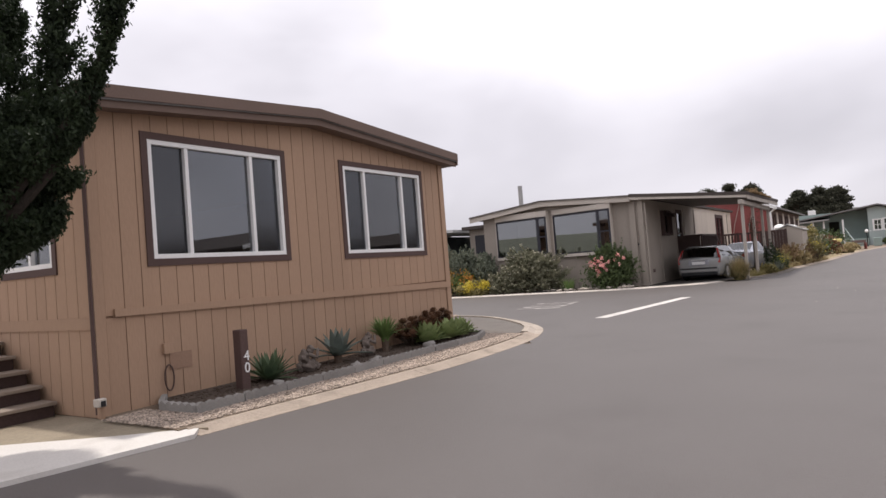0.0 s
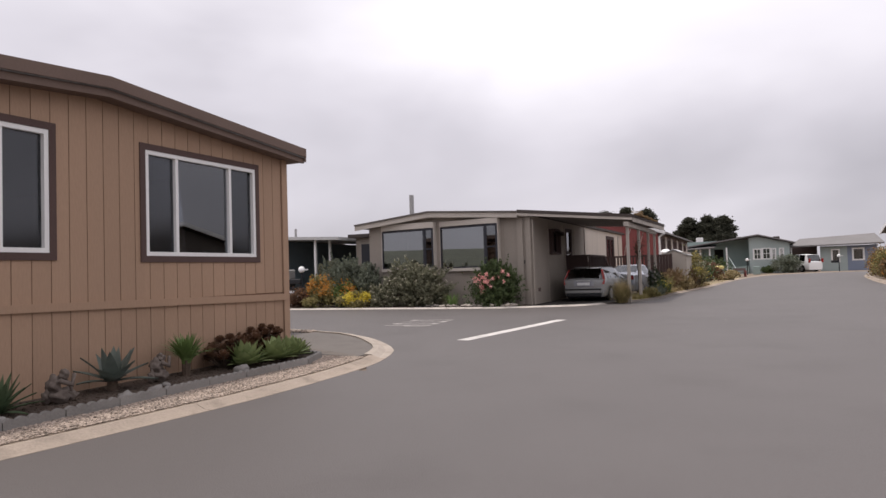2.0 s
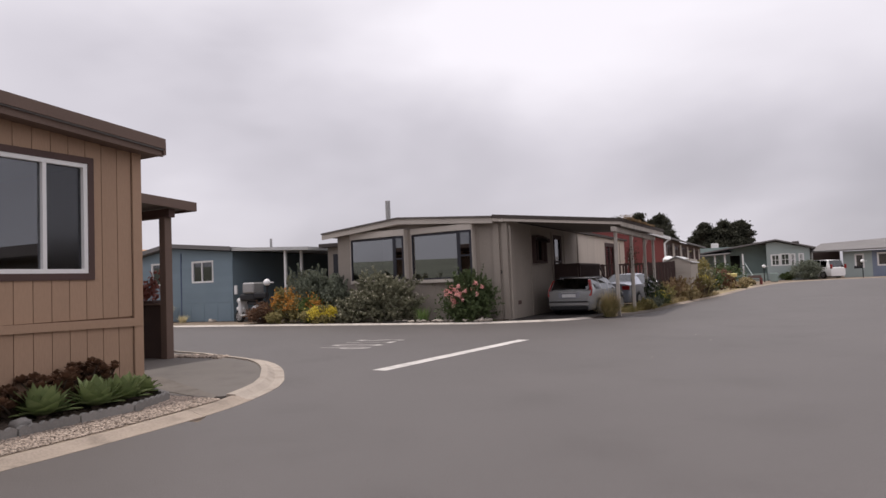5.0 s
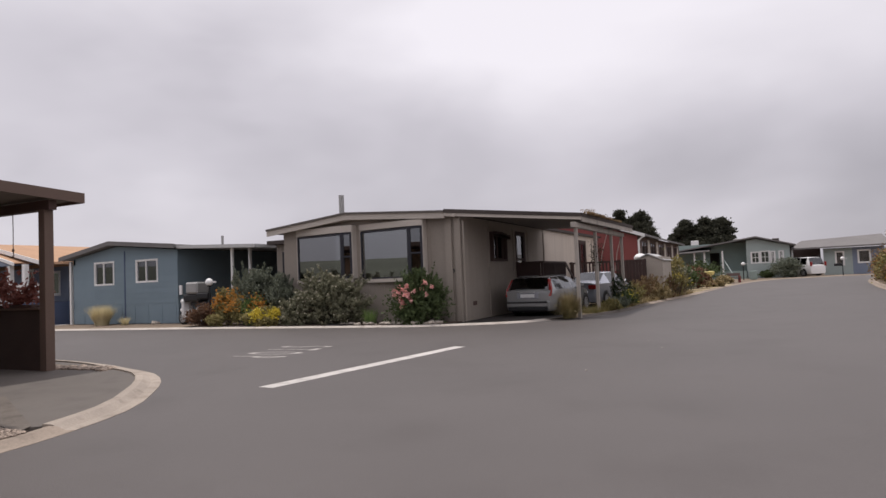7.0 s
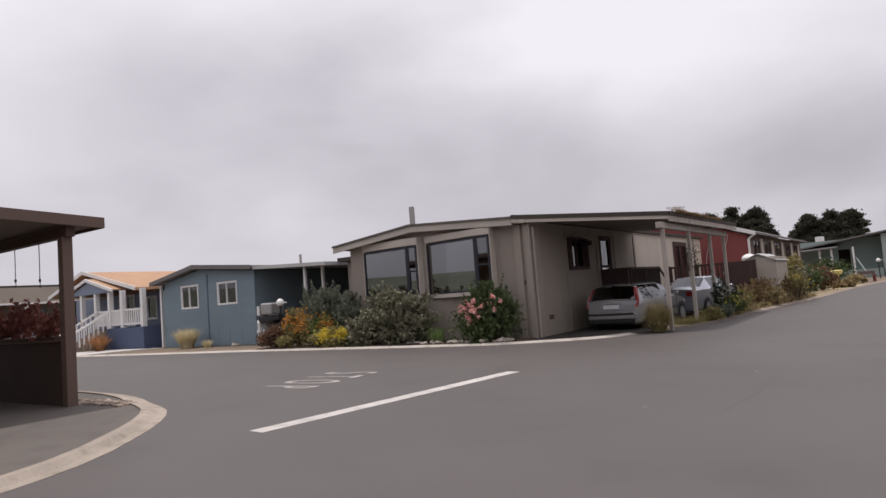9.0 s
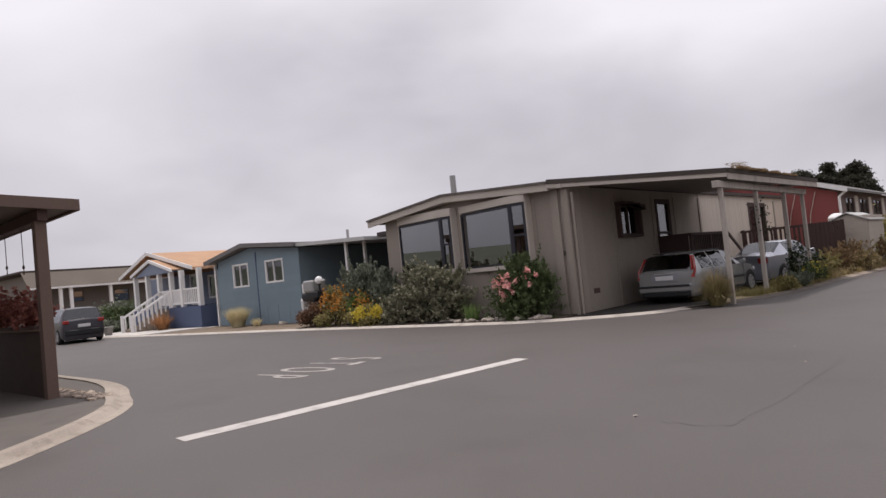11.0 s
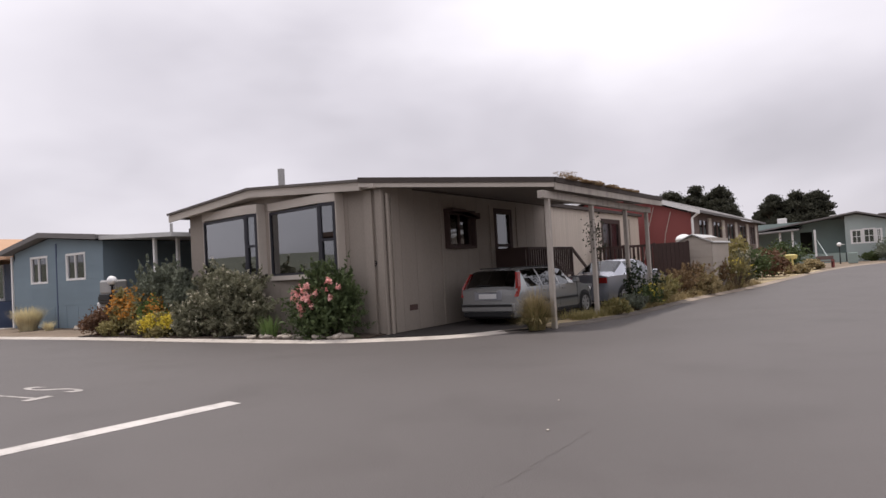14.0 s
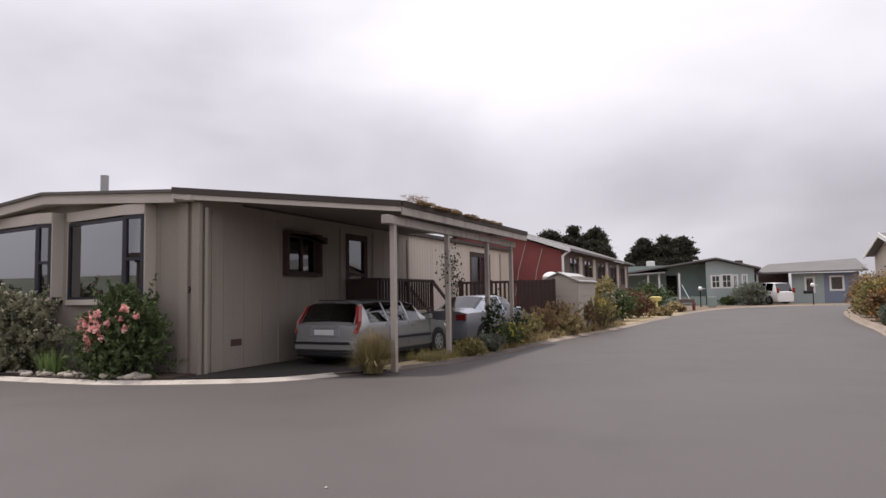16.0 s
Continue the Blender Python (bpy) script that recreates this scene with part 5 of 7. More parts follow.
for h in hc:
    bm = bmesh.new()
    for k in range(7):
        u = h[0] + 0.06 + k * 0.085
        fc.box(bm, u, u + 0.07, h[2] + 0.06, h[3] - 0.05, -0.13 - 0.012 * (k % 2), -0.12 - 0.012 * (k % 2))
    part("window_blind", bm, M_BLIND, house_c, "pale vertical blind", world=True)
wall(house_c, "side_wall", fcs, 27.022, 40, 0, 3.2, [], M_BLUE, 0.14)
wall(house_c, "west_wall", Face(-28.6, 0, -90), -40, -26.88, 0, 3.1, [], M_BLUE, 0.14)
wall(house_c, "back_wall", Face(0, 40, 180), 21.75, 28.6, 0, 3.1, [], M_BLUE, 0.14)
for pts in ([(-29.1, 3.05), (-25.6, 3.62)], [(-25.6, 3.62), (-21.5, 3.26)]):
    bm = bmesh.new()
    (x0, z0), (x1, z1) = pts
    prism(bm, [(x0, 26.5, z0), (x1, 26.5, z1), (x1, 40.2, z1), (x0, 40.2, z0)], (0, 0, 0.14))
    part("roof", bm, M_ROOFGREY, house_c, world=True)
    bm = bmesh.new()
    prism(bm, [(x0, 26.46, z0 - 0.03), (x1, 26.46, z1 - 0.03), (x1, 26.46, z1 + 0.16), (x0, 26.46, z0 + 0.16)], (0, 0.035, 0))
    part("fascia", bm, M_ROOFGREY, house_c, world=True)
bm = bmesh.new()
box(bm, -28, -22, 29.5, 29.6, 0.9, 3.1)
part("room_backing", bm, M_CURTAIN, house_c, world=True)
bm = bmesh.new()
box(bm, -21.6, -21.45, 26.8, 26.86, 1.25, 1.65)
part("meter_box", bm, M_WHITE, house_c, world=True)
for x, y in ((-28.95, 27.0), (-29.25, 27.5)):
    bm = bmesh.new()
    box(bm, x - 0.06, x + 0.06, y - 0.06, y + 0.06, 0.0, 3.02, 0.006)
    part("corner_post", bm, M_WHITE, house_c, "white corner post", world=True)
carport_c = thing("carport", "pale metal carport roof beside the blue house", "carport", (-19, 31, 0))
bm = bmesh.new()
prism(bm, [(-21.5, 26.6, 3.22), (-17.2, 26.6, 3.02), (-17.2, 39, 3.02), (-21.5, 39, 3.22)], (0, 0, 0.14))
part("roof", bm, M_ROOFMETAL, carport_c, world=True)
for x, y in ((-18.75, 27.0), (-18.35, 27.6), (-18.5, 30.5), (-17.4, 30.0)):
    bm = bmesh.new()
    box(bm, x - 0.05, x + 0.05, y - 0.05, y + 0.05, 0, 3.08)
    part("post", bm, M_WHITE, carport_c, world=True)
bm = bmesh.new()
box(bm, -21.4, -15.2, 36, 36.15, 0, 3.0)
part("back_wall", bm, M_BROWNRED, carport_c, world=True)
bm = bmesh.new()
tube(bm, [(-22.2, 30, 3.2), (-22.2, 30, 3.95)], 0.06, 8)
part("roof_vent", bm, M_GREYMETAL, house_c, world=True)
ext = thing("beige_annexe", "low beige annexe behind the garden", "house", (-15.8, 30, 0))
bm = bmesh.new()
box(bm, -16.75, -15.16, 27.4, 40, 0, 3.1)
part("wall", bm, M_BEIGE, ext, world=True)
bm = bmesh.new()
box(bm, -17.0, -15.16, 27.1, 40.2, 3.104, 3.26)
part("roof", bm, M_ROOFDARK, ext, world=True)
bm = bmesh.new()
box(bm, -16.45, -15.85, 27.37, 27.42, 1.9, 2.8)
part("window", bm, M_BLACKFR, ext, world=True)

# ---- house with the white porch ----
house_d = thing("blue_porch_house", "blue house with orange shingle roof and white railed porch", "house", (-36, 30, 0))
fd = Face(0, 29.6, 0)
wall(house_d, "front_wall", fd, -43, -30.2, 0, 3.0, [(-36.8, -36.0, 1.2, 2.9), (-34.6, -33.7, 1.5, 2.7), (-32.6, -31.7, 1.5, 2.7)], M_BLUEG, 0.14)
for u0, u1, z0, z1 in ((-36.8, -36.0, 1.2, 2.9), (-34.6, -33.7, 1.5, 2.7), (-32.6, -31.7, 1.5, 2.7)):
    window(house_d, fd, u0, u1, z0, z1, M_WHITE, M_WHITE, G_A, 0.08)
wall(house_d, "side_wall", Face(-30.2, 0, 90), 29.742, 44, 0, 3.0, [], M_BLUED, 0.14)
wall(house_d, "west_wall", Face(-43, 0, -90), -44, -29.6, 0, 3.0, [], M_BLUEG, 0.14)
wall(house_d, "back_wall", Face(0, 44, 180), 30.2, 43, 0, 3.0, [], M_BLUEG, 0.14)
bm = bmesh.new()
box(bm, -42.9, -30.3, 31.5, 31.6, 0, 3)
part("room_backing", bm, M_DARKIN, house_d, world=True)
for xa, xb in ((-40.6, -36.6), (-31.4, -36.6)):
    bm = bmesh.new()
    prism(bm, [(xa, 27.0, 3.05), (xb, 27.0, 4.25), (xb, 44, 4.25), (xa, 44, 3.05)], (0, 0, 0.1))
    part("roof", bm, M_ROOFORANGE, house_d, world=True)
bm = bmesh.new()
prism(bm, [(-31.5, 27.0, 3.0), (-29.6, 27.0, 2.95), (-29.6, 44, 2.95), (-31.5, 44, 3.0)], (0, 0, 0.12))
part("roof", bm, M_ROOFORANGE, house_d, world=True)
for x0, z0, x1, z1 in ((-40.7, 3.0, -36.6, 4.22), (-36.6, 4.22, -31.3, 3.0)):
    bm = bmesh.new()
    prism(bm, [(x0, 26.95, z0), (x1, 26.95, z1), (x1, 26.95, z1 + 0.2), (x0, 26.95, z0 + 0.2)], (0, 0.05, 0))
    part("bargeboard", bm, M_WHITE, house_d, world=True)
bm = bmesh.new()
Face(0, 27.4, 0).slab(bm, [(-40, 3.05), (-32.5, 3.05), (-36.6, 4.1)], -0.1, 0)
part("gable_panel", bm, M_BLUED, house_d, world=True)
for x0, z0, x1, z1 in ((-37.8, 3.0, -35.3, 3.72), (-35.3, 3.72, -32.6, 3.0)):
    bm = bmesh.new()
    prism(bm, [(x0, 26.45, z0), (x1, 26.45, z1), (x1, 26.45, z1 + 0.16), (x0, 26.45, z0 + 0.16)], (0, 0.07, 0))
    part("porch_gable_edge", bm, M_WHITE, house_d, world=True)
bm = bmesh.new()
Face(0, 26.6, 0).slab(bm, [(-37.4, 3.02), (-33.0, 3.02), (-35.3, 3.68)], -0.1, 0)
part("porch_gable", bm, M_BLUEG, house_d, world=True)
for x0, z0, x1, z1 in ((-37.8, 3.1, -35.3, 3.82), (-35.3, 3.82, -32.6, 3.1)):
    bm = bmesh.new()
    prism(bm, [(x0, 26.53, z0), (x1, 26.53, z1), (x1, 28.5, z1), (x0, 28.5, z0)], (0, 0, 0.05))
    part("porch_roof", bm, M_ROOFORANGE, house_d, world=True)
bm = bmesh.new()
box(bm, -38.0, -30.0, 26.6, 29.6, 0.0, 1.12)
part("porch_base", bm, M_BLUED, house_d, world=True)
for x in (-37.8, -36.2, -34.7, -33.3, -32.1, -30.2):
    bm = bmesh.new()
    box(bm, x - 0.11, x + 0.11, 26.65, 26.87, 1.12, 3.05)
    part("porch_post", bm, M_WHITE, house_d, world=True)
for x0, x1 in ((-34.7, -33.3), (-33.3, -32.1), (-32.1, -30.2)):
    for z in (1.25, 1.98):
        bm = bmesh.new()
        box(bm, x0 + 0.1, x1 - 0.1, 26.72, 26.80, z, z + 0.09)
        part("rail", bm, M_WHITE, house_d, world=True)
    n = int((x1 - x0 - 0.2) / (0.12 if x0 < -32.5 else 0.2))
    for i in range(n):
        bm = bmesh.new()
        xx = x0 + 0.16 + i * (0.12 if x0 < -32.5 else 0.2)
        box(bm, xx, xx + 0.08, 26.74, 26.78, 1.3, 2.0)
        part("baluster", bm, M_WHITE, house_d, world=True)
for dy in (0.0, 1.25):
    bm = bmesh.new()
    prism(bm, [(-33.35 - dy, 26.7, 1.98), (-34.6 - dy, 25.1, 0.75), (-34.6 - dy, 25.1, 0.86), (-33.35 - dy, 26.7, 2.09)], (0.08, 0, 0))
    part("stair_rail", bm, M_WHITE, house_d, world=True)
    for i in range(9):
        t = (i + 0.5) / 9
        x, y, z = -33.35 - dy - 1.25 * t, 26.7 - 1.6 * t, 1.98 - 1.23 * t
        bm = bmesh.new()
        box(bm, x, x + 0.06, y - 0.03, y + 0.03, max(0.0, z - 0.82), z)
        part("baluster", bm, M_WHITE, house_d, world=True)
    bm = bmesh.new()
    box(bm, -34.67 - dy, -34.53 - dy, 25.0, 25.14, 0, 0.95)
    part("newel", bm, M_WHITE, house_d, world=True)
for i in range(6):
    bm = bmesh.new()
    xx, yy = -34.55 + 0.21 * i, 25.15 + 0.27 * i
    prism(bm, [(xx, yy, 0.0), (xx - 1.2, yy, 0.0), (xx - 1.2, yy + 0.26, 0.0), (xx, yy + 0.26, 0.0)], (0, 0, 0.18 * (i + 1)))
    part("step", bm, M_STEP, house_d, world=True)
ground_fill("walkway", [(-39, 23.5), (-30.5, 23.7), (-29.6, 26.4), (-29.0, 26.6), (-29.0, 26.9), (-30.2, 26.55), (-39, 26.5)], M_DRIVE, 0.035, "pale concrete walk before the porch", 0.06)

# ---- taupe house at the end of the side street ----
house_e = thing("taupe_long_house", "long taupe house with a deep carport roof", "house", (-64, 26, 0))
fe = Face(-61.5, 0, 90)
he = [(31.0, 32.0, 2.3, 3.2), (34.6, 35.9, 2.0, 3.1)]
wall(house_e, "front_wall", fe, 28, 56, 0, 3.7, he, M_TAUPE, 0.14)
for h in he:
    window(house_e, fe, *h, M_TAUPE, M_BLACKFR, G_A, 0.08)
bm = bmesh.new()
box(bm, -64, -63.9, 28.3, 55.7, 0, 3.5)
part("room_backing", bm, M_DARKIN, house_e, world=True)
bm = bmesh.new()
prism(bm, [(-59.4, 27.2, 3.6), (-59.4, 57, 3.5), (-61.2, 57, 4.9), (-61.2, 27.2, 5.0)], (0, 0, 0.05))
part("roof_slope", bm, mat("brown_roof_slope", (0.155, 0.132, 0.11), 0.9, 0.15, 20, 0.5, 0.3), house_e, world=True)
bm = bmesh.new()
prism(bm, [(-61.2, 27.2, 5.06), (-61.2, 57, 4.96), (-75, 57, 4.9), (-75, 27.2, 5.1)], (0, 0, 0.14))
part("roof", bm, M_ROOFDARK, house_e, world=True)
bm = bmesh.new()
prism(bm, [(-59.35, 27.2, 3.5), (-59.35, 57, 3.37), (-59.35, 57, 3.52), (-59.35, 27.2, 3.65)], (0.08, 0, 0))
part("gutter", bm, M_WHITE, house_e, world=True)
wall(house_e, "end_wall", Face(0, 28, 0), -75, -61.642, 0, 4.9, [], M_TAUPE, 0.14)
for y in (29.6, 30.4, 33.6):
    bm = bmesh.new()
    box(bm, -59.75, -59.5, y - 0.12, y + 0.12, 0, 3.5)
    part("post", bm, M_WHITE, house_e, world=True)

# ---- red house up the street ----
house_r = thing("red_house", "red gabled house with brown windowed side and grey roof", "house", (-9, 57, 0.2))
fr, frs = Face(0, 46.6, 0), Face(-5.6, 0, 90)
wall(house_r, "gable_wall", fr, -13.4, -5.6, 0, 3.5, [], M_RED, 0.14, gable=[(-5.6, 3.5), (-9.5, 4.9), (-13.4, 3.5)])
hr = [(48.2, 50.2, 2.0, 3.3), (51.6, 53.8, 2.0, 3.3), (55.4, 57.8, 2.0, 3.3), (59.6, 62.0, 2.0, 3.3), (63.6, 65.6, 2.0, 3.3)]
wall(house_r, "side_wall", frs, 46.742, 67.4, 0, 3.6, hr, M_BROWNRED, 0.14)
for h in hr:
    window(house_r, frs, *h, None, M_BROWNRED, G_A, 0.06, ((h[0] + h[1]) / 2,), frame_w=0.06)
    bm = bmesh.new()
    frs.box(bm, h[1] + 0.06, h[1] + 0.8, 1.7, 3.4, 0.002, 0.05)
    part("pale_panel", bm, M_BEIGETRIM, house_r, world=True)
wall(house_r, "west_wall", Face(-13.4, 0, -90), -67.4, -46.6, 0, 3.5, [], M_RED, 0.14)
wall(house_r, "back_wall", Face(0, 67.4, 180), 5.6, 13.4, 0, 3.5, [], M_RED, 0.14)
for xa in (-5.1, -13.9):
    bm = bmesh.new()
    prism(bm, [(xa, 46.3, 3.48), (-9.5, 46.3, 5.02), (-9.5, 67.7, 5.02), (xa, 67.7, 3.48)], (0, 0, 0.12))
    part("roof", bm, M_ROOFGREY, house_r, world=True)
    bm = bmesh.new()
    prism(bm, [(xa, 46.25, 3.42), (-9.5, 46.25, 4.96), (-9.5, 46.25, 5.16), (xa, 46.25, 3.62)], (0, 0.045, 0))
    part("bargeboard", bm, M_WHITE, house_r, world=True)
bm = bmesh.new()
tube(bm, [(-5.2, 46.5, 3.5), (-5.5, 46.45, 3.25), (-5.5, 46.45, 0.5)], 0.06, 8)
part("downpipe", bm, M_WHITE, house_r, world=True)
bm = bmesh.new()
box(bm, -13, -8.5, 47.5, 67, 0.5, 3.4)
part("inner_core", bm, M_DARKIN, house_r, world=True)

for p, q in (((-7.3, 46.52, 3.95), (-7.9, 46.52, 1.4)), ((-6.5, 46.52, 3.65), (-6.95, 46.52, 1.5))):
    bm = bmesh.new()
    tube(bm, [p, ((p[0] + q[0]) / 2 - 0.08, p[1], (p[2] + q[2]) / 2), q], 0.018, 6)
    part("cable", bm, M_BEIGETRIM, house_r, "pale cable hanging down the gable", world=True)
house_r.matrix_basis = pose(-9.18, 57, 0.2)

# ---- sage green house ----
house_g = thing("sage_green_house", "sage green house with a low gable, white windows and porch", "house", (1, 78, 0.5))
fg = Face(0, 75, 0)
hg = [(0.75, 1.45, 1.75, 2.75), (1.55, 2.3, 1.75, 2.8), (2.4, 2.75, 1.75, 2.75), (3.1, 3.45, 1.8, 2.75)]
wall(house_g, "front_wall", fg, 0.35, 4.0, 0.3, 3.2, hg, M_GREENL, 0.14, gable=[(4.0, 3.25), (1.2, 4.0), (0.35, 3.9)])
for h in hg:
    window(house_g, fg, *h, M_WHITE, M_WHITE, G_A, 0.06, ((h[0] + h[1]) / 2,), [(h[0], h[1], (h[2] + h[3]) / 2)], 0.05)
wall(house_g, "porch_wall", Face(0, 77, 0), -6.4, 0.4, 0.3, 3.8, [(-3.0, -2.1, 0.9, 2.9)], M_GREEN, 0.14)
wall(house_g, "inner_wall", Face(0.35, 0, -90), -76.99, -75.142, 0.3, 3.8, [], M_GREEN, 0.14)
bm = bmesh.new()
box(bm, -6.4, 4.2, 79, 79.1, 0.3, 3.5)
part("room_backing", bm, M_DARKIN, house_g, world=True)
bm = bmesh.new()
prism(bm, [(-6.6, 74.4, 3.0), (1.2, 74.4, 4.12), (1.2, 88, 4.12), (-6.6, 88, 3.0)], (0, 0, 0.12))
part("roof", bm, M_ROOFGREY, house_g, world=True)
bm = bmesh.new()
prism(bm, [(1.2, 74.4, 4.12), (4.5, 74.4, 3.2), (4.5, 88, 3.2), (1.2, 88, 4.12)], (0, 0, 0.12))
part("roof", bm, M_ROOFGREY, house_g, world=True)
bm = bmesh.new()
prism(bm, [(-8.5, 73.8, 2.75), (-2.8, 73.8, 3.0), (-2.8, 77, 3.3), (-8.5, 77, 3.1)], (0, 0, 0.1))
part("porch_roof", bm, M_ROOFGREY, house_g, world=True)
for x in (-6.0, -4.2, -3.3, -1.7):
    bm = bmesh.new()
    box(bm, x - 0.07, x + 0.07, 74.2, 74.4, 0.4, 3.0)
    part("porch_post", bm, M_WHITE, house_g, world=True)
for x in (-3.2, -1.6):
    bm = bmesh.new()
    prism(bm, [(x, 74.4, 2.1), (x + 0.75, 72.6, 0.75), (x + 0.75, 72.6, 0.82), (x, 74.4, 2.17)], (0.05, 0, 0))
    part("stair_rail", bm, M_GREENL, house_g, world=True)
bm = bmesh.new()
box(bm, -6.4, 0.3, 74.3, 77, 0.3, 1.05)
part("porch_base", bm, M_GREEN, house_g, world=True)
for name, x, y, w, z0, z1, m in (("chimney", -4.6, 80.0, 0.35, 3.2, 4.35, M_WHITE), ("roof_vent", 2.9, 76.5, 0.3, 3.6, 4.0, M_ROOFDARK), ("roof_vent", -0.6, 79.0, 0.25, 3.9, 4.25, M_GREYMETAL)):
    bm = bmesh.new()
    box(bm, x - w, x + w, y - w, y + w, z0, z1, 0.03)
    part(name, bm, m, house_g, world=True)
house_g.matrix_basis = pose(0.05, 78, 0.5)

# ---- grey-blue house at the bend ----
house_h = thing("grey_blue_house", "pale grey-blue house with grey roof and open carport", "house", (8, 82, 0.5))
fh = Face(0, 80, 0)
hh = [(7.65, 8.25, 1.35, 2.55), (9.5, 10.4, 1.5, 2.6)]
wall(house_h, "front_wall", fh, 6.6, 11.6, 0.2, 2.95, hh, M_BLUEG, 0.14)
bm = bmesh.new()
for a, b, c, d in ((6.6, 7.55, 0.3, 2.9), (8.35, 9.0, 0.3, 2.9), (7.55, 8.35, 0.3, 1.25), (7.55, 8.35, 2.65, 2.9)):
    fh.box(bm, a, b, c, d, 0.002, 0.03)
part("pale_wall", bm, M_GREENL, house_h, world=True)
bm = bmesh.new()
box(bm, 6.8, 11.4, 82, 82.1, 0.3, 2.95)
part("room_backing", bm, M_DARKIN, house_h, world=True)
for h in hh:
    window(house_h, fh, h[0], h[1], h[2], h[3], M_WHITE, M_WHITE, G_A, 0.1, proud=0.05)
bm = bmesh.new()
prism(bm, [(3.6, 79, 2.95), (12.1, 79, 3.0), (12.0, 84, 4.1), (5.0, 84, 3.8)], (0, 0, 0.14))
part("roof", bm, M_ROOFGREY, house_h, world=True)
bm = bmesh.new()
box(bm, 3.8, 6.6, 83.5, 83.7, 0.4, 3.1)
part("carport_back", bm, M_BROWNRED, house_h, world=True)
wall(house_h, "side_wall", Face(11.6, 0, 90), 80.142, 88, 0.4, 3.0, [], M_BLUEG, 0.14)
bm = bmesh.new()
box(bm, 3.85, 4.0, 79.3, 79.45, 0.4, 3.0)
part("post", bm, M_WHITE, house_h, world=True)
house_h.matrix_basis = pose(7.45, 82, 0.42)

# ---- house on the east side, its white gable edge ----
house_i = thing("cream_house", "cream house with white gable boards behind a hedge", "house", (13, 56, 0.1))
wall(house_i, "gable_wall", Face(9.0, 0, -90), -60.3, -52.0, 0, 3.3, [], M_BEIGEL, 0.14, gable=[(-52.0, 3.3), (-56.13, 4.2), (-60.3, 3.3)])
wall(house_i, "south_wall", Face(0, 52.0, 0), 9.142, 18, 0, 3.3, [], M_BEIGEL, 0.14)
wall(house_i, "north_wall", Face(0, 60.3, 180), -18, -9.142, 0, 3.3, [], M_BEIGEL, 0.14)
wall(house_i, "east_wall", Face(18, 0, 90), 52.142, 60.158, 0, 3.3, [], M_BEIGEL, 0.14)
for ya in (51.5, 60.75):
    bm = bmesh.new()
    prism(bm, [(8.55, ya, 3.3), (8.55, 56.13, 4.24), (18.4, 56.13, 4.24), (18.4, ya, 3.3)], (0, 0, 0.1))
    part("roof", bm, M_ROOFGREY, house_i, world=True)
    bm = bmesh.new()
    prism(bm, [(8.5, ya, 3.2), (8.5, 56.13, 4.12), (8.5, 56.13, 4.36), (8.5, ya, 3.44)], (0.045, 0, 0))
    part("bargeboard", bm, M_WHITE, house_i, world=True)

# ---- flower bed before the tan house ----
ground_fill("bed_soil", [(-7.4, 4.35), (-6.95, 4.05), (-6.4, 4.05), (-6.32, 7), (-6.27, 9.7), (-6.55, 10.35), (-7.4, 10.6)], M_SOIL, 0.11, "dark damp soil of the flower bed", 0.14)
ground_fill("gravel_bed", [(-7.4, 3.6), (-5.9, 3.45), (-5.88, 4.0), (-5.71, 5.6), (-5.57, 7.3), (-5.59, 8.9), (-5.76, 10.3), (-5.86, 10.45), (-7.4, 10.68)], M_DIRT, 0.06, "sandy bed of the gravel strip", 0.09)


def scallop(length):
    """A cast cement edging length with a scalloped top."""
    bm = bmesh.new()
    n = max(2, round(length / 0.115))
    top = []
    for i in range(n):
        for k in range(6):
            t = (i + k / 5) / n
            top.append((t * length, 0.085 + 0.028 * math.sin(math.pi * k / 5)))
    out = [(0, 0.0), (length, 0.0)] + [p for p in reversed(top)]
    prism(bm, [(x, -0.03, z) for x, z in out], (0, 0.06, 0))
    me = bpy.data.meshes.new("edging_block")
    bm.to_mesh(me)
    bm.free()
    me.materials.append(M_CEMENT)
    return me


edging = tagged(new("bed_edging"), "grey scalloped cement edging along the flower bed", "garden edging", "", "")
path = [(-7.38, 4.32), (-6.98, 4.0), (-6.38, 4.0), (-6.32, 5.2), (-6.28, 7.0), (-6.24, 9.6), (-6.5, 10.3), (-7.3, 10.62)]
for (x0, y0), (x1, y1) in zip(path, path[1:]):
    d = math.hypot(x1 - x0, y1 - y0)
    n = max(1, round(d / 0.62))
    me = scallop(d / n - 0.012)
    for i in range(n):
        o = new("edging_block", me)
        o.parent = edging
        o.matrix_basis = pose(x0 + (x1 - x0) * i / n, y0 + (y1 - y0) * i / n, 0.055, random.uniform(-3, 3), 0, math.degrees(math.atan2(y1 - y0, x1 - x0)) + random.uniform(-1, 1))


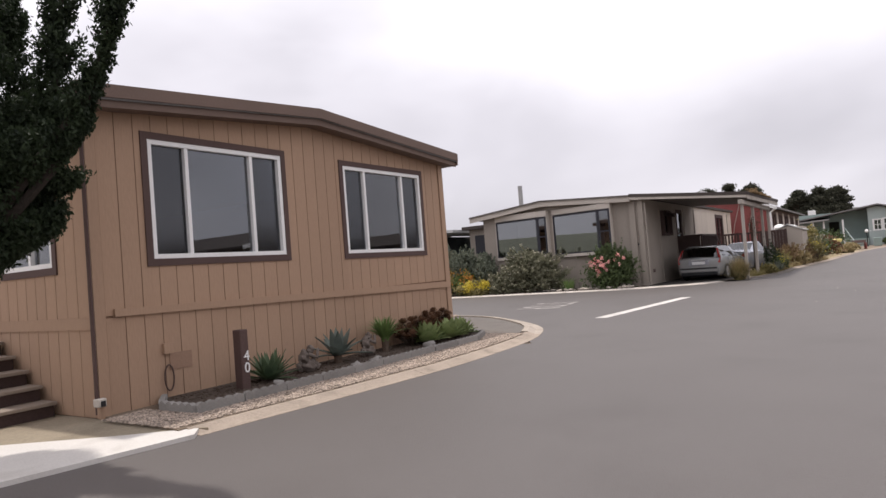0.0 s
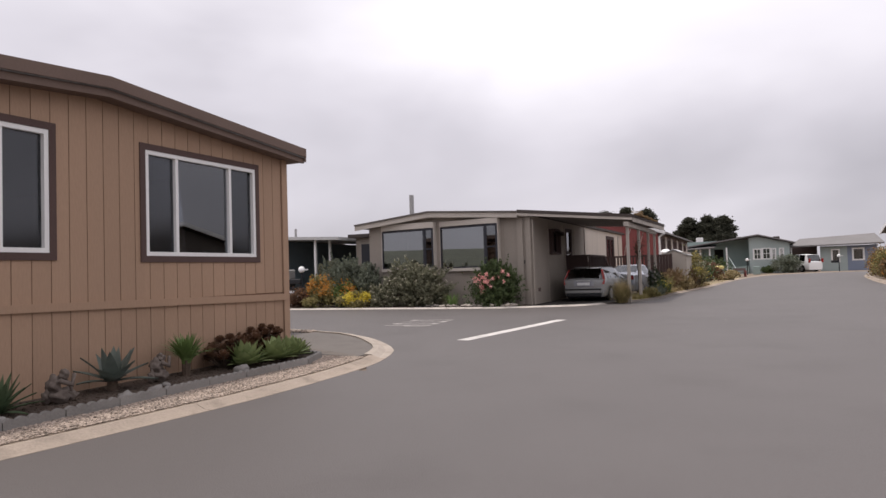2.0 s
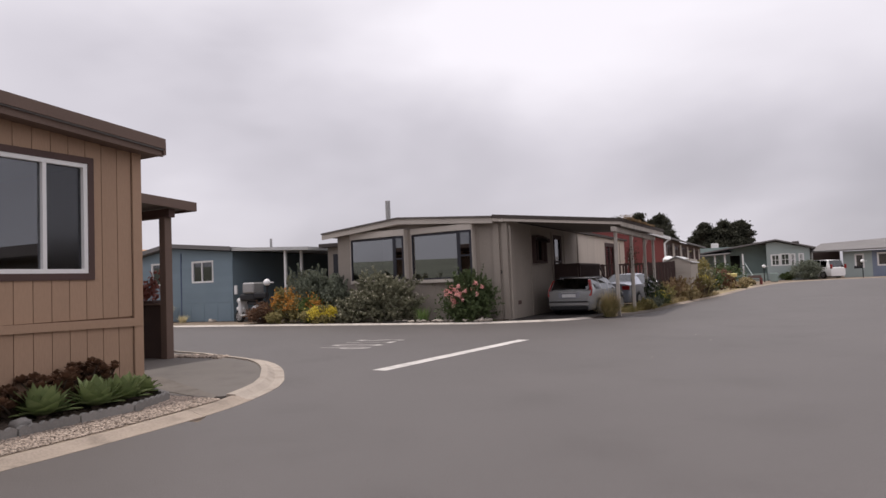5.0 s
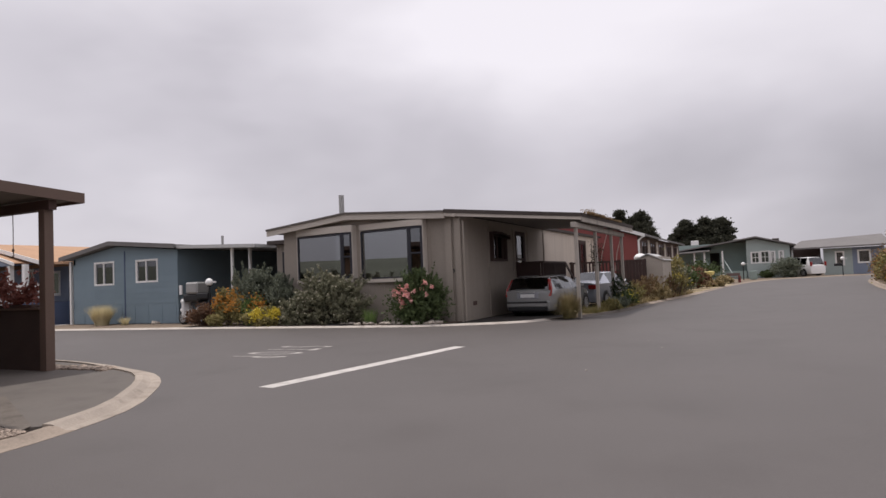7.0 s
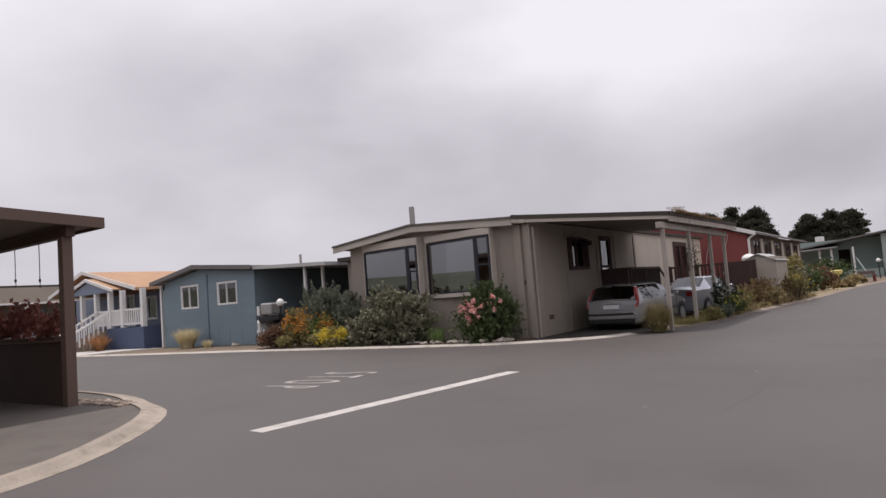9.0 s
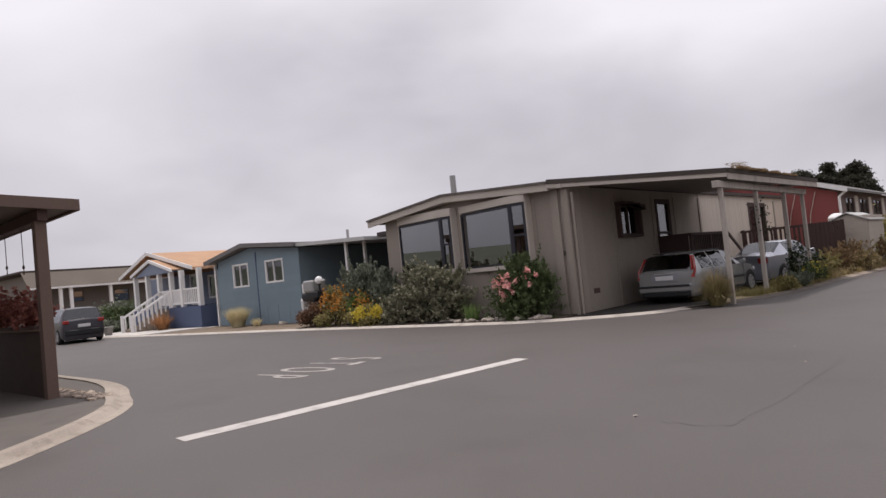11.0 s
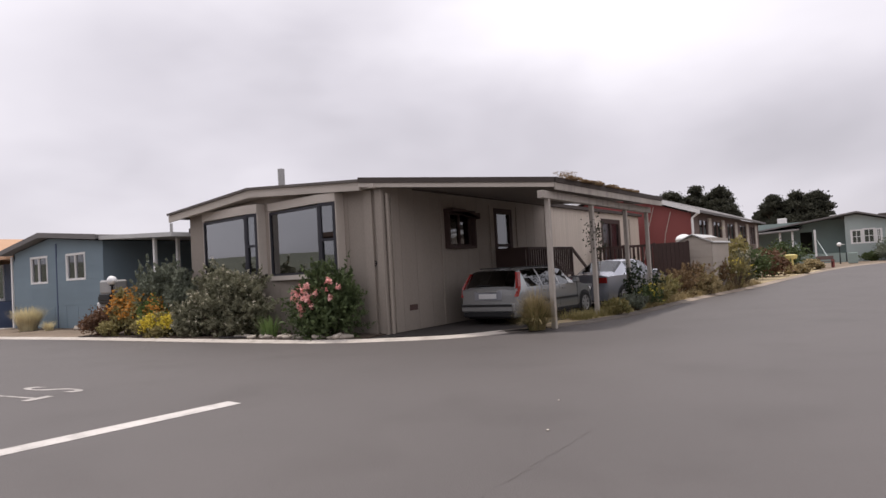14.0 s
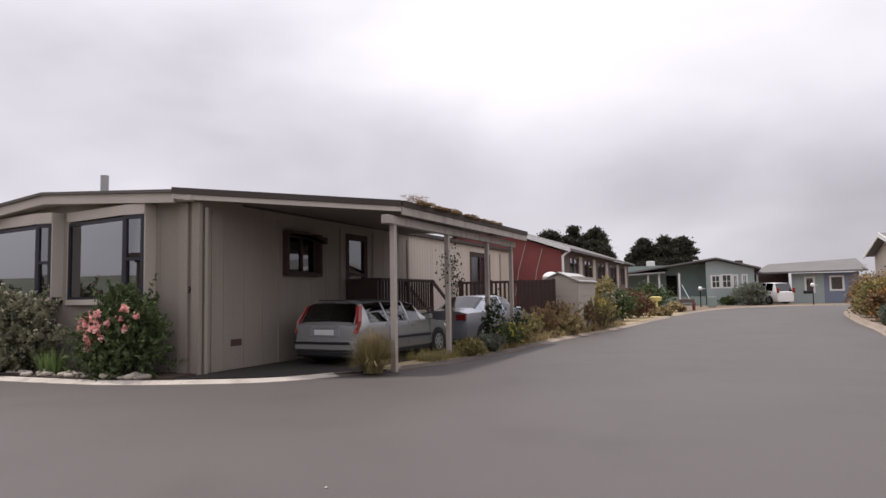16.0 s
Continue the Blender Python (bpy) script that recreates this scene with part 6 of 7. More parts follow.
def stones(name, n, place, size, material, label, seed=3):
    """Loose pebbles joined into one layer."""
    rng = np.random.default_rng(seed)
    bm = bmesh.new()
    bmesh.ops.create_icosphere(bm, subdivisions=1, radius=1)
    bv = np.array([v.co[:] for v in bm.verts])
    bf = np.array([[v.index for v in f.verts] for f in bm.faces])
    bm.free()
    vs, fs = [], []
    for i in range(n):
        x, y, z = place(rng)
        s = size * rng.uniform(0.5, 1.5)
        v = bv * (1 + rng.normal(size=(len(bv), 1)) * 0.12) * np.array((rng.uniform(0.8, 1.5), rng.uniform(0.8, 1.5), 0.65)) * s
        a = rng.uniform(0, 6.3)
        v = np.stack([v[:, 0] * math.cos(a) - v[:, 1] * math.sin(a), v[:, 0] * math.sin(a) + v[:, 1] * math.cos(a), v[:, 2]], 1) + (x, y, z)
        fs.append(bf + len(bv) * i)
        vs.append(v)
    return tagged(data_part(name, np.concatenate(vs).tolist(), np.concatenate(fs).tolist(), material), label, "gravel", "", "stuff")


def gravel_place(rng):
    while True:
        y = rng.uniform(3.45, 10.55)
        x = rng.uniform(-7.3, along(WEST, y) - 0.29)
        edge = -6.24 - 0.06 * (y < 6)
        if (4.0 < y < 9.6 and x > edge) or (y <= 3.98 and x > -7.2) or (y >= 9.6 and x > -6.1 - (y - 9.6) * 1.0):
            return x, y, 0.068


stones("gravel", 17000, gravel_place, 0.0098, M_PEBBLE, "pinkish beige loose gravel beside the kerb")
stones("soil_clod", 1300, lambda r: (r.uniform(-7.3, -6.42), r.uniform(4.3, 10.0), 0.112), 0.016, M_SOIL, "small dark crumbs of earth in the flower bed", 8)
stones("gravel_carport", 260, lambda r: (r.uniform(-12.5, -9.7), 14.42 + r.uniform(-0.14, 0.2), 0.07), 0.04, M_PEBBLE, "pale loose stones beside the carport kerb", 5)

post = thing("number_post", "dark brown wooden post with white house number 40", "sign post", (-6.8, 4.98, 0.1))
bm = bmesh.new()
box(bm, -0.07, 0.07, -0.06, 0.06, -0.04, 0.72, 0.01)
part("post", bm, M_BROWN, post)
for ch, z in (("4", 0.40), ("0", 0.26)):
    c = bpy.data.curves.new("numeral", "FONT")
    c.body, c.size, c.extrude, c.align_x, c.align_y = ch, 0.17, 0.004, "CENTER", "CENTER"
    c.materials.append(M_WHITE)
    o = new("numeral", c)
    o.parent = post
    o.matrix_basis = pose(0.075, 0.015, z, 90, 0, 90)


def rosette(name, label, at, n, length, width, material, seed, lean=1.0, thick=0.25, category="succulent"):
    """A rosette of tapered, channelled leaves."""
    rng = np.random.default_rng(seed)
    r = thing(name, label, category, at)
    vs, fs = [], []
    for i in range(n):
        a = i * 2.4 + rng.uniform(-0.2, 0.2)
        tilt = (0.15 + 0.95 * (i / n)) * lean
        L = length * rng.uniform(0.75, 1.0)
        dx, dy = math.cos(a), math.sin(a)
        b = len(vs)
        for s in range(6):
            t = s / 5
            w = width * math.sin(math.pi * (0.22 + 0.78 * t) ** 0.8) * (1 if t < 1 else 0.05) * 0.5
            rr = 0.03 + L * t * math.sin(tilt)
            z = 0.03 + L * t * math.cos(tilt) - 0.25 * L * t * t * tilt * 0.5
            for k, c in ((-1, 0.0), (0, -thick * width * 0.5), (1, 0.0)):
                vs.append((dx * rr - dy * w * k, dy * rr + dx * w * k, z + c))
        for s in range(5):
            for k in range(2):
                q = b + s * 3 + k
                fs.append((q, q + 1, q + 4, q + 3))
    data_part("leaves", vs, fs, material, r, shade=True)
    bm = bmesh.new()
    tube(bm, [(0, 0, -0.14), (0, 0, 0.08)], [0.07, 0.05], 8)
    part("stem", bm, M_BARK, r)
    return r


rosette("agave", "green agave with pointed arching leaves in the bed", (-6.92, 5.50, 0.10), 36, 0.46, 0.10, L_AGAVE, 4, 1.3)
rosette("agave", "blue-green agave with stiff broad leaves by the wall", (-7.0, 6.88, 0.2), 17, 0.5, 0.15, L_BLUEAG, 6, 1.35)
pm = thing("fan_palm", "small bright green fan palm seedling by the wall", "plant", (-7.0, 8.0, 0.1))
rngp = np.random.default_rng(9)
vsf, fsf = blades(190, 0.46, 0.04, rngp, 1.0, 0.7, 0.05, 5, 0.7)
data_part("frond", [(x * 1.15, y * 1.15, z + 0.17) for x, y, z in vsf], fsf, L_BRIGHT, pm)
bm = bmesh.new()
tube(bm, [(0, 0, -0.03), (0, 0, 0.22)], [0.05, 0.06], 8)
part("stem", bm, M_BARK, pm)
for i, (y, x, z, s) in enumerate(((8.75, -7.05, 0.08, 0.9), (9.2, -7.1, 0.12, 1.0), (9.6, -7.15, 0.22, 0.85), (9.0, -7.0, 0.06, 0.75), (9.85, -7.18, 0.2, 0.7))):
    b = thing("aeonium", "bronze-red aeonium with clustered leaf rosettes", "succulent", (x, y, 0.1), group="aeoniums in the bed")
    rng = np.random.default_rng(20 + i)
    vs, fs = [], []
    bm = bmesh.new()
    for k in range(24):
        cx, cy, cz = rng.normal(0, 0.15 * s), rng.normal(0, 0.14 * s), 0.14 + z + rng.uniform(-0.1, 0.12)
        tube(bm, [(0, 0, -0.02), (cx * 0.6, cy * 0.6, cz * 0.6), (cx, cy, cz)], [0.02, 0.014, 0.01], 5)
        for j in range(16):
            a, t = j * 2.4, 0.35 + 0.075 * j
            L = 0.115 * s
            d = np.array((math.cos(a) * math.sin(t), math.sin(a) * math.sin(t), math.cos(t)))
            sd = np.array((-math.sin(a), math.cos(a), 0)) * 0.045 * s
            p = np.array((cx, cy, cz))
            q = len(vs)
            vs += [tuple(p), tuple(p + d * L * 0.7 + sd), tuple(p + d * L), tuple(p + d * L * 0.7 - sd)]
            fs.append((q, q + 1, q + 2, q + 3))
    part("stem", bm, M_BARK, b)
    data_part("leaf_rosette", vs, fs, L_BRONZE, b)
for i, (x, y, L) in enumerate(((-6.75, 8.85, 0.34), (-6.7, 9.45, 0.34), (-6.75, 9.85, 0.3), (-6.95, 10.25, 0.24))):
    rosette("green_aeonium", "pale green fleshy rosette beside the edging", (x, y, 0.12), 52, L * 1.2, 0.2, L_PALE, 30 + i, 1.22, 0.12)


def figure(at, seed, turn):
    """A small cast garden ornament."""
    bm = bmesh.new()
    for x, z, r, sq in ((0.0, 0.10, 0.12, (1.2, 0.9, 0.8)), (-0.05, 0.22, 0.10, (0.9, 0.8, 1.1)), (0.05, 0.31, 0.065, (1, 0.9, 1)), (0.12, 0.08, 0.06, (1.4, 0.7, 0.9)), (-0.13, 0.10, 0.06, (0.8, 0.8, 1.4))):
        ball(bm, (x, 0, z), r * 0.8, sq, 3, 0.7)
    tube(bm, [(0.0, 0.05, 0.28), (0.12, 0.06, 0.2), (0.15, 0.05, 0.05)], [0.03, 0.026, 0.024], 7)
    tube(bm, [(-0.02, -0.06, 0.26), (0.1, -0.08, 0.2), (0.13, -0.06, 0.32)], [0.03, 0.025, 0.02], 7)
    me = bpy.data.meshes.new("garden_ornament")
    for fc_ in bm.faces:
        fc_.smooth = True
    bm.to_mesh(me)
    bm.free()
    me.materials.append(M_STATUE)
    o = new("garden_ornament", me)
    o.matrix_basis = pose(*at, 0, 0, turn)
    return tagged(o, "small weathered grey stone garden ornament in the bed", "ornament", "ornaments in the flower bed")


figure((-6.85, 6.12, 0.1), 1, 75)
figure((-6.95, 7.5, 0.1), 2, 100)


def rock(at, r, label="rounded grey stone lying in the bed", material=None, seed=0, squash=(1.2, 0.9, 0.7)):
    bm = bmesh.new()
    ball(bm, (0, 0, r * 0.45), r, squash, 2, 0.5)
    me = bpy.data.meshes.new("rock")
    for f in bm.faces:
        f.smooth = True
    bm.to_mesh(me)
    bm.free()
    me.materials.append(material or M_ROCK)
    o = new("rock", me)
    o.matrix_basis = pose(*at, 0, 0, seed * 57 % 360)
    return tagged(o, label, "rock")


for i, (x, y, r) in enumerate(((-6.45, 8.45, 0.10), (-6.42, 7.0, 0.07), (-6.38, 6.55, 0.08), (-6.6, 7.3, 0.05), (-6.55, 5.3, 0.06))):
    rock((x, y, 0.10), r, material=M_CEMENT, seed=i)

meter = thing("wall_outlet_box", "tan utility box and hose loop on the siding", "utility box", (AX, 4.4, 0.0))
bm = bmesh.new()
fa.box(bm, 4.33, 4.45, 0.62, 0.74, 0.015, 0.06)
part("box", bm, M_TAN, meter, world=True)
bm = bmesh.new()
fa.box(bm, 4.42, 4.72, 0.42, 0.62, 0.015, 0.022)
part("patch_panel", bm, M_TANPATCH, meter, world=True)
bm = bmesh.new()
tube(bm, [fa.p(4.38 + 0.06 * math.sin(a), 0.34 + 0.15 * math.cos(a), 0.05) for a in np.linspace(0, math.tau, 20)], 0.009, 6)
part("hose_loop", bm, M_BROWN, meter, world=True)
tap = thing("corner_tap", "small tan box at the foot of the corner", "tap", (AX, AY0, 0.06))
bm = bmesh.new()
box(bm, 0.0, 0.1, -0.08, 0.02, 0.12, 0.21, 0.01)
part("box", bm, M_BEIGETRIM, tap)
bm = bmesh.new()
box(bm, 0.1, 0.116, -0.05, 0.0, 0.125, 0.185, 0.004)
part("spout", bm, M_BLACK, tap)
bm = bmesh.new()
tube(bm, [(0.06, -0.05, 0.0), (0.06, -0.05, 0.12)], 0.02, 6)
part("pipe", bm, M_TAN, tap)
plate = ground_fill("drain_plate", [(-5.95, 10.5), (-6.1, 10.75), (-8.6, 11.95), (-8.7, 11.75), (-7.4, 10.9)], M_KERBD, 0.062, "dark strip across the driveway edge", 0.01)

# ---- juniper at the driveway ----
juniper = thing("juniper_tree", "dark green twisted juniper with upright foliage plumes", "tree", (-6.75, 1.55, 0.05))
bm = bmesh.new()
tube(bm, [(0, 0, -0.05), (0.05, 0.02, 0.6), (-0.02, 0.08, 1.3), (0.05, 0.05, 2.4), (0.0, 0.1, 3.6)], [0.17, 0.14, 0.12, 0.09, 0.04], 10)
part("trunk", bm, M_BARK, juniper)
rng = np.random.default_rng(11)
plumes = [((0.15, 0.2, 1.2), (0.55, 0.75, 1.95), 0.36), ((0.2, 0.5, 1.5), (0.7, 1.0, 2.0), 0.26), ((1.25, 1.05, 2.95), (1.72, 1.14, 3.85), 0.085), ((0.75, 0.65, 2.2), (1.08, 1.1, 2.75), 0.16), ((0.78, 0.95, 2.5), (0.95, 1.12, 4.7), 0.13), ((0.95, 0.9, 2.4), (1.28, 1.08, 3.1), 0.11), ((0.42, 0.4, 2.0), (0.45, 0.55, 4.7), 0.27), ((0.4, 0.65, 2.0), (0.82, 1.1, 2.3), 0.22), ((0.0, 0.4, 1.8), (0.1, 0.5, 5.0), 0.34),
          ((0.5, -0.2, 1.7), (0.6, -0.35, 4.4), 0.3), ((-0.4, 0.2, 1.7), (-0.6, 0.3, 4.6), 0.36), ((-0.2, -0.5, 1.6), (-0.3, -0.8, 4.2), 0.34), ((-0.3, 0.8, 1.7), (-0.4, 1.2, 4.2), 0.3), ((0.3, 0.75, 1.9), (0.45, 1.0, 3.0), 0.32), ((0.4, 0.3, 1.75), (0.75, 0.8, 2.6), 0.42), ((0.0, 0.6, 1.6), (0.35, 1.05, 2.1), 0.34)]
for a, b, r in plumes:
    a, b = np.array(a), np.array(b)
    ln = np.linalg.norm(b - a)
    bm = bmesh.new()
    tube(bm, [(0, 0.05, 1.0), tuple(a), tuple(a + (b - a) * 0.55), tuple(b)], [0.06, 0.04, 0.02, 0.005], 6)
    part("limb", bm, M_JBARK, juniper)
    m = int(260 * ln * (r / 0.25) ** 1.2) + 60
    t = rng.uniform(0, 1, m)
    wob = 1 + 0.22 * np.sin(t * ln * 9 + rng.uniform(0, 6))
    ang = rng.uniform(0, math.tau, m)
    rad = r * wob * np.minimum(1, (1.03 - t) * 2.6) ** 0.6 * np.minimum(1, t * 5 + 0.35) * rng.uniform(0.35, 1.0, m)
    c = a + (b - a) * t[:, None] + np.stack([np.cos(ang) * rad, np.sin(ang) * rad, rad * 0.35], 1)
    n = m * 34
    k = np.repeat(np.arange(m), 34)
    out = np.stack([np.cos(ang), np.sin(ang), np.full(m, 1.3)], 1)[k]
    pts = c[k] + out * rng.uniform(-0.05, 0.055, (n, 1)) + rng.normal(size=(n, 3)) * 0.021
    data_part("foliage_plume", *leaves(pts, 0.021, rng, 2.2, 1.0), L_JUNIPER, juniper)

# ---- garden of the beige house ----
sprig_bush("shrub", "grey-green shrub with cream blossom under the windows", (-12.45, 24.93), (1.75, 0.52, 1.2), L_OLIVE, 950, 28, 0.46, 0.05, 41, 0.7, tip=(F_CREAM, 0.3, 0.036))
sprig_bush("shrub", "low grey-green shrub with cream blossom beside the kerb", (-13.75, 24.72), (0.62, 0.34, 0.62), L_OLIVE, 240, 24, 0.36, 0.048, 42, 0.7, tip=(F_CREAM, 0.4, 0.035))
sprig_bush("rose_bush", "tall dark green rose bush with pink blooms", (-8.98, 25.0), (0.98, 0.42, 1.12), L_GREEN, 600, 26, 0.62, 0.034, 43, 0.95, 2.9)
rose = thing("rose_cluster", "cluster of large pink roses on dark stems", "flower", (-9.3, 24.62, 0.06))
rng = np.random.default_rng(44)
bm = bmesh.new()
for i in range(9):
    tube(bm, [(rng.normal(0, 0.05), 0.1, 0), (rng.normal(0, 0.12), 0.02, 0.6), (rng.normal(0, 0.25), -0.05, 1.15)], [0.012, 0.009, 0.005], 5)
part("stem", bm, M_BARK, rose)
spots = [(rng.normal(0.0, 0.17), rng.normal(-0.08, 0.06), rng.uniform(0.72, 1.2)) for i in range(19)] + [(-0.06 + rng.normal(0, 0.06), -0.1, rng.uniform(0.5, 0.85)) for i in range(4)] + [(0.72, -0.02, 1.3), (0.74, 0.0, 0.92), (0.9, 0.1, 1.15), (0.6, -0.02, 1.1)]
for x, y, z in spots:
    pts = np.array((x, y, z)) + rng.normal(size=(34, 3)) * 0.032
    data_part("bloom", *leaves(pts, 0.06, rng, 1.0), F_PINK, rose)
v = np.array([(rng.normal(0.1, 0.35), rng.normal(0, 0.1), abs(rng.normal(0.5, 0.27))) for i in range(1300)])
data_part("foliage", *leaves(v, 0.07, rng), L_GREEN, rose)
tuft("iris_clump", "clump of bright green blade leaves by the window", (-10.75, 24.75, 0.06), 130, 0.62, 0.03, L_BRIGHT, 45, 0.45, category="plant", root_r=0.25)
sprig_bush("shrub", "dark grey-green rosemary shrub behind the flowers", (-16.1, 25.5), (1.5, 0.7, 1.35), L_SAGE, 700, 26, 0.6, 0.045, 46, 1.4, 2.6)
sprig_bush("shrub", "upright dark green shrub at the wall's corner", (-14.7, 25.2), (0.5, 0.4, 1.2), L_SAGE, 300, 24, 0.5, 0.045, 47, 1.5, 2.4)
sprig_bush("shrub", "dusky grey shrub beside the porch corner", (-17.6, 26.6), (0.9, 0.6, 1.35), L_OLIVE, 280, 24, 0.5, 0.055, 48, 1.3)
bush("flower_clump", "tall clump of orange flowers over green leaves", (-16.9, 24.85), (0.72, 0.36, 0.7), L_DRYGREEN, 2600, 0.06, 49, 22, F_ORANGE, 420, 0.048, (0, -0.3, 1), "flowers")
bush("flower_clump", "clump of orange flowers beside the yellow ones", (-15.75, 24.95), (0.5, 0.36, 0.6), L_BRIGHT, 1700, 0.06, 50, 16, F_ORANGE, 280, 0.048, (0, -0.3, 1), "flowers")
bush("flower_clump", "low mound of bright yellow flowers at the kerb", (-15.1, 24.55), (0.75, 0.32, 0.34), L_DRYGREEN, 1800, 0.06, 51, 18, F_YELLOW, 650, 0.042, (0, -0.4, 1), "flowers")
bush("shrub", "dark round shrub at the corner of the garden", (-18.1, 24.65), (0.62, 0.42, 0.42), L_BRONZE, 2200, 0.055, 52, 18)
bush("shrub", "low pale green mound beside the kerb", (-17.2, 24.45), (0.4, 0.25, 0.25), L_DRYGREEN, 900, 0.05, 53, 12)
rngr = np.random.default_rng(60)
for i in range(30):
    rock((-11.9 + i * 0.125 + rngr.uniform(-0.06, 0.06), 24.5 + rngr.uniform(-0.09, 0.16) + i * 0.006, 0.06), rngr.uniform(0.035, 0.12), "rough beige border stone beside the kerb", None, i, (1.5, 0.9, 0.6))
hose = thing("garden_hose", "black hose end lying on the border stones", "hose", (-11.9, 24.4, 0.07))
bm = bmesh.new()
tube(bm, [(-0.3, 0.1, 0.02), (-0.25, -0.02, 0.02), (0.0, -0.06, 0.02), (0.4, 0.0, 0.03), (0.9, 0.05, 0.03)], 0.016, 7)
part("tube", bm, M_BLACK, hose)

grass_clump = thing("ornamental_grass", "dense arching tan ornamental grass tuft at the carport post", "grass tuft", (-4.70, 26.98, 0.03))
rng = np.random.default_rng(61)
for n, ln, wd, le, lo, dr, m in ((1100, 0.95, 0.018, 0.82, 0.55, 1.25, L_TAN), (700, 0.8, 0.017, 0.82, 0.5, 1.2, L_DRYGREEN), (420, 0.66, 0.02, 0.75, 0.5, 1.1, L_GREEN), (160, 1.1, 0.011, 0.55, 0.7, 0.8, L_TAN)):
    data_part("foliage", *blades(n, ln, wd, rng, le, lo, 0.2, 6, dr), m, grass_clump)
ground_fill("verge", [(-5.1, 27.0), (-4.35, 29.1), (-3.9, 32), (-3.72, 36.3), (-2.95, 42), (-2.05, 50), (-1.1, 57), (-5.5, 57), (-5.5, 43), (-4.7, 37), (-4.62, 27.6)], M_DRY, 0.05, "dry weedy verge between carport and street", 0.08)
rng = np.random.default_rng(63)
for ya, yb, count, hi, m in ((28.2, 34.0, 520, 0.36, L_DRYGREEN), (32.5, 44.5, 1300, 0.42, L_TAN)):
    vs, fs = [], []
    for i in range(count):
        y = rng.uniform(ya, yb)
        x = along(NORTH[10:], y) - 0.3 - abs(rng.normal(0, 0.5))
        if x < -5.2:
            continue
        v, f = blades(9, rng.uniform(0.14, hi), 0.013, rng, 0.9, 0.4, 0.07, 2)
        o = len(vs)
        vs += [(a + x, b + y, c + gz(x, y) + 0.04) for a, b, c in v]
        fs += [tuple(q + o for q in g) for g in f]
    tagged(data_part("verge_grass", vs, fs, m), "short dry grass and weeds along the kerb", "grass", "", "stuff")
for i, (x, y, rx, rz, m, fl) in enumerate(((-4.15, 30.6, 0.3, 0.1, L_DRYGREEN, None), (-4.05, 31.8, 0.3, 0.14, L_SAGE, None), (-4.1, 33.0, 0.36, 0.24, L_GREEN, F_YELLOW), (-4.05, 34.2, 0.4, 0.22, L_DRYGREEN, None), (-4.2, 35.6, 0.45, 0.36, L_DRYGREEN, None), (-4.1, 37.0, 0.55, 0.5, L_RUST, None),
                                           (-4.0, 38.3, 0.6, 0.58, L_RUST, None), (-3.85, 39.3, 0.5, 0.5, L_DRYGREEN, None), (-3.5, 40.4, 0.45, 0.5, L_RUST, F_CREAM), (-3.1, 41.5, 0.5, 0.62, L_DRYGREEN, F_YELLOW), (-3.45, 38.3, 0.4, 0.28, L_TAN, None), (-3.0, 42.8, 0.4, 0.75, L_OLIVE, F_CREAM))):
    sprig_bush("verge_weed", "scruffy flowering weed on the dry verge", (x, y, 0.04), (rx * 1.15, rx, rz * 1.25), m, 75, 20, 0.3 + rz * 0.35, 0.045, 70 + i, 1.2, 2.2, (fl, 0.35, 0.035) if fl else None, "weeds", "weeds along the verge")
for i, (x, y, rx, rz, m, lab) in enumerate(((-3.7, 44.6, 0.7, 1.05, L_DRYGREEN, "tall yellow-green shrub behind the shed"), (-3.7, 47.5, 1.0, 0.8, L_GREEN, "dark green shrub before the red house"), (-3.2, 50.5, 1.1, 0.75, L_BRONZE, "dark bronze shrub before the red house"), (-3.6, 54, 1.1, 0.7, L_GREEN, "dark green shrub along the street"),
                                            (-3.6, 57.0, 0.9, 0.5, L_DRYGREEN, "low tawny shrub on the verge"), (-2.0, 53.0, 0.6, 0.24, L_TAN, "low dry shrub on the verge"), (-3.4, 61, 1.2, 0.85, L_GREEN, "dark shrub beside the green house"), (-1.9, 59.5, 0.6, 0.3, L_TAN, "low dry shrub on the verge"),
                                            (2.4, 73.4, 1.1, 0.8, L_SAGE, "broad green shrub before the sage house"), (3.0, 73.8, 1.0, 0.85, L_SAGE, "broad green shrub before the sage house"), (1.0, 74.0, 0.6, 0.35, L_GREEN, "low green shrub below the windows"), (-5.2, 70, 1.2, 0.8, L_BRONZE, "dark shrub before the porch"))):
    bush("shrub", lab, (x, y, 0.02), (rx, rx * 0.8, rz), m, 1600, 0.11, 100 + i, 22)
for i, (x, y, rx, rz, m, fl) in enumerate(((7.75, 55.0, 0.8, 0.85, L_DRYGREEN, F_ORANGE), (7.6, 52.0, 0.95, 0.95, L_RUST, F_ORANGE), (7.4, 48.8, 0.95, 0.9, L_DRYGREEN, F_ORANGE), (7.2, 45.8, 0.8, 0.75, L_RUST, F_ORANGE), (8.3, 47.0, 0.9, 1.4, L_GREEN, None), (6.95, 43.4, 0.6, 0.4, L_SAGE, None))):
    bush("shrub", "yellow-green hedge shrub with orange blossom by the kerb", (x, y, 0.1), (rx, rx * 0.8, rz), m, 4200, 0.075, 130 + i, 30, fl, 160, 0.05, (-0.3, -1, 0.6), group="hedge shrubs on the east side")

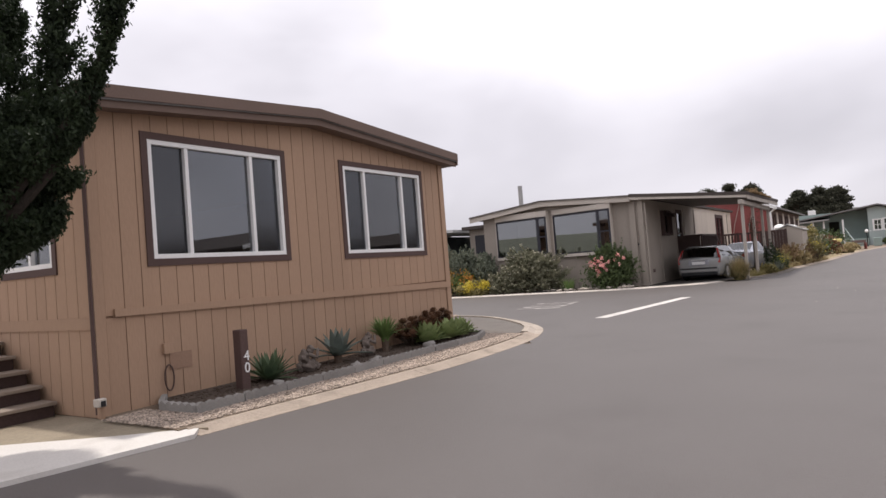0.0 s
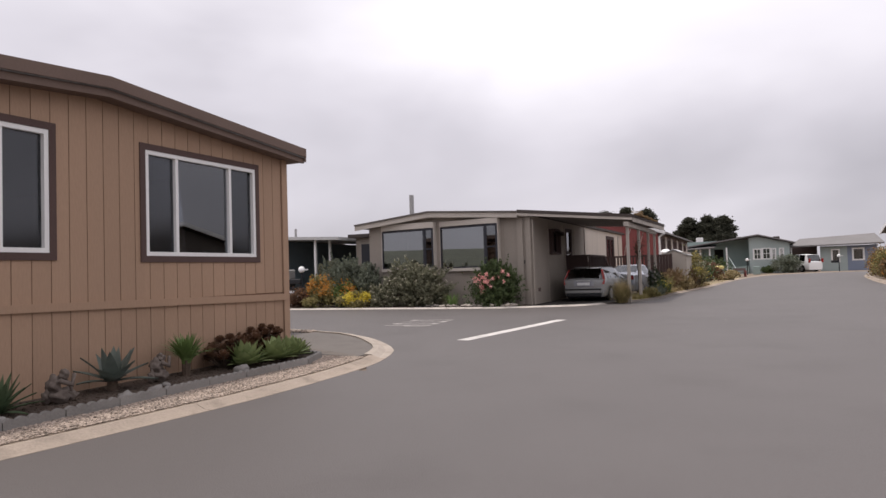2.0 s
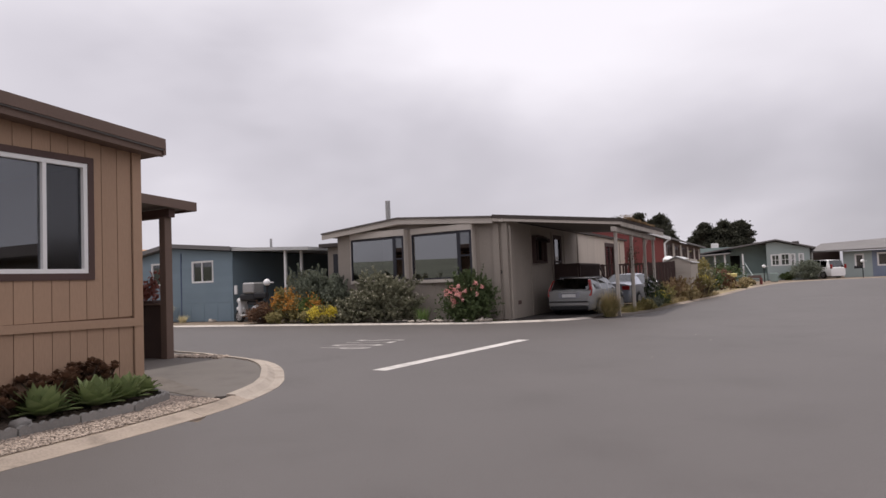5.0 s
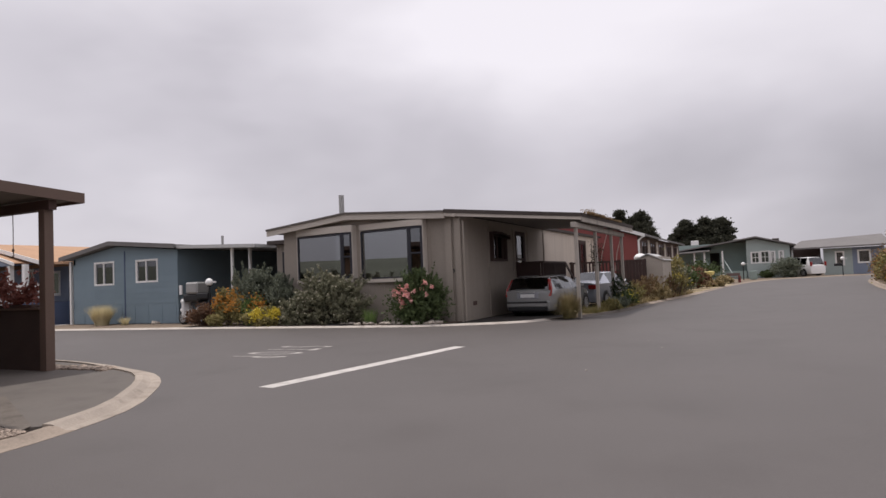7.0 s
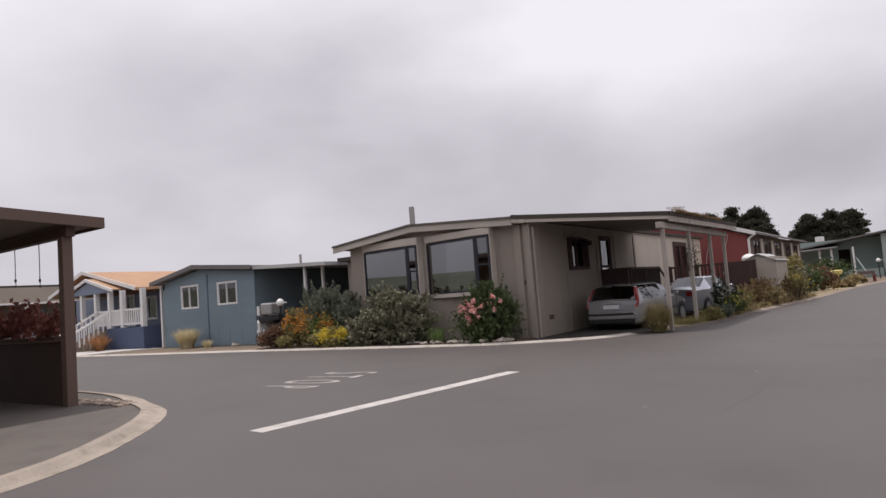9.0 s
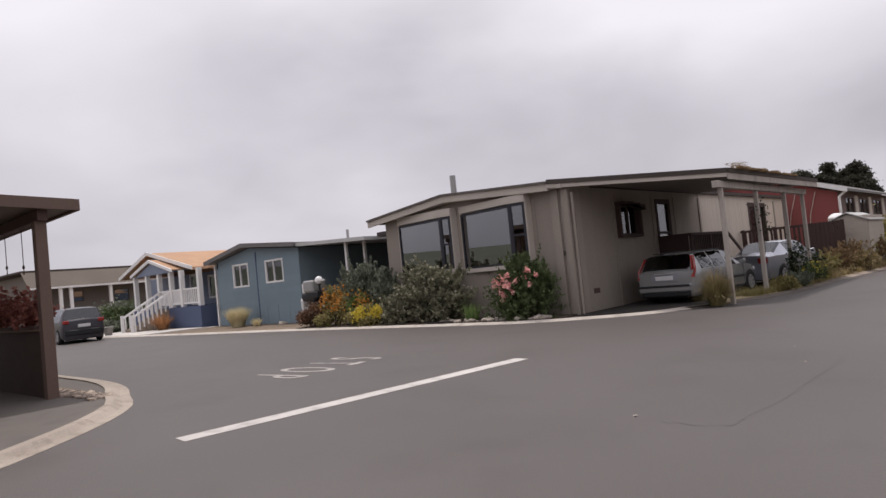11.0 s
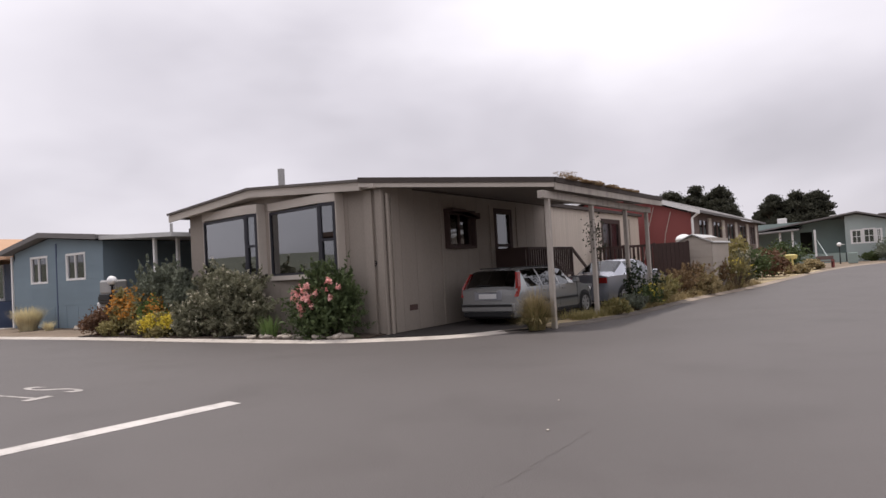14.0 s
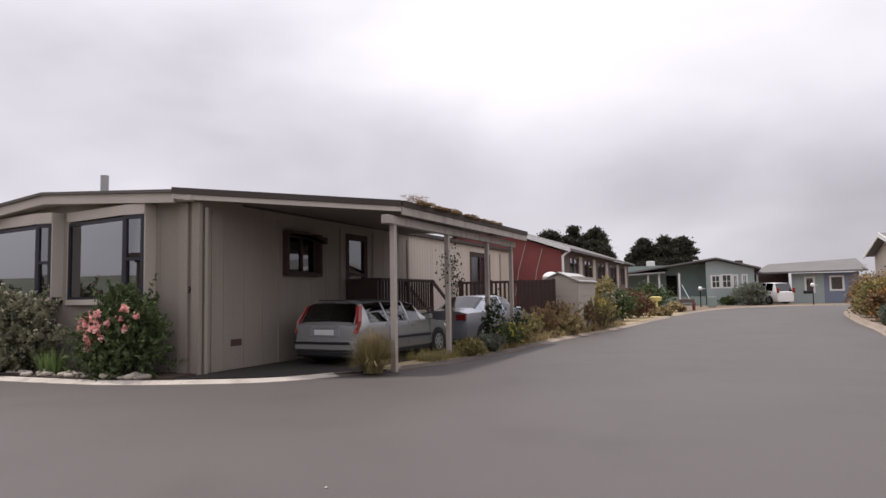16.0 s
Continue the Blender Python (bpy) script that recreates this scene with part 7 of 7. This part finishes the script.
sapling = thing("climbing_rose", "thin dark-leaved climber against the carport post", "plant", (-4.62, 30.55, 0.05))
rng = np.random.default_rng(150)
bm = bmesh.new()
ends = []
for i in range(7):
    e = (rng.normal(-0.05, 0.2), rng.normal(0, 0.35), rng.uniform(1.6, 2.6))
    ends.append(e)
    tube(bm, [(0, 0, 0), (e[0] * 0.3, e[1] * 0.3, e[2] * 0.5), e], [0.014, 0.01, 0.004], 5)
part("stem", bm, M_BARK, sapling)
pts = np.concatenate([np.array(e) * (0.9, 0.9, 0.95) + rng.normal(size=(46, 3)) * (0.07, 0.16, 0.22) for e in ends])
data_part("foliage", *leaves(pts, 0.04, rng), L_JUNIPER, sapling)
bush("shrub", "dark leafy open shrub beside the parked sedan", (-4.28, 32.7, 0.03), (0.28, 0.4, 0.72), L_JUNIPER, 480, 0.058, 151, 18)
bush("shrub", "dark leafy open shrub beside the parked sedan", (-4.25, 34.6, 0.03), (0.28, 0.6, 0.5), L_JUNIPER, 480, 0.058, 152, 18)

# moss along the carport's roof edge
rng = np.random.default_rng(155)
tufts = []
for i in range(22):
    y = 27.75 + i * 0.24 + rng.uniform(-0.1, 0.1)
    r = rng.uniform(0.03, 0.085) * (1.9 if i == 0 else 1)
    pts = np.array((-4.12, y, 3.38)) + np.clip(rng.normal(size=(420, 3)), -1.4, 1.4) * (r * 0.9, r * 1.3, r * 0.6)
    pts[:, 2] = 3.375 + np.abs(pts[:, 2] - 3.38)
    tufts.append(pts - np.array((-6, 31, 0)))
moss = data_part("moss", *leaves(np.concatenate(tufts), 0.02, rng, 1.2, 0.4), L_MOSS, carport_b, "dry brown moss on the roof edge")
moss["kind"] = "stuff"

# ---- small things along the streets ----


def street_lamp(at, h, label, box_on=True):
    l = thing("street_lamp", label, "lamp", (at[0], at[1], gz(at[0], at[1]) + 0.02), group="globe lamps")
    bm = bmesh.new()
    tube(bm, [(0, 0, -0.02), (0, 0, h - 0.12)], [0.045, 0.035], 10)
    part("pole", bm, M_BLACK, l)
    bm = bmesh.new()
    ball(bm, (0, 0, h), 0.145, (1, 1, 1), 3)
    part("globe", bm, M_GLOBE, l, "white opal glass globe", shade=True)
    bm = bmesh.new()
    tube(bm, [(0, 0, h - 0.17), (0, 0, h - 0.1)], [0.06, 0.08], 10)
    part("collar", bm, M_BLACK, l)
    bm = bmesh.new()
    box(bm, 0.0, 0.34, -0.02, 0.02, h - 0.03, h + 0.02)
    part("number_arm", bm, M_WHITE, l)
    if box_on:
        bm = bmesh.new()
        box(bm, -0.62, 0.0, -0.1, 0.1, h - 0.62, h - 0.40, 0.03)
        part("letterbox", bm, M_BLACK, l, "black letterbox")


street_lamp((-18.13, 25.1), 1.68, "black lamp post with white globe and black letterbox")
street_lamp((-0.75, 68.0), 1.35, "black lamp post with white globe by the far drive", False)
street_lamp((6.75, 70.6), 1.45, "black lamp post with white globe and letterbox by the far drive")
bin_ = thing("utility_cabinet", "pale green utility cabinet by the far drive", "cabinet", (0.0, 68.6, gz(0, 68.6)))
bm = bmesh.new()
box(bm, -0.3, 0.3, -0.3, 0.3, 0, 0.75, 0.03)
part("body", bm, M_GREEN, bin_)
bench = thing("garden_bench", "small reddish wooden bench by the kerb", "bench", (-1.25, 61.5, gz(-1, 61.5)), 20)
for x in (-0.4, 0.4):
    bm = bmesh.new()
    box(bm, x - 0.04, x + 0.04, -0.2, 0.2, 0, 0.5)
    part("leg", bm, M_RED, bench)
for z, y0, y1 in ((0.36, -0.2, 0.2), (0.5, 0.14, 0.2)):
    bm = bmesh.new()
    box(bm, -0.5, 0.5, y0, y1, z, z + (0.05 if z < 0.4 else 0.22))
    part("seat" if z < 0.4 else "backrest", bm, M_BROWNRED, bench)
toy = thing("yellow_tub", "yellow plastic tub among the verge shrubs", "tub", (-2.55, 55.4, gz(-2, 55.4) + 0.8))
bm = bmesh.new()
tube(bm, [(0, 0, -0.8), (0, 0, -0.05), (0, 0, 0.0), (0, 0, 0.2), (0, 0, 0.24)], [0.12, 0.12, 0.3, 0.36, 0.2], 14)
part("tub", bm, M_YELLOWPL, toy)

scooter = thing("motor_scooter", "white motor scooter with black seat and grey windshield", "scooter", (-20.0, 26.15, 0.02), 176)
for x in (-0.55, 0.62):
    wheel(scooter, x, 0.06, 0.27, 0.14, M_GREYMETAL)
bm = bmesh.new()
ball(bm, (-0.5, 0, 0.55), 0.36, (1.25, 0.6, 0.62), 3)
ball(bm, (0.62, 0, 0.6), 0.2, (1.3, 0.7, 0.6), 3)
box(bm, -0.25, 0.5, -0.2, 0.2, 0.28, 0.36, 0.03)
box(bm, 0.42, 0.56, -0.26, 0.26, 0.34, 1.0, 0.05)
part("bodywork", bm, M_CARWHITE, scooter)
bm = bmesh.new()
box(bm, -0.75, 0.12, -0.17, 0.17, 0.76, 0.92, 0.05)
part("seat", bm, M_BLACK, scooter)
bm = bmesh.new()
box(bm, -0.55, 0.42, -0.3, 0.3, 0.92, 1.25, 0.08)
part("seat_back", bm, M_BLACK, scooter)
bm = bmesh.new()
box(bm, -0.5, 0.2, -0.32, 0.32, 1.25, 1.72, 0.06)
part("top_case", bm, M_GREYMETAL, scooter)
bm = bmesh.new()
ball(bm, (0.72, 0.0, 0.95), 0.12, (1, 1, 1), 2)
part("headlamp", bm, M_CLEARLENS, scooter)

planter = thing("wall_planter", "planter of rust-red foliage on the carport wall", "planter", (-13.0, 14.12, 1.22))
bm = bmesh.new()
box(bm, -2.2, 1.7, -0.1, 0.1, 0.0, 0.06, 0.01)
part("trough", bm, M_BROWN, planter)
rng = np.random.default_rng(160)
pts = np.stack([rng.uniform(-2.2, 1.7, 1700), rng.normal(0, 0.14, 1700), 0.06 + np.abs(rng.normal(0.38, 0.14, 1700))], 1)
pts[:, 2] *= 0.75 + 0.35 * np.sin(pts[:, 0] * 4.1)
pts[:, 2] = np.maximum(pts[:, 2], 0.03)
data_part("foliage", *leaves(pts, 0.07, rng), leafy("rust_leaf", (0.09, 0.03, 0.025), (0.26, 0.1, 0.08)), planter)

tuft("ornamental_grass", "pale straw-coloured grass mound before the blue house", (-25.35, 25.9, 0.0), 1700, 1.05, 0.02, L_STRAW, 161, 0.72, 0.5, root_r=0.3)
tuft("ornamental_grass", "small pale grass mound before the blue house", (-24.0, 26.0, 0.0), 180, 0.45, 0.025, L_STRAW, 162, 0.8, 0.6, root_r=0.15)
rock((-22.5, 26.3, 0.0), 0.16, "grey stone before the blue house", M_ROCK, 4)
tuft("flax_plant", "orange-bronze flax plant beside the porch steps", (-32.9, 25.9, 0.0), 260, 1.05, 0.05, L_FLAX, 163, 1.0, 0.6, "plant", 0.25)
pot = thing("plant_pot", "grey stone plant pot beside the walk", "plant pot", (-35.0, 24.0, 0.03))
bm = bmesh.new()
tube(bm, [(0, 0, 0), (0, 0, 0.42), (0, 0, 0.46)], [0.16, 0.24, 0.2], 14)
part("pot", bm, M_CEMENT, pot)
for i, (x, y, rx, rz) in enumerate(((-38.6, 25.4, 0.9, 0.36), (-40.6, 26.6, 1.2, 0.75), (-43.5, 28, 1.6, 0.9), (-47, 29.5, 1.8, 1.0), (-52, 31, 2.0, 0.9), (-39.5, 24.2, 0.6, 0.35))):
    bush("shrub", "green garden shrub along the side street", (x, y), (rx, rx * 0.7, rz), L_GREEN if i % 2 else L_SAGE, 1500, 0.12, 170 + i, 22, group="shrubs along the side street")
bedc = ground_fill("bare_bed", [(-28.8, 24.0), (-18.8, 24.3), (-18.8, 26.8), (-28.8, 26.8)], M_DIRT, 0.03, "bare brown earth before the blue house", 0.05)
for x, z in ((-12.0, 2.2), (-13.02, 2.27)):
    hook = thing("hanging_hook", "thin dark rod hook hanging from the carport beam", "hook", (x, 14.12, z), group="hooks under the carport beam")
    bm = bmesh.new()
    tube(bm, [(0, 0, 3.03 - z), (0.004, 0, 0.5), (0, 0, 0.1), (0.02, 0, 0.03), (0, 0, 0.0), (-0.03, 0, 0.03)], 0.008, 6)
    part("rod", bm, M_BROWN, hook)
    bm = bmesh.new()
    ball(bm, (0, 0, 0.13), 0.022, (1, 1, 1.8), 2)
    part("bead", bm, M_BROWN, hook)

# ---- cracks in the asphalt ----
rng = np.random.default_rng(180)
CRACK_A = [(-1.18, 15.9), (-0.9, 15.86), (-0.62, 15.97), (-0.58, 16.4), (-0.52, 16.85), (-0.51, 17.6), (-0.48, 18.5), (-0.48, 19.3)]
CRACK_B = [(-3.5, 15.65), (-3.38, 15.72), (-3.27, 15.70)]
for line in (CRACK_A, CRACK_B):
    bm = bmesh.new()
    prev = None
    for (x0, y0), (x1, y1) in zip(line, line[1:]):
        n = max(2, int(math.hypot(x1 - x0, y1 - y0) / 0.07))
        for i in range(n):
            x, y = x0 + (x1 - x0) * i / n + rng.normal(0, 0.014), y0 + (y1 - y0) * i / n + rng.normal(0, 0.014)
            w = 0.0045 * rng.uniform(0.1, 1.5)
            cur = [bm.verts.new((x - w, y - w, 0.0065)), bm.verts.new((x + w, y + w, 0.0065))]
            if prev:
                bm.faces.new((prev[0], prev[1], cur[1], cur[0]))
            prev = cur
    tagged(part("road_crack", bm, M_CRACK), "thin dark crack in the asphalt", "road crack", "", "structure")

rng = np.random.default_rng(190)
for x, y, turn in ((-1.48, 16.02, 20), (-1.24, 20.26, 75), (-0.82, 19.06, 140)):
    bm = bmesh.new()
    vs = [bm.verts.new((0.022 * math.cos(k * 1.05) * rng.uniform(0.7, 1.2), 0.016 * math.sin(k * 1.05) * rng.uniform(0.7, 1.2), 0.004 + 0.006 * (k % 2))) for k in range(6)]
    mid = bm.verts.new((0, 0, 0.0))
    for k in range(6):
        bm.faces.new((vs[k], vs[(k + 1) % 6], mid)).normal_update()
    scrap = part("dry_leaf", bm, M_BEIGETRIM)
    scrap.matrix_basis = pose(x, y, 0.006, 0, 0, turn)
    tagged(scrap, "small pale dry leaf lying on the asphalt", "leaf", "dry leaves on the street")

# ---- pines beyond the roofs ----


def pine(at, h, w, seed):
    rng = np.random.default_rng(seed)
    p = thing("pine_tree", "dark broad-crowned pine beyond the roofs", "tree", (at[0], at[1], 0.0), group="pines on the skyline")
    bm = bmesh.new()
    tube(bm, [(0, 0, -0.2), (0.2, 0, h * 0.35), (0, 0.1, h * 0.6), (0.1, 0, h * 0.85)], [0.26, 0.2, 0.14, 0.05], 8)
    part("trunk", bm, M_BARK, p)
    lobes = []
    for i in range(64):
        a = rng.uniform(0, math.tau)
        r = w * rng.uniform(0.05, 1.0) ** 0.7
        z = h * (0.52 + 0.42 * (1 - (r / w) ** 2.4) * rng.uniform(0.1, 1.0))
        lobes.append((math.cos(a) * r, math.sin(a) * r, z, rng.uniform(0.14, 0.28) * w))
    bm = bmesh.new()
    for x, y, z, s in lobes:
        tube(bm, [(0.05, 0.05, h * 0.42), (x * 0.6, y * 0.6, z * 0.85), (x, y, z)], [0.07, 0.05, 0.02], 5)
    part("branch", bm, M_BARK, p)
    pts = np.concatenate([np.array((x, y, z)) + rng.normal(size=(760, 3)) * (s * 0.6, s * 0.6, s * 0.36) for x, y, z, s in lobes])
    data_part("crown", *leaves(pts, 0.15, rng, 1.6), L_PINE, p)


for i, (x, y, h, w) in enumerate(((-18.1, 91.9, 9.27, 2.1), (-15.7, 93.0, 9.76, 2.19), (-12.9, 91.9, 9.27, 2.01), (-20.4, 94.1, 8.73, 1.92), (-7.4, 91.9, 7.65, 1.64), (-5.5, 92.4, 8.19, 1.82), (-3.8, 91.9, 8.08, 1.64), (-8.8, 93.0, 6.68, 1.19))):
    pine((x, y), h, w, 200 + i)

# ---- mirrored in the window panes: a hill, and unseen homes added to block low eastern sky ----
for k, (x0, y0, x1, y1) in enumerate(((9.5, -8, 24, 0), (9.5, 6, 24, 14), (9.5, 20, 24, 28), (9.5, 33, 24, 43))):
    hse = thing("unseen_blocking_home", "unseen plain beige home with white gable, added across the street to block low sky light", "house", ((x0 + x1) / 2, (y0 + y1) / 2, 0), group="homes across the street")
    ym = (y0 + y1) / 2
    bm = bmesh.new()
    Face(x0, 0, -90).slab(bm, [(-y1, 0), (-y0, 0), (-y0, 3.0), (-ym, 3.9), (-y1, 3.0)], -(x1 - x0), 0)
    part("wall_shell", bm, M_TAUPE, hse, world=True)
    for ya in (y0 - 0.4, y1 + 0.4):
        bm = bmesh.new()
        prism(bm, [(x0 - 0.4, ya, 2.95), (x0 - 0.4, ym, 3.98), (x1 + 0.4, ym, 3.98), (x1 + 0.4, ya, 2.95)], (0, 0, 0.12))
        part("roof", bm, M_ROOFDARK, hse, world=True)
        bm = bmesh.new()
        prism(bm, [(x0 - 0.45, ya, 2.9), (x0 - 0.45, ym, 3.93), (x0 - 0.45, ym, 4.12), (x0 - 0.45, ya, 3.09)], (0.04, 0, 0))
        part("bargeboard", bm, M_WHITE, hse, world=True)
bm = bmesh.new()
n = 60
rows_ = []
for j, (r, hh_) in enumerate(((120, -0.5), (190, 6), (280, 13), (380, 20), (520, 22), (640, 5))):
    rows_.append([bm.verts.new((r * math.cos(a) * 1.0 - 10, r * math.sin(a) + 10, hh_ * (0.75 + 0.35 * noise.noise(Vector((a * 2.2, j * 0.4, 0)))))) for a in (radians(175 + 120 * i / n) for i in range(n + 1))])
for a, b in zip(rows_, rows_[1:]):
    for i in range(n):
        bm.faces.new((a[i], a[i + 1], b[i + 1], b[i]))
bmesh.ops.recalc_face_normals(bm, faces=bm.faces[:])
for f in bm.faces:
    f.smooth = True
tagged(part("backdrop_hill", bm, mat("hill_scrub", (0.13, 0.135, 0.1), 0.95, 0.35, 0.3, 0.03, 0.3)), "dark green hill beyond the houses", "hill", "", "structure")
